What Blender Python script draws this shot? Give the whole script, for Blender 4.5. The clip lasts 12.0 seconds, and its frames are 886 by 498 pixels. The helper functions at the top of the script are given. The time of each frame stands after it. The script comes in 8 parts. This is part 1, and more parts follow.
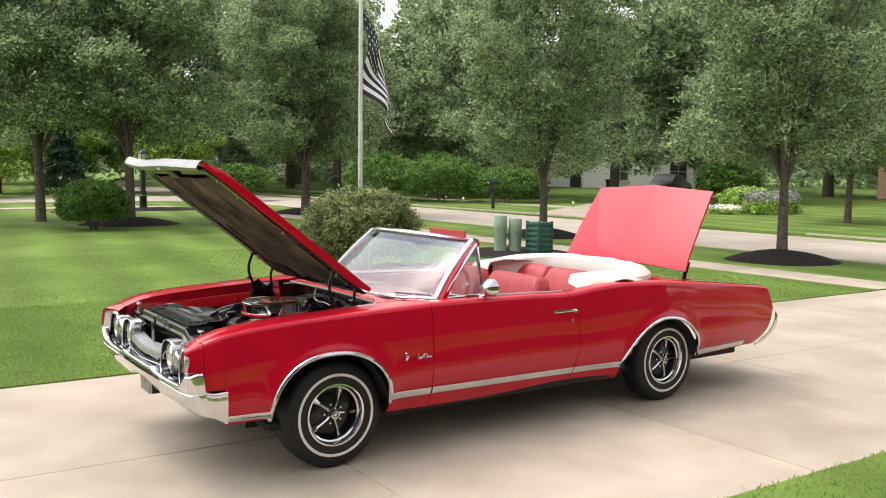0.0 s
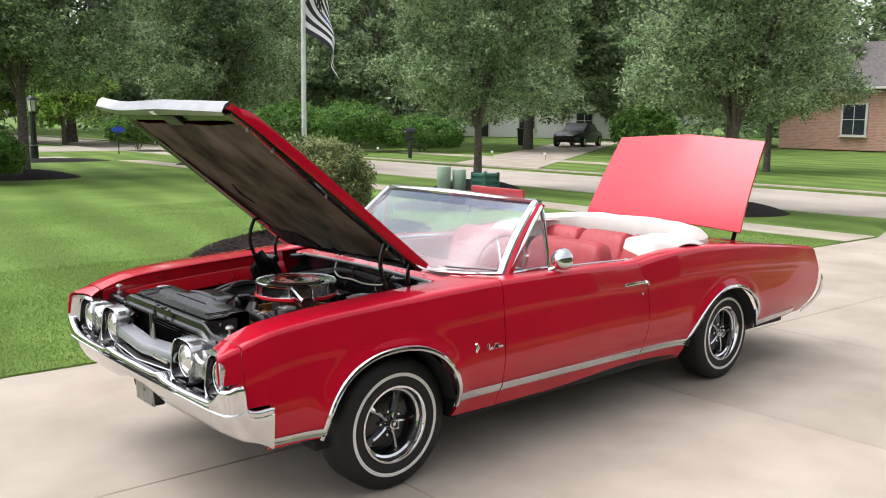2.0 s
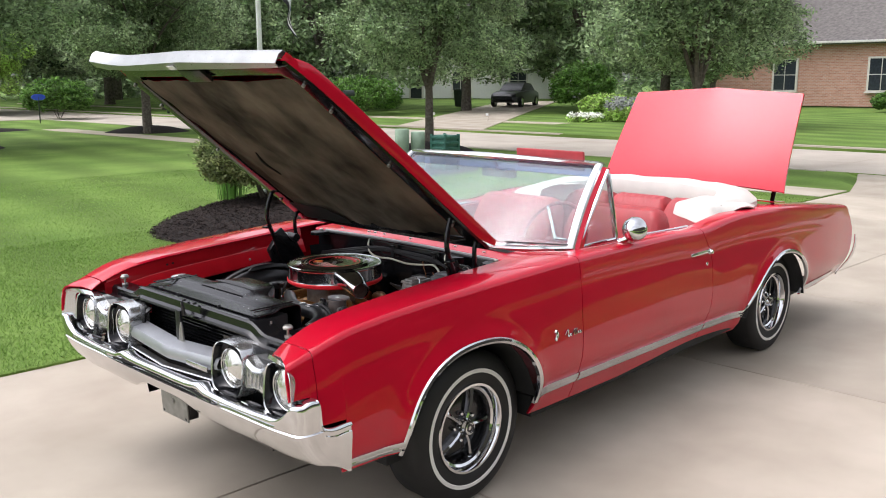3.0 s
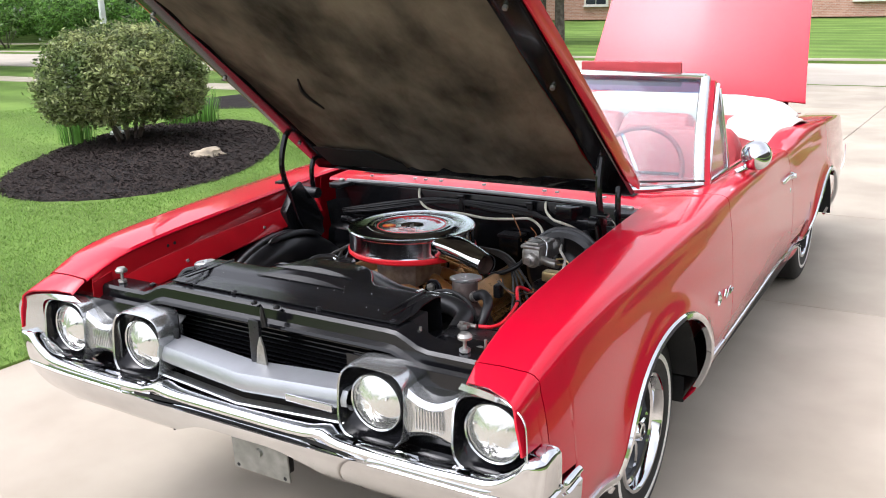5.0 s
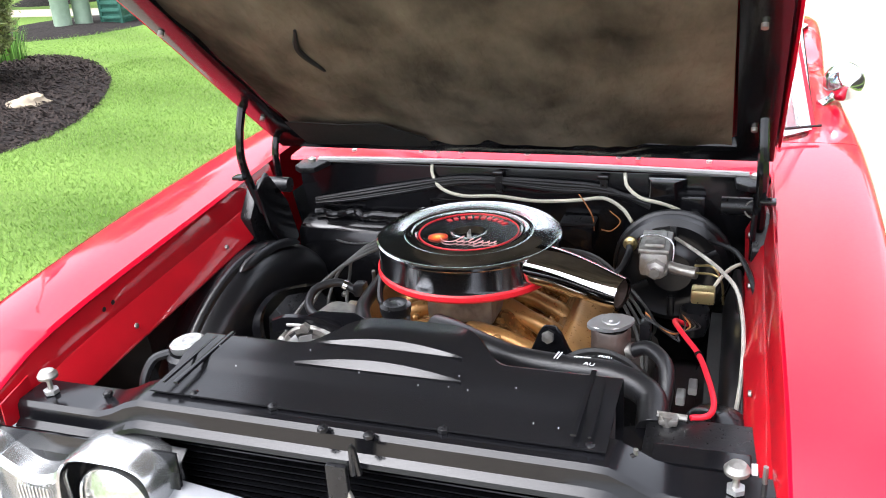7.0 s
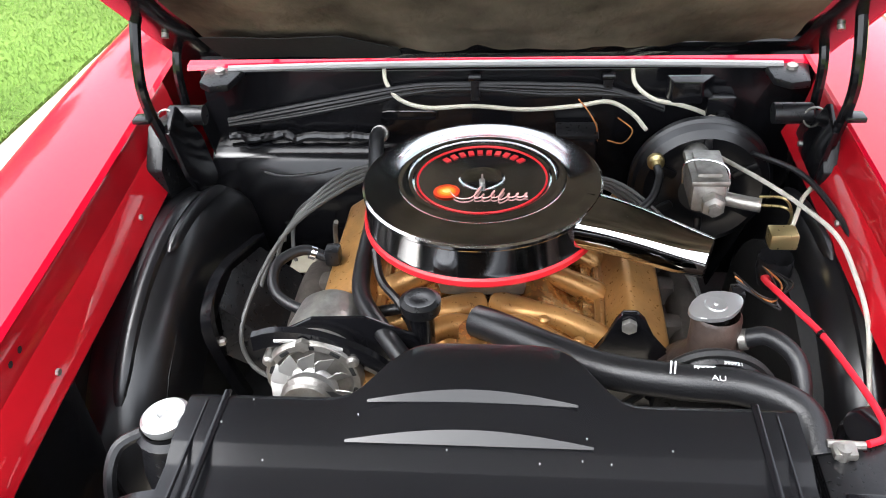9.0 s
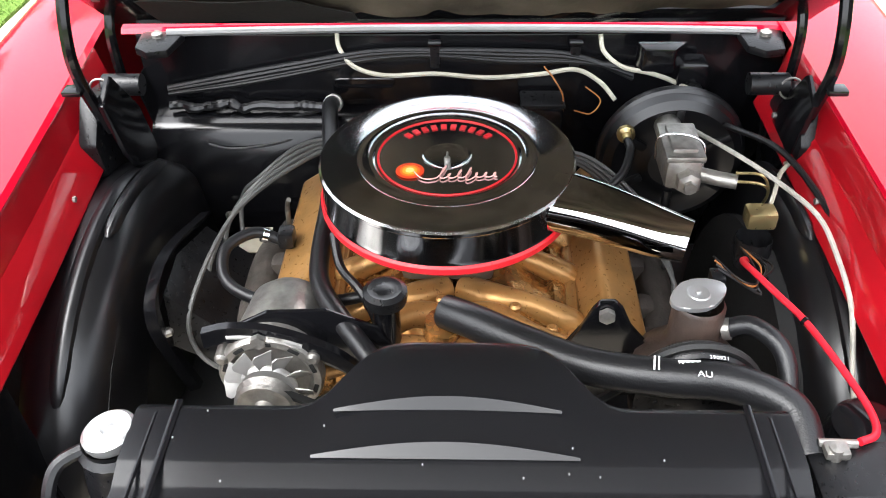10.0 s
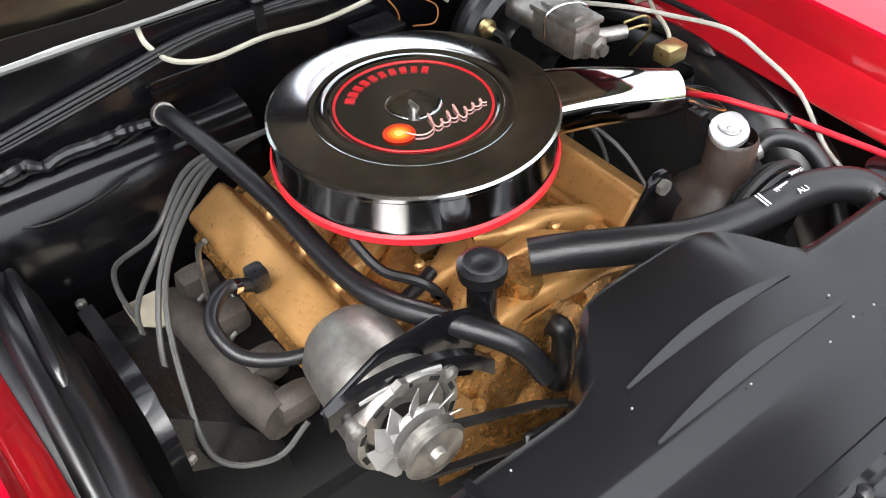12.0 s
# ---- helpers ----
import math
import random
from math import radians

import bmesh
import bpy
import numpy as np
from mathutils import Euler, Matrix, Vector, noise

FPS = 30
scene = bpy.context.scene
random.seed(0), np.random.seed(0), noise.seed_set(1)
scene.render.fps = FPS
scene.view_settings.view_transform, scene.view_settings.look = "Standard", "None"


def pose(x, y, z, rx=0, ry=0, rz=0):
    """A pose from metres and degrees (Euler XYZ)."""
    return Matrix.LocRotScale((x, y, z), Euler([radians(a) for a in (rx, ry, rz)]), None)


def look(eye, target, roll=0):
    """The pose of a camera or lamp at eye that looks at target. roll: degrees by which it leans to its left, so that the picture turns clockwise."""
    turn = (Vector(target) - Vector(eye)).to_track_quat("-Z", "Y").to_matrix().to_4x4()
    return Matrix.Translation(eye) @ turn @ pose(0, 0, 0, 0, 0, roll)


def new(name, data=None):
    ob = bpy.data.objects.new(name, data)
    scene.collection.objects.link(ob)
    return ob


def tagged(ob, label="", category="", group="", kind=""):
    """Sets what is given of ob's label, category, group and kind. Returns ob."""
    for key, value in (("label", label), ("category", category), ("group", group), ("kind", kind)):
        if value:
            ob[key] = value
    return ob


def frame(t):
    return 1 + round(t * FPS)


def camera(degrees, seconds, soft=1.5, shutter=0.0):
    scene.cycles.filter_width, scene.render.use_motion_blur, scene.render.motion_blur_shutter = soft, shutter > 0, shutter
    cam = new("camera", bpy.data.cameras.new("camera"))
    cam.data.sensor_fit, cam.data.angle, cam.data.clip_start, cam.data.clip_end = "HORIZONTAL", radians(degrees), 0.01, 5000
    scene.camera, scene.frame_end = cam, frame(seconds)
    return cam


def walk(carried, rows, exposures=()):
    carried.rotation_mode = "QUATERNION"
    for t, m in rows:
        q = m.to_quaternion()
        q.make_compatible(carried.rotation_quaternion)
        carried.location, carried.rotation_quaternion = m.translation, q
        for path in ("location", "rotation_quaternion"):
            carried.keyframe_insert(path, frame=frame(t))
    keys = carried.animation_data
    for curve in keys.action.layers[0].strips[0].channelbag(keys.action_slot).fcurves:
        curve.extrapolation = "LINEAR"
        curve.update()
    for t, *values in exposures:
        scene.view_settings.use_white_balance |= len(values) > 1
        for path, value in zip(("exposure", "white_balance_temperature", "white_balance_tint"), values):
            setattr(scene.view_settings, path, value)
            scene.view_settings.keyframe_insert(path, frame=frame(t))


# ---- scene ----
cam = camera(53.5, 12.0, soft=1.0)
PATH = [
    (0, (-2.436, -5.403, 1.801), (-1.297, -3.77, 1.621), 0.7),
    (0.5, (-2.445, -5.105, 1.807), (-1.282, -3.492, 1.599), 1.2),
    (1, (-2.449, -4.772, 1.791), (-1.249, -3.189, 1.56), 1.4),
    (1.5, (-2.48, -4.385, 1.77), (-1.23, -2.845, 1.518), 1.1),
    (2, (-2.523, -3.969, 1.772), (-1.207, -2.492, 1.481), 0.8),
    (2.5, (-2.527, -3.532, 1.747), (-1.162, -2.107, 1.419), 0.4),
    (3, (-2.551, -3.087, 1.728), (-1.13, -1.731, 1.355), -0.1),
    (3.2, (-2.557, -2.923, 1.725), (-1.115, -1.595, 1.328), -0.1),
    (4.8, (-2.508, -1.727, 1.642), (-0.881, -0.687, 1.121), -1.3),
    (5, (-2.449, -1.58, 1.643), (-0.804, -0.581, 1.101), -1.5),
    (5.5, (-2.27, -1.255, 1.642), (-0.591, -0.341, 1.053), -2.3),
    (6, (-2.11, -0.972, 1.651), (-0.402, -0.155, 1.007), -2.9),
    (6.5, (-1.973, -0.754, 1.655), (-0.244, -0.03, 0.957), -3.4),
    (7, (-1.846, -0.575, 1.658), (-0.104, 0.052, 0.901), -3.8),
    (7.2, (-1.804, -0.51, 1.662), (-0.061, 0.072, 0.873), -3.9),
    (8.8, (-1.425, -0.099, 1.73), (0.208, 0.131, 0.598), -4.0),
    (9, (-1.388, -0.072, 1.729), (0.233, 0.122, 0.574), -3.3),
    (9.5, (-1.331, -0.044, 1.722), (0.264, 0.081, 0.522), -2.3),
    (10, (-1.279, -0.028, 1.715), (0.284, 0.036, 0.468), -1.2),
    (10.5, (-1.18, 0.004, 1.691), (0.347, 0.029, 0.4), -2.8),
    (11, (-1.073, 0.191, 1.651), (0.424, -0.047, 0.346), -2.1),
    (11.5, (-0.999, 0.406, 1.64), (0.363, -0.187, 0.302), -1.2),
    (12, (-0.913, 0.626, 1.638), (0.256, -0.243, 0.268), -1.5),
]
walk(cam, [(t, look(eye, target, roll)) for t, eye, target, roll in PATH],
     exposures=[(0, -0.04, 6850, 15), (1.5, -0.08, 6450, 14), (3, -0.14, 6300, 15), (5, 0.28, 6150, 14), (6, 0.44, 6150, 13), (6.5, 0.64, 6150, 13), (7, 1.1, 6150, 13), (9, 1.28, 6250, 10), (12, 1.32, 6400, 9)])

# ---- world and sun ----
world = bpy.data.worlds.new("overcast_sky")
scene.world = world
world.use_nodes = True
wn, wl = world.node_tree.nodes, world.node_tree.links
sky = wn.new("ShaderNodeTexSky")
sky.sky_type = "NISHITA"
sky.sun_disc = False
sky.sun_elevation, sky.sun_rotation = radians(63), radians(-43)
sky.air_density, sky.dust_density, sky.ozone_density = 1.0, 3.0, 1.0
cloud = wn.new("ShaderNodeTexNoise")
cloud.inputs["Scale"].default_value = 2.2
cloud.inputs["Detail"].default_value = 5.0
cloud_ramp = wn.new("ShaderNodeMapRange")
cloud_ramp.inputs["From Min"].default_value, cloud_ramp.inputs["From Max"].default_value = 0.3, 0.7
cloud_ramp.inputs["To Min"].default_value, cloud_ramp.inputs["To Max"].default_value = 1.85, 2.65
grey = wn.new("ShaderNodeHueSaturation")
grey.inputs["Saturation"].default_value = 0.16
lift = wn.new("ShaderNodeVectorMath")
lift.operation = "SCALE"
wl.new(sky.outputs[0], grey.inputs["Color"])
wl.new(cloud.outputs["Fac"], cloud_ramp.inputs["Value"])
wl.new(grey.outputs[0], lift.inputs[0])
way, height, rise, both = wn.new("ShaderNodeTexCoord"), wn.new("ShaderNodeSeparateXYZ"), wn.new("ShaderNodeMapRange"), wn.new("ShaderNodeMath")
rise.inputs["To Min"].default_value, rise.inputs["To Max"].default_value = 0.86, 1.24  # the cloud cover is brighter overhead
both.operation = "MULTIPLY"
wl.new(way.outputs["Generated"], height.inputs[0])
wl.new(height.outputs["Z"], rise.inputs["Value"])
wl.new(cloud_ramp.outputs[0], both.inputs[0])
wl.new(rise.outputs[0], both.inputs[1])
wl.new(both.outputs[0], lift.inputs["Scale"])
wl.new(lift.outputs[0], wn["Background"].inputs["Color"])
wn["Background"].inputs["Strength"].default_value = 0.15
sun = new("sun", bpy.data.lights.new("sun", "SUN"))
sun.data.energy, sun.data.angle, sun.data.color = 0.90, radians(64), (1.0, 0.97, 0.92)
sun.matrix_world = look((-3.0, 3.2, 8.6), (0, 0, 0))  # the bright part of the cloud cover, before the car and across the lawn


# ---- materials ----
def mat(name, base, rough=0.5, metal=0.0, coat=0.0, var=0.12, scale=9.0, bump=0.0, bscale=120.0, rvar=0.08, spec=0.5,
        base2=None, detail=4.0, trans=0.0, ior=1.45, emit=0.0, coat_rough=0.03, coat_ior=1.5, stretch=None):
    """A principled material whose colour, roughness and relief vary at two scales."""
    m = bpy.data.materials.new(name)
    m.use_nodes = True
    n, l = m.node_tree.nodes, m.node_tree.links
    p = n["Principled BSDF"]
    tc = n.new("ShaderNodeTexCoord")
    big, fine = n.new("ShaderNodeTexNoise"), n.new("ShaderNodeTexNoise")
    coords = tc.outputs["Object"]
    if stretch:
        mp = n.new("ShaderNodeMapping")
        mp.inputs["Scale"].default_value = stretch
        l.new(coords, mp.inputs["Vector"])
        coords = mp.outputs[0]
    for tex, s in ((big, scale), (fine, bscale)):
        tex.inputs["Scale"].default_value, tex.inputs["Detail"].default_value = s, detail
        l.new(coords, tex.inputs["Vector"])
    c1 = base2 or tuple(min(1.0, c * (1 + var)) for c in base)
    c0 = base if base2 else tuple(c * (1 - var) for c in base)
    mix = n.new("ShaderNodeMix")
    mix.data_type = "RGBA"
    mix.inputs[6].default_value, mix.inputs[7].default_value = (*c0, 1), (*c1, 1)
    ramp = n.new("ShaderNodeMapRange")
    ramp.inputs["From Min"].default_value, ramp.inputs["From Max"].default_value = 0.32, 0.68
    l.new(big.outputs["Fac"], ramp.inputs["Value"])
    l.new(ramp.outputs[0], mix.inputs[0])
    l.new(mix.outputs[2], p.inputs["Base Color"])
    rr = n.new("ShaderNodeMapRange")
    rr.inputs["To Min"].default_value, rr.inputs["To Max"].default_value = max(0.0, rough - rvar), min(1.0, rough + rvar)
    l.new(fine.outputs["Fac"], rr.inputs["Value"])
    l.new(rr.outputs[0], p.inputs["Roughness"])
    p.inputs["Metallic"].default_value = metal
    p.inputs["Coat Weight"].default_value = coat
    p.inputs["Coat Roughness"].default_value = coat_rough
    p.inputs["Coat IOR"].default_value = coat_ior
    p.inputs["Specular IOR Level"].default_value = spec
    p.inputs["Transmission Weight"].default_value = trans
    p.inputs["IOR"].default_value = ior
    if emit:
        l.new(mix.outputs[2], p.inputs["Emission Color"])
        p.inputs["Emission Strength"].default_value = emit
    if bump:
        b = n.new("ShaderNodeBump")
        b.inputs["Strength"].default_value, b.inputs["Distance"].default_value = bump, 0.004
        l.new(fine.outputs["Fac"], b.inputs["Height"])
        l.new(b.outputs[0], p.inputs["Normal"])
    return m


RED = mat("red_paint", (0.50, 0.0012, 0.019), 0.45, metal=0.10, coat=1.0, coat_ior=1.45, var=0.05, scale=3, rvar=0.03, coat_rough=0.012, spec=0.08)
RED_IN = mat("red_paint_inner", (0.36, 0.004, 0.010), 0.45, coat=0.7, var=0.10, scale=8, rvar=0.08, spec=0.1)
CHROME = mat("chrome", (0.66, 0.665, 0.68), 0.06, metal=1.0, var=0.04, rvar=0.04, scale=14)
CHROME_WORN = mat("hazy_chrome", (0.66, 0.665, 0.68), 0.13, metal=1.0, var=0.04, rvar=0.03, scale=14)
ALU = mat("brushed_aluminium", (0.55, 0.56, 0.57), 0.26, metal=1.0, var=0.06, rvar=0.02)
STAINLESS = mat("stainless_trim", (0.56, 0.57, 0.57), 0.22, metal=0.9, var=0.04, rvar=0.02)
LAMP = mat("fluted_lamp_glass", (0.60, 0.60, 0.565), 0.20, metal=0.75, var=0.06, scale=12, rvar=0.03, coat=1.0)
LIP_METAL = mat("weathered_bright_lip", (0.34, 0.35, 0.345), 0.30, metal=0.9, var=0.10, scale=9)
STRIP = mat("grey_weatherstrip", (0.20, 0.20, 0.20), 0.5, var=0.10)
WIRE_GREY = mat("grey_wire", (0.075, 0.075, 0.072), 0.45, var=0.15)
SILVER = mat("silver_paint", (0.36, 0.37, 0.39), 0.36, metal=0.7, var=0.06)
CAST = mat("cast_metal", (0.34, 0.325, 0.30), 0.42, metal=0.85, var=0.25, scale=40, bump=0.3)
MANIFOLD = mat("grey_iron_casting", (0.070, 0.060, 0.052), 0.6, metal=0.3, var=0.3, scale=30, bump=0.4)
BLACK = mat("black_gloss_paint", (0.005, 0.005, 0.006), 0.17, spec=0.42, coat=0.1, var=0.2, scale=6, rvar=0.04, bump=0.03)
BLACK_SATIN = mat("black_satin_paint", (0.008, 0.008, 0.009), 0.30, var=0.35, scale=10, rvar=0.10, bump=0.12, spec=0.4)
SATIN_PANEL = mat("black_satin_panel", (0.007, 0.007, 0.008), 0.22, var=0.05, scale=5, rvar=0.02, spec=0.42)
BLACK_MATT = mat("black_matt", (0.009, 0.009, 0.009), 0.75, var=0.3)
BAY_BLACK = mat("black_bay_paint", (0.006, 0.006, 0.007), 0.30, spec=0.75, var=0.06, scale=8, rvar=0.02)
RUBBER = mat("tyre_rubber", (0.010, 0.010, 0.010), 0.62, var=0.25, bump=0.15, bscale=260)
TEXT_DIM = mat("dim_print", (0.30, 0.30, 0.30), 0.6, var=0.1)
HOSE = mat("hose_rubber", (0.010, 0.010, 0.011), 0.34, spec=0.5, var=0.2, bump=0.15, bscale=300)
WHITEWALL = mat("white_rubber", (0.72, 0.70, 0.66), 0.55, var=0.06)
GOLD = mat("gold_engine_paint", (0.38, 0.20, 0.065), 0.31, metal=0.45, var=0.22, scale=18, rvar=0.12, bump=0.15)
GOLD_CAST = mat("gold_painted_casting", (0.38, 0.19, 0.055), 0.26, metal=0.7, var=0.30, scale=26, rvar=0.14, bump=0.5, bscale=70)
FAN_METAL = mat("bare_aluminium", (0.48, 0.47, 0.45), 0.40, metal=0.7, var=0.12, scale=30)
VINYL_RED = mat("red_vinyl", (0.40, 0.045, 0.05), 0.42, var=0.10, scale=15, bump=0.25, bscale=400)
VINYL_WHITE = mat("white_vinyl", (0.62, 0.595, 0.54), 0.48, var=0.06, scale=6, bump=0.2, bscale=300)
PAD = mat("hood_insulation", (0.022, 0.019, 0.015), 0.95, base2=(0.150, 0.124, 0.094), scale=4.2, detail=12, stretch=(0.8, 1.15, 0.8), bump=0.9, bscale=38, spec=0.1)
PLATE = mat("plate_bracket", (0.23, 0.23, 0.21), 0.45, metal=0.5, var=0.2, scale=30)
LOOM = mat("aged_grey_loom", (0.42, 0.40, 0.35), 0.55, var=0.25, scale=40)
WIRE_WHITE = mat("white_wire", (0.50, 0.48, 0.39), 0.5, var=0.1)
WIRE_RED = mat("red_cable", (0.62, 0.015, 0.03), 0.35, var=0.1)
WIRE_ORANGE = mat("orange_wire", (0.36, 0.13, 0.035), 0.45, var=0.1)
BRASS = mat("brass", (0.62, 0.50, 0.24), 0.3, metal=0.9, var=0.15)
RUST = mat("rusty_brown_paint", (0.042, 0.028, 0.022), 0.42, var=0.4, scale=20, bump=0.3)
DECAL_RED = mat("decal_red", (0.75, 0.02, 0.03), 0.3, var=0.03)
DECAL_PINK = mat("decal_pink", (0.85, 0.45, 0.42), 0.35, var=0.03)
CAP_WHITE = mat("white_metal_cap", (0.50, 0.50, 0.50), 0.32, metal=0.75, var=0.1)
MARK_WHITE = mat("white_mark", (0.8, 0.8, 0.8), 0.6, var=0.03)


def glass_mat(name, tint, rough=0.0, r0=0.05, sky_veil=0.0):
    m = bpy.data.materials.new(name)
    m.use_nodes = True
    n, l = m.node_tree.nodes, m.node_tree.links
    out = n["Material Output"]
    clear, gloss, mix = n.new("ShaderNodeBsdfTransparent"), n.new("ShaderNodeBsdfGlossy"), n.new("ShaderNodeMixShader")
    clear.inputs[0].default_value = (*tint, 1)
    gloss.inputs["Roughness"].default_value = rough
    lw, pw, ma = n.new("ShaderNodeLayerWeight"), n.new("ShaderNodeMath"), n.new("ShaderNodeMapRange")
    lw.inputs[0].default_value = 0.5
    pw.operation = "POWER"
    pw.inputs[1].default_value = 5.0
    ma.inputs["To Min"].default_value, ma.inputs["To Max"].default_value = r0, 1.0
    l.new(lw.outputs["Facing"], pw.inputs[0])
    l.new(pw.outputs[0], ma.inputs["Value"])
    l.new(ma.outputs[0], mix.inputs[0])
    l.new(clear.outputs[0], mix.inputs[1])
    l.new(gloss.outputs[0], mix.inputs[2])
    veil, both = n.new("ShaderNodeBsdfDiffuse"), n.new("ShaderNodeMixShader")  # pale blue diffuse veil, painted in for the sky's reflection
    veil.inputs[0].default_value = (0.66, 0.78, 0.88, 1)
    both.inputs[0].default_value = sky_veil
    l.new(mix.outputs[0], both.inputs[1])
    l.new(veil.outputs[0], both.inputs[2])
    l.new(both.outputs[0], out.inputs[0])
    return m


GLASS = glass_mat("windshield_glass", (0.90, 0.96, 0.94), r0=0.035, sky_veil=0.09)
LENS = glass_mat("lamp_glass", (0.94, 0.95, 0.95), 0.03)
TINTBAND = glass_mat("shade_band_glass", (0.35, 0.48, 0.70), r0=0.11)
RED_LENS = mat("red_lens", (0.35, 0.01, 0.01), 0.15, var=0.05)


# ---- building helpers ----
def thing(name, label, category, loc=(0, 0, 0), group="", kind=""):
    ob = new(name)
    ob.location, ob.empty_display_size = loc, 0.1
    return tagged(ob, label, category, group, kind)


def world_of(ob):
    m = Matrix.LocRotScale(ob.location, ob.rotation_euler, ob.scale)
    return world_of(ob.parent) @ ob.matrix_parent_inverse @ m if ob.parent else m


def join_to(ob, parent):
    ob.parent = parent
    ob.matrix_parent_inverse = world_of(parent).inverted()
    return ob


def to_mesh(name, bm, material, angle=38):
    me = bpy.data.meshes.new(name)
    bmesh.ops.recalc_face_normals(bm, faces=bm.faces)
    bm.to_mesh(me)
    bm.free()
    me.materials.append(material)
    me.polygons.foreach_set("use_smooth", [True] * len(me.polygons))
    me.set_sharp_from_angle(angle=radians(angle))
    return me


def shell(bm, d):
    """Gives an open sheet the thickness d, along its normals or against them."""
    bmesh.ops.recalc_face_normals(bm, faces=bm.faces)
    bm.normal_update()
    faces = list(bm.faces)
    rim = [(e.verts[0], e.verts[1], e.link_loops[0].vert is e.verts[0]) for e in bm.edges if len(e.link_faces) == 1]
    twin = {v: bm.verts.new(v.co + v.normal * d) for v in list(bm.verts)}
    for f in faces:
        bm.faces.new([twin[v] for v in reversed(f.verts)])
    for a, b, ahead in rim:
        a, b = (a, b) if ahead else (b, a)
        bm.faces.new((b, a, twin[a], twin[b]))
    return bm


def part(name, bm, material, parent=None, label="", angle=38, thick=0.0, off=-1.0):
    """Links a bmesh as one mesh object under a thing or a part."""
    if thick:
        shell(bm, thick * off)
    ob = new(name, to_mesh(name, bm, material, angle))
    if parent:
        join_to(ob, parent)
    return tagged(ob, label)


def part_copy(name, me, parent, m, label=""):
    ob = new(name, me)
    ob.matrix_basis = m
    join_to(ob, parent)
    return tagged(ob, label)


def solo(name, bm, material, label, category, group="", kind="", angle=38, thick=0.0):
    return tagged(part(name, bm, material, None, label, angle, thick), label, category, group, kind)


def curve_at(tab, x):
    """Smooth value of a small table of (x, value) at x."""
    if x <= tab[0][0]:
        return tab[0][1]
    if x >= tab[-1][0]:
        return tab[-1][1]
    for i in range(len(tab) - 1):
        if tab[i][0] <= x <= tab[i + 1][0]:
            break
    (x0, a), (x1, b) = tab[i], tab[i + 1]
    d = (b - a) / (x1 - x0)
    m0 = d if i == 0 else 0.5 * (d + (a - tab[i - 1][1]) / (x0 - tab[i - 1][0]))
    m1 = d if i == len(tab) - 2 else 0.5 * (d + (tab[i + 2][1] - b) / (tab[i + 2][0] - x1))
    h, t = x1 - x0, (x - x0) / (x1 - x0)
    return ((2 * t**3 - 3 * t**2 + 1) * a + (t**3 - 2 * t**2 + t) * h * m0 + (-2 * t**3 + 3 * t**2) * b + (t**3 - t**2) * h * m1)


def loft(rows, close_u=False, close_v=False, bm=None, caps=False):
    """Skin over rows of points; close_u joins the last row to the first, close_v closes each row."""
    bm = bm or bmesh.new()
    vs = [[bm.verts.new(p) for p in r] for r in rows]
    nu, nv = len(vs), len(vs[0])
    for i in range(nu if close_u else nu - 1):
        for j in range(nv if close_v else nv - 1):
            a, b, c, d = vs[i][j], vs[i][(j + 1) % nv], vs[(i + 1) % nu][(j + 1) % nv], vs[(i + 1) % nu][j]
            try:
                bm.faces.new((a, b, c, d))
            except ValueError:
                pass
    if caps:
        for r in (vs[0], vs[-1]):
            bm.faces.new(r)
    return bm


def smooth_path(pts, n=6, closed=False):
    pts = [Vector(p) for p in pts]
    if len(pts) < 3:
        return pts
    out = []
    for i in range(len(pts) - 1):
        p0 = pts[i - 1] if i else pts[0] * 2 - pts[1]
        p1, p2 = pts[i], pts[i + 1]
        p3 = pts[i + 2] if i + 2 < len(pts) else pts[-1] * 2 - pts[-2]
        for k in range(n):
            t = k / n
            out.append(0.5 * (2 * p1 + (p2 - p0) * t + (2 * p0 - 5 * p1 + 4 * p2 - p3) * t * t + (3 * p1 - p0 - 3 * p2 + p3) * t**3))
    return out + [pts[-1]]


def tube(pts, r, seg=10, n=6, bm=None, smooth=True, rings=0.0):
    """A round bar along a smooth path; r is one radius or a function of 0..1; rings: relief of a corrugated hose."""
    path = smooth_path(pts, n) if smooth else [Vector(p) for p in pts]
    rows, up = [], None
    for i, p in enumerate(path):
        d = (path[min(i + 1, len(path) - 1)] - path[max(i - 1, 0)]).normalized()
        side = (up - d * up.dot(d)) if up else d.orthogonal()
        side = side.normalized() if side.length > 1e-6 else d.orthogonal().normalized()
        up = side
        b = d.cross(side)
        rad = r(i / (len(path) - 1)) if callable(r) else r
        if rings:
            rad *= 1 + rings * (i % 2)
        rows.append([p + (side * math.cos(a) + b * math.sin(a)) * rad for a in [2 * math.pi * k / seg for k in range(seg)]])
    return loft(rows, close_v=True, bm=bm, caps=True)


def lathe(profile, seg=32, m=Matrix(), bm=None, cap=False):
    """Turns a profile of (radius, height) about z and places it by m."""
    rows = []
    for r, h in profile:
        rows.append([m @ Vector((r * math.cos(2 * math.pi * k / seg), r * math.sin(2 * math.pi * k / seg), h)) for k in range(seg)])
    return loft(rows, close_v=True, bm=bm, caps=cap)


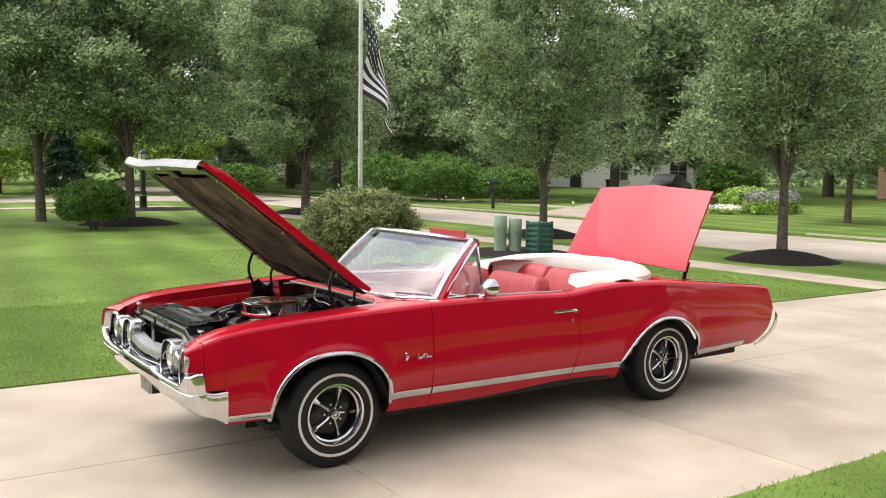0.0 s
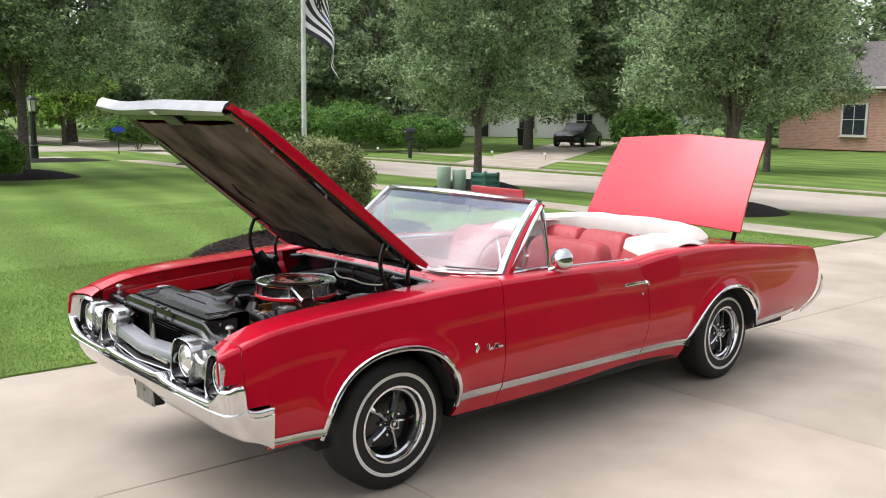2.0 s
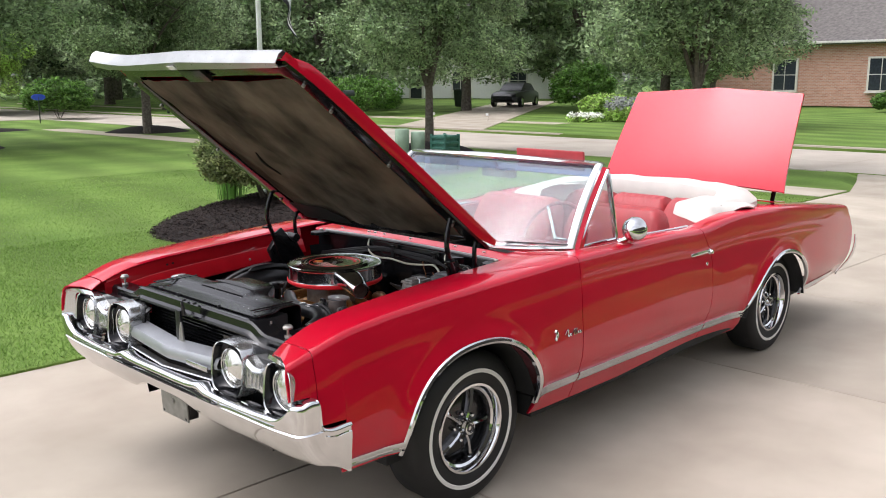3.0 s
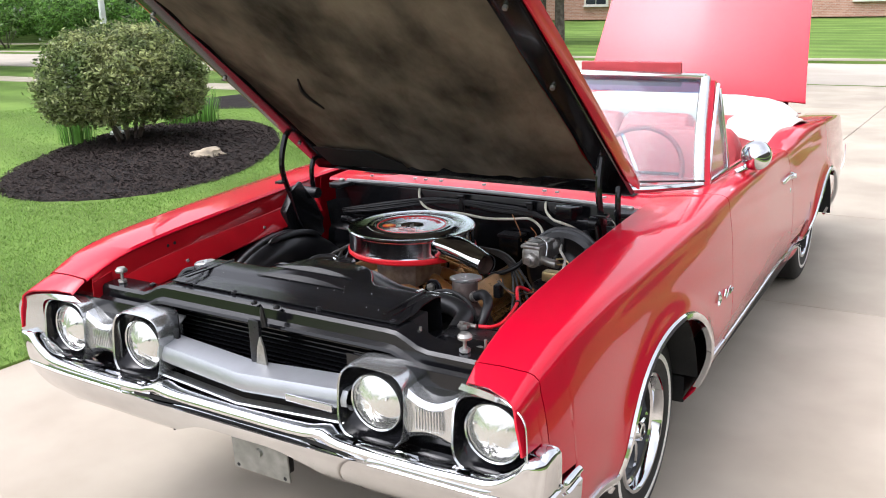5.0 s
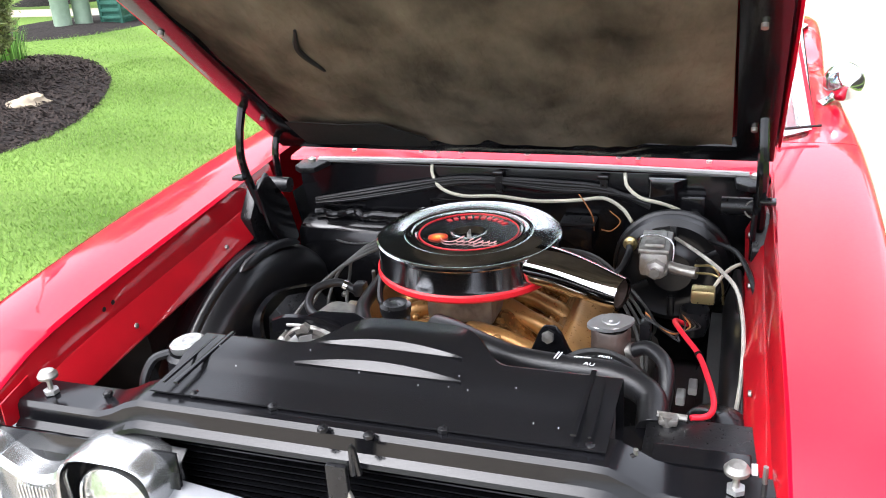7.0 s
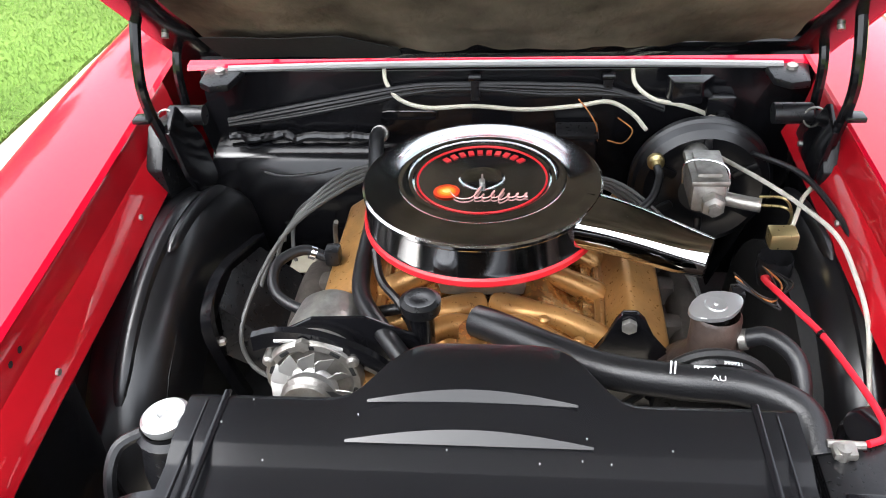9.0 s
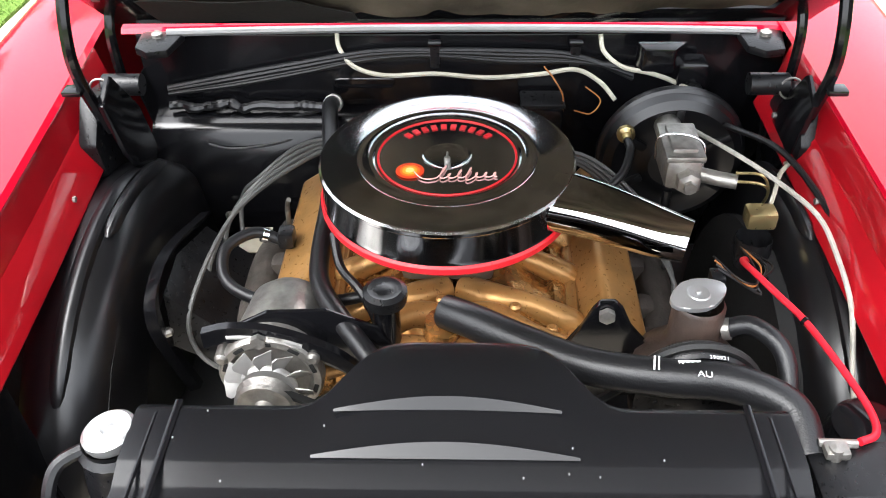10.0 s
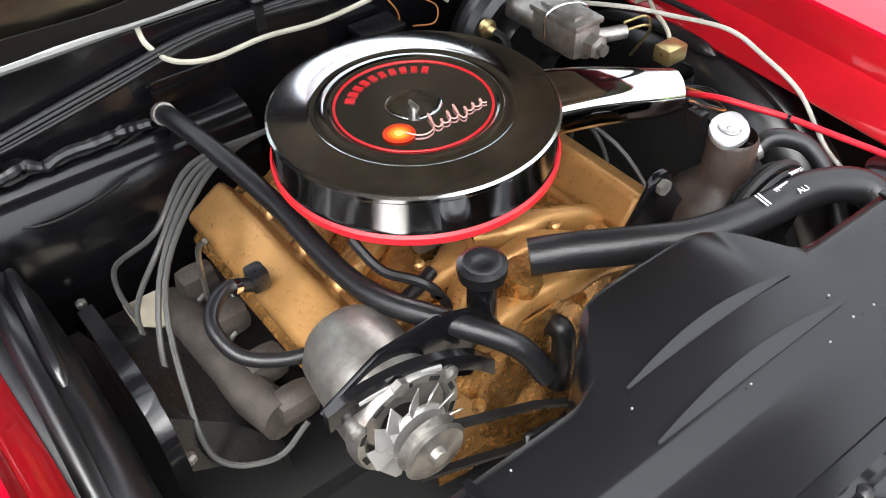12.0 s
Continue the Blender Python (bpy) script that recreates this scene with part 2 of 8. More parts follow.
def box(c, s, bev=0.0, m=Matrix(), bm=None, seg=2):
    """A block with centre c and size s, its edges rounded by bev, placed by m."""
    bm = bm or bmesh.new()
    made = bmesh.ops.create_cube(bm, size=1.0, matrix=m @ Matrix.LocRotScale(Vector(c), None, Vector(s)))
    if bev:
        es = list({e for v in made["verts"] for e in v.link_edges})
        bmesh.ops.bevel(bm, geom=es, offset=bev, segments=seg, affect="EDGES", profile=0.6)
    return bm


def prism(outline, depth, m=Matrix(), bev=0.0, bm=None):
    """A flat outline (x, y) thickened by depth along z, placed by m."""
    own = bm is None
    bm = bm or bmesh.new()
    low = [bm.verts.new(m @ Vector((x, y, 0))) for x, y in outline]
    top = [bm.verts.new(m @ Vector((x, y, depth))) for x, y in outline]
    bm.faces.new(low[::-1])
    cap = bm.faces.new(top)
    for i in range(len(low)):
        j = (i + 1) % len(low)
        bm.faces.new((low[i], low[j], top[j], top[i]))
    if bev and own:
        bmesh.ops.bevel(bm, geom=list(bm.edges), offset=bev, segments=2, affect="EDGES", profile=0.6)
    return bm


def mirror_y(bm, k=1.0):
    for v in bm.verts:
        v.co.y = -v.co.y * k
    bmesh.ops.reverse_faces(bm, faces=bm.faces)
    return bm


AX_X = Matrix.Rotation(radians(90), 4, "Y")  # turns z into x
AX_Y = Matrix.Rotation(radians(-90), 4, "X")  # turns z into y


def at(x, y, z, turn=Matrix()):
    return Matrix.Translation((x, y, z)) @ turn

# ---- ground, driveway, street ----
def grass_mat():
    m = mat("lawn", (0.083, 0.148, 0.026), 0.9, base2=(0.150, 0.232, 0.050), scale=0.55, detail=8, bump=0.8, bscale=55, spec=0.2)
    n, l = m.node_tree.nodes, m.node_tree.links
    p = n["Principled BSDF"]
    tc = n.new("ShaderNodeTexCoord")
    mp = n.new("ShaderNodeMapping")
    mp.inputs["Rotation"].default_value = (0, 0, radians(8))
    wave = n.new("ShaderNodeTexWave")
    wave.inputs["Scale"].default_value, wave.inputs["Distortion"].default_value = 0.21, 1.6
    wave.inputs["Detail"].default_value, wave.inputs["Detail Scale"].default_value = 2.0, 0.6
    mix = n.new("ShaderNodeMix")
    mix.data_type, mix.blend_type = "RGBA", "MULTIPLY"
    mix.inputs[0].default_value = 1.0
    ramp = n.new("ShaderNodeMapRange")
    ramp.inputs["To Min"].default_value, ramp.inputs["To Max"].default_value = 0.83, 1.15
    fine = n.new("ShaderNodeTexNoise")
    fine.inputs["Scale"].default_value, fine.inputs["Detail"].default_value = 26, 6
    r2 = n.new("ShaderNodeMapRange")
    r2.inputs["From Min"].default_value, r2.inputs["From Max"].default_value = 0.3, 0.7
    r2.inputs["To Min"].default_value, r2.inputs["To Max"].default_value = 0.86, 1.12
    mul = n.new("ShaderNodeMath")
    mul.operation = "MULTIPLY"
    l.new(tc.outputs["Object"], mp.inputs["Vector"])
    l.new(mp.outputs[0], wave.inputs["Vector"])
    l.new(wave.outputs["Fac"], ramp.inputs["Value"])
    l.new(tc.outputs["Object"], fine.inputs["Vector"])
    l.new(fine.outputs["Fac"], r2.inputs["Value"])
    l.new(ramp.outputs[0], mul.inputs[0])
    l.new(r2.outputs[0], mul.inputs[1])
    old = p.inputs["Base Color"].links[0].from_socket
    l.new(old, mix.inputs[6])
    l.new(mul.outputs[0], mix.inputs[7])
    l.new(mix.outputs[2], p.inputs["Base Color"])
    return m


def concrete_mat(name, a, b, scale):
    m = mat(name, a, 0.75, base2=b, scale=scale, detail=10, bump=0.25, bscale=420, spec=0.3)
    n, l = m.node_tree.nodes, m.node_tree.links
    p = n["Principled BSDF"]
    info = n.new("ShaderNodeObjectInfo")
    r = n.new("ShaderNodeMapRange")
    r.inputs["To Min"].default_value, r.inputs["To Max"].default_value = 0.93, 1.05
    mix = n.new("ShaderNodeMix")
    mix.data_type, mix.blend_type = "RGBA", "MULTIPLY"
    mix.inputs[0].default_value = 1.0
    l.new(info.outputs["Random"], r.inputs["Value"])
    old = p.inputs["Base Color"].links[0].from_socket
    l.new(old, mix.inputs[6])
    l.new(r.outputs[0], mix.inputs[7])
    l.new(mix.outputs[2], p.inputs["Base Color"])
    return m


LAWN = grass_mat()
CONCRETE = concrete_mat("concrete", (0.335, 0.288, 0.228), (0.455, 0.400, 0.325), 1.3)
STREET = concrete_mat("street_concrete", (0.37, 0.325, 0.27), (0.47, 0.42, 0.355), 0.6)
MULCH = mat("dark_mulch", (0.008, 0.007, 0.007), 0.95, base2=(0.032, 0.026, 0.024), scale=22, detail=8, bump=1.0, bscale=60, spec=0.2)
BARK = mat("bark", (0.075, 0.062, 0.052), 0.9, base2=(0.16, 0.14, 0.12), scale=14, bump=0.8, bscale=30, spec=0.2)
DY0, DY1 = -2.38, 2.27  # driveway edges where they pass x = 0
SKEW = -0.036  # the driveway runs slightly askew to the car
KERB0, KERB1 = 15.0, 21.6  # the street's edges


def askew(x, y):
    """Sideways place on the ground of a point laid out square to the driveway."""
    return y + SKEW * min(max(x, -9.0), 15.0)


def mound(x, y):
    """Rise of the lawn above the paving."""
    h = 0.012
    if x > KERB1:
        h += 0.012 * min(x - KERB1, 25)
    return h


def paved(x, y):
    if DY0 < y < DY1 and -9 < x < KERB0:
        return True
    if 9.6 < x < KERB0 and DY0 - (x - 9.6) * 0.18 < y < DY1 + max(0, x - 12.0) * 0.33:
        return True
    return KERB0 < x < KERB1


xs = sorted(set([-400, -150, -60, -30, -15, -9.02, -9, -6, -3, 0, 3, 6, 9, 9.58, 9.6, 10.0, 10.7, 11.4, 11.9, 12.4, 13, 13.6, 14.2, 14.98, 15.0, 15.02, 18.3, 21.58, 21.6, 21.62, 24, 28, 34, 42, 55, 80, 150, 400]))
ys = sorted(set([-400, -150, -60, -25, -12, -6, -3.6, -3.2, -2.8, DY0, DY0 + 0.02, 0, DY1 - 0.02, DY1, 2.7, 3.1, 3.5, 5, 7, 9, 12, 16, 20, 25, 30, 35, 40, 48, 60, 90, 150, 400]))
bm = bmesh.new()
gv = {}
for i, x in enumerate(xs):
    for j, y in enumerate(ys):
        gv[i, j] = bm.verts.new((x, askew(x, y), -0.10 if paved(x, y) else mound(x, y)))
for i in range(len(xs) - 1):
    for j in range(len(ys) - 1):
        bm.faces.new((gv[i, j], gv[i + 1, j], gv[i + 1, j + 1], gv[i, j + 1]))
ground = solo("ground", bm, LAWN, "mown green lawn with pale mowing stripes", "lawn", kind="structure", angle=20)

# blades over the lawn near the driveway
BED = (4.68, 6.63, 2.78, 1.36, radians(33.5))  # centre, half length, half width and turn of the planting bed


def bed_uv(x, y):
    """Place in the bed, where the rim lies at distance one."""
    cx, cy, a, b, turn = BED
    dx, dy = x - cx, y - cy
    return (dx * math.cos(turn) + dy * math.sin(turn)) / a, (dy * math.cos(turn) - dx * math.sin(turn)) / b


def blades(rg, n, x0, x1, y0, y1, hmax):
    """Corners of n curved blades of grass, four to a blade, outside the planting bed."""
    x, y = rg.uniform(x0, x1, n), rg.uniform(y0, y1, n)
    u, v = bed_uv(x, y + SKEW * np.clip(x, -9, 15))
    keep = u * u + v * v > 1.0
    x, y = x[keep], y[keep]
    n = len(x)
    y = y + SKEW * np.clip(x, -9, 15)
    h, a = rg.uniform(0.45, 1.0, n) * hmax, rg.uniform(0, 2 * np.pi, n)
    w, lean = rg.uniform(0.0025, 0.005, n), rg.uniform(0.3, 1.1, n) * h
    c, q = np.cos(a), np.sin(a)
    z0 = np.full(n, 0.006)
    return np.stack([np.stack([x - c * w, y - q * w, z0], 1), np.stack([x + c * w, y + q * w, z0], 1),
                     np.stack([x + q * lean * 0.5 + c * w * 0.7, y - c * lean * 0.5 + q * w * 0.7, h * 0.7], 1),
                     np.stack([x + q * lean, y - c * lean, h], 1)], 1).reshape(-1, 3)


def grass_blade_mat():
    m = mat("grass_blade", (0.115, 0.205, 0.036), 0.55, base2=(0.180, 0.280, 0.070), scale=1.2, spec=0.3)
    n, l = m.node_tree.nodes, m.node_tree.links
    p, out = n["Principled BSDF"], n["Material Output"]
    tr, mix = n.new("ShaderNodeBsdfTranslucent"), n.new("ShaderNodeMixShader")
    geo, hsv, r = n.new("ShaderNodeNewGeometry"), n.new("ShaderNodeHueSaturation"), n.new("ShaderNodeMapRange")
    r.inputs["To Min"].default_value, r.inputs["To Max"].default_value = 0.75, 1.5
    src = p.inputs["Base Color"].links[0].from_socket
    l.new(geo.outputs["Random Per Island"], r.inputs["Value"])
    l.new(r.outputs[0], hsv.inputs["Value"])
    l.new(src, hsv.inputs["Color"])
    l.new(hsv.outputs[0], p.inputs["Base Color"])
    l.new(hsv.outputs[0], tr.inputs["Color"])
    mix.inputs[0].default_value = 0.5
    l.new(p.outputs[0], mix.inputs[1])
    l.new(tr.outputs[0], mix.inputs[2])
    l.new(mix.outputs[0], out.inputs[0])
    return m


rg = np.random.default_rng(4)
verts = np.concatenate([blades(rg, 210000, -3.5, 7.0, DY1 - 0.015, 6.6, 0.036), blades(rg, 60000, -1.0, 9.5, 6.6, 13.0, 0.040),
                        blades(rg, 26000, -1.0, 6.0, -4.2, DY0 + 0.015, 0.036), blades(rg, 26000, 7.0, 10.9, DY1 - 0.015, 6.6, 0.036)])
me = bpy.data.meshes.new("grass")
me.from_pydata(verts.tolist(), [], np.arange(len(verts)).reshape(-1, 4).tolist())
me.materials.append(grass_blade_mat())
tagged(new("grass", me), "short green grass blades beside the driveway", "grass", kind="stuff")


def slab(x0, x1, y0, y1, z, t=0.09):
    g = 0.004
    bm = box(((x0 + x1) / 2, (y0 + y1) / 2, z - t / 2), (x1 - x0 - g, y1 - y0 - g, t), 0.006, seg=1)
    for v in bm.verts:
        v.co.y = askew(v.co.x, v.co.y)
    return bm


drive = thing("driveway", "pale concrete driveway slabs with tooled joints", "driveway", (1, 0, 0), kind="structure")
joints = [-8.99, -6.7, -4.42, -2.16, 0.085, 2.42, 4.66, 6.9, 9.2, 11.5, 13.3, 14.99]
for i in range(len(joints) - 1):
    for y0, y1 in ((DY0 + 0.001, -0.03), (-0.03, DY1 - 0.001)):
        part("slab", slab(joints[i], joints[i + 1], y0, y1, 0.0), CONCRETE, drive)
# flared corners of the apron
for sgn, ye in ((1, DY1), (-1, DY0)):
    fl = [(x, askew(x, y)) for x, y in ((12.0, ye), (14.99, ye), (14.99, ye + sgn * 1.0), (13.6, ye + sgn * 0.5))]
    part("apron_corner", prism([(x, y) for x, y in (fl if sgn > 0 else fl[::-1])], 0.09, at(0, 0, -0.092)), CONCRETE, drive)

walkway = thing("sidewalk", "pale concrete sidewalk crossing the lawn", "sidewalk", (11, 10, 0), kind="structure")
for k in range(19):
    y0 = DY1 + 0.02 + 1.5 * k
    part("slab", slab(10.95, 11.95, y0, y0 + 1.5, 0.022), CONCRETE, walkway)
for k in range(6):
    y0 = DY0 - 0.02 - 1.5 * (k + 1)
    part("slab", slab(10.95, 11.95, y0, y0 + 1.5, 0.022), CONCRETE, walkway)

road = thing("road", "pale concrete residential street with kerbs", "street", (18, 0, 0), kind="structure")
for k in range(-8, 22):
    for x0, x1 in ((KERB0 + 0.02, 18.3), (18.3, KERB1 - 0.02)):
        part("slab", slab(x0, x1, k * 4.5, k * 4.5 + 4.5, -0.085, 0.02), STREET, road)
for x in (KERB0 - 0.07, KERB1 + 0.07):
    spans = ((-40, -3.2), (3.3, 95)) if x < 18 else ((-40, 10.0), (14.5, 95))
    for y0, y1 in spans:
        part("kerb", box((x, (y0 + y1) / 2, -0.03), (0.15, y1 - y0, 0.13), 0.03), STREET, road)
for y0, y1 in ((-3.2, 3.3),):
    part("dropped_kerb", box((KERB0 - 0.02, 0, -0.085), (0.25, 6.5, 0.05), 0.02), STREET, road)
# cross street beyond the lawn
cross = thing("cross_street", "pale concrete cross street beyond the lawn", "street", (0, 42, 0), kind="structure")
part("cross_paving", box((-42, 43, 0.02), (113.9, 7.0, 0.03), 0.01), STREET, cross)
part("cross_walk", box((-44, 33.5, 0.02), (108, 1.2, 0.03), 0.01), CONCRETE, cross)
# far side sidewalk and a drive across the street
far = thing("far_sidewalk", "pale concrete sidewalk across the street", "sidewalk", (26, 20, 0), kind="structure")
for k in range(6, 24):
    part("slab", box((26.5, k * 3.0 + 1.5, mound(26.5, 0) + 0.0), (1.1, 2.98, 0.04), 0.006), CONCRETE, far)
fd = thing("far_driveway", "pale concrete driveway across the street", "driveway", (30, 20, 0), kind="structure")
part("paving", loft([[(x, y, mound(x, y) + 0.025) for y in (18.0 + (x - 21.6) * 0.62, 22.5 + (x - 21.6) * 0.62)] for x in (21.6, 24, 28, 34, 42, 50)]), CONCRETE, fd, thick=0.03)


# long dark bed beside the driveway, added unseen to darken the car's reflections
rows = []
for i in range(25):
    x = -1.5 + 11.8 * i / 24
    half = 0.05 + 1.55 * max(0.0, 1 - ((x - 4.4) / 5.9) ** 4) ** 0.5
    rows.append([(x, -4.65 - 0.036 * x + half * v, 0.016 + 0.06 * (1 - v * v) + 0.015 * noise.noise((x * 0.9, v * 2, 3.0)) * (1 - v * v)) for v in (-1, -0.75, -0.4, 0, 0.4, 0.75, 1)])
solo("mulch_bed", loft(rows), MULCH, "unseen dark mulched bed added to darken the car's reflections", "mulch bed", kind="structure", thick=0.01)

# ---- planting bed by the driveway ----
def bed(cx, cy, rx, ry, h, name, label):
    rows = [[(cx + rx * r * math.cos(a) * (1 + 0.03 * math.sin(3 * a)), cy + ry * r * math.sin(a) * (1 + 0.03 * math.cos(2 * a)),
              0.012 + h * (1 - r * r) + 0.02 * noise.noise((cx + r * 7 * math.cos(a), r * 7 * math.sin(a), cy)) * (1 - r) * 2) for a in [2 * math.pi * k / 48 for k in range(48)]]
            for r in (1.02, 0.97, 0.85, 0.7, 0.55, 0.4, 0.25, 0.1, 0.01)]
    return solo(name, loft(rows, close_v=True), MULCH, label, "mulch bed", kind="structure")


def bed_at(r, a):
    """Ground place at the share r of the way out to the rim, in the direction a."""
    cx, cy, la, lb, turn = BED
    k = 1 + 0.025 * math.sin(3 * a + 1)
    u, v = la * r * k * math.copysign(abs(math.cos(a)) ** 0.88, math.cos(a)), lb * r * k * math.copysign(abs(math.sin(a)) ** 0.88, math.sin(a))
    return cx + u * math.cos(turn) - v * math.sin(turn), cy + u * math.sin(turn) + v * math.cos(turn)


rows = []
for r in (1.0, 0.97, 0.93, 0.85, 0.7, 0.55, 0.4, 0.25, 0.1, 0.01):
    ring = []
    for k in range(72):
        x, y = bed_at(r, 2 * math.pi * k / 72)
        ring.append((x, y, -0.01 if r == 1.0 else 0.014 + 0.15 * (1 - r * r) + 0.014 * noise.noise((x * 3, y * 3, 1.0))))
    rows.append(ring)
solo("mulch_bed", loft(rows, close_v=True), MULCH, "dark brown mulch bed round a shrub in the lawn", "mulch bed", kind="structure")
rng = random.Random(9)
verts, faces = [], []
for _ in range(15000):
    a, r = rng.uniform(0, 6.283), 0.99 * math.sqrt(rng.random())
    x, y = bed_at(r, a)
    z = 0.018 + 0.15 * (1 - r * r) + 0.014 * noise.noise((x * 3, y * 3, 1.0))
    L, w, d = rng.uniform(0.010, 0.042), rng.uniform(0.003, 0.008), rng.uniform(0, 3.14)
    c, s = math.cos(d), math.sin(d)
    t = rng.uniform(-0.01, 0.02)
    k = len(verts)
    verts += [(x - c * L - s * w, y - s * L + c * w, z), (x - c * L + s * w, y - s * L - c * w, z), (x + c * L + s * w, y + s * L - c * w, z + 0.006 + t), (x + c * L - s * w, y + s * L + c * w, z + 0.012 + t)]
    faces.append((k, k + 1, k + 2, k + 3))
me = bpy.data.meshes.new("mulch_chips")
me.from_pydata(verts, [], faces)
CHIPS = mat("bark_chips", (0.010, 0.008, 0.008), 0.9, base2=(0.060, 0.045, 0.038), scale=60, spec=0.2)
me.materials.append(CHIPS)
tagged(new("mulch_chips", me), "dark shredded bark chips on the bed", "mulch", kind="stuff")
bm = bmesh.new()
bmesh.ops.create_icosphere(bm, subdivisions=3, radius=1.0)
for v in bm.verts:
    d = 1 + 0.34 * noise.noise(v.co * 1.6) + 0.12 * noise.noise(v.co * 4.5)
    v.co = Vector((4.36 + v.co.x * 0.22 * d, 5.52 + v.co.y * 0.14 * d, 0.095 + v.co.z * 0.085 * d))
solo("rock", bm, mat("tan_rock", (0.30, 0.25, 0.18), 0.85, var=0.35, scale=8, bump=0.5), "tan rounded rock lying on the mulch", "rock")


# ---- plants ----
def leaf_mat(name, a, b):
    m = mat(name, a, 0.48, base2=b, scale=2.5, spec=0.5)
    n, l = m.node_tree.nodes, m.node_tree.links
    p, out = n["Principled BSDF"], n["Material Output"]
    tr, mix = n.new("ShaderNodeBsdfTranslucent"), n.new("ShaderNodeMixShader")
    geo, hsv, r = n.new("ShaderNodeNewGeometry"), n.new("ShaderNodeHueSaturation"), n.new("ShaderNodeMapRange")
    r.inputs["To Min"].default_value, r.inputs["To Max"].default_value = 0.4, 2.2
    src = p.inputs["Base Color"].links[0].from_socket
    l.new(geo.outputs["Random Per Island"], r.inputs["Value"])
    l.new(r.outputs[0], hsv.inputs["Value"])
    l.new(src, hsv.inputs["Color"])
    l.new(hsv.outputs[0], p.inputs["Base Color"])
    l.new(hsv.outputs[0], tr.inputs["Color"])
    mix.inputs[0].default_value = 0.52
    l.new(p.outputs[0], mix.inputs[1])
    l.new(tr.outputs[0], mix.inputs[2])
    l.new(mix.outputs[0], out.inputs[0])
    return m


LEAF = leaf_mat("tree_leaf", (0.126, 0.194, 0.092), (0.285, 0.355, 0.196))
LEAF_LIGHT = leaf_mat("light_leaf", (0.24, 0.37, 0.08), (0.40, 0.53, 0.17))
LEAF_BUSH = leaf_mat("bush_leaf", (0.065, 0.105, 0.030), (0.290, 0.310, 0.140))
LEAF_BOX = leaf_mat("box_leaf", (0.055, 0.125, 0.024), (0.13, 0.24, 0.050))
LEAF_PINE = leaf_mat("spruce_needle", (0.022, 0.050, 0.030), (0.05, 0.09, 0.055))
LEAF_IRIS = leaf_mat("iris_leaf", (0.07, 0.16, 0.03), (0.15, 0.30, 0.06))


def leaves(spots, size, per, spread, seed, name, material, flat=0.4):
    """Small pointed leaves scattered round each spot."""
    rng = np.random.default_rng(seed)
    spots = np.asarray(spots, float)
    c = np.repeat(spots, per, axis=0)
    n = len(c)
    c = c + rng.normal(0, spread, (n, 3)) * (1, 1, 0.7)
    up = rng.normal(0, flat, (n, 3)) + (0, 0, 0.55)  # most leaves lie open to the sky
    a = np.cross(up, rng.normal(0, 1, (n, 3)))
    a /= np.linalg.norm(a, axis=1)[:, None] + 1e-9
    b = np.cross(up, a)
    b /= np.linalg.norm(b, axis=1)[:, None] + 1e-9
    s = size * rng.uniform(0.6, 1.3, (n, 1))
    v = np.stack([c - a * s, c + b * s * 0.45, c + a * s, c - b * s * 0.45], 1).reshape(-1, 3)
    me = bpy.data.meshes.new(name)
    f = np.arange(4 * n).reshape(-1, 4)
    me.from_pydata(v.tolist(), [], f.tolist())
    me.materials.append(material)
    return me


def crown_spots(seed, n, r, h, z0, lumps=40, hollow=0.5):
    """Leaf clusters on many overlapping boughs of an uneven crown, with gaps between them."""
    rng = np.random.default_rng(seed)
    ang = np.arange(lumps) * 2.4 + rng.uniform(-0.5, 0.5, lumps)
    lz = np.linspace(0.02, 0.95, lumps) + rng.uniform(-0.04, 0.04, lumps)
    wide = np.sqrt(np.clip(1 - ((lz - 0.34) / 0.74) ** 2, 0.05, 1))
    off = r * wide * rng.uniform(0.30, 0.86, lumps)
    lr = r * rng.uniform(0.20, 0.36, lumps) * (0.7 + 0.4 * wide)
    lc = np.stack([off * np.cos(ang), off * np.sin(ang), z0 + lz * h], 1)
    k = rng.choice(lumps, n, p=lr**2 / np.sum(lr**2))
    d = rng.normal(0, 1, (n, 3))
    d /= np.linalg.norm(d, axis=1)[:, None]
    p = lc[k] + d * (lr[k] * (hollow + (1 - hollow) * rng.random(n)))[:, None] * (1.1, 1.1, 0.62)
    return p[p[:, 2] > z0 - 0.4]


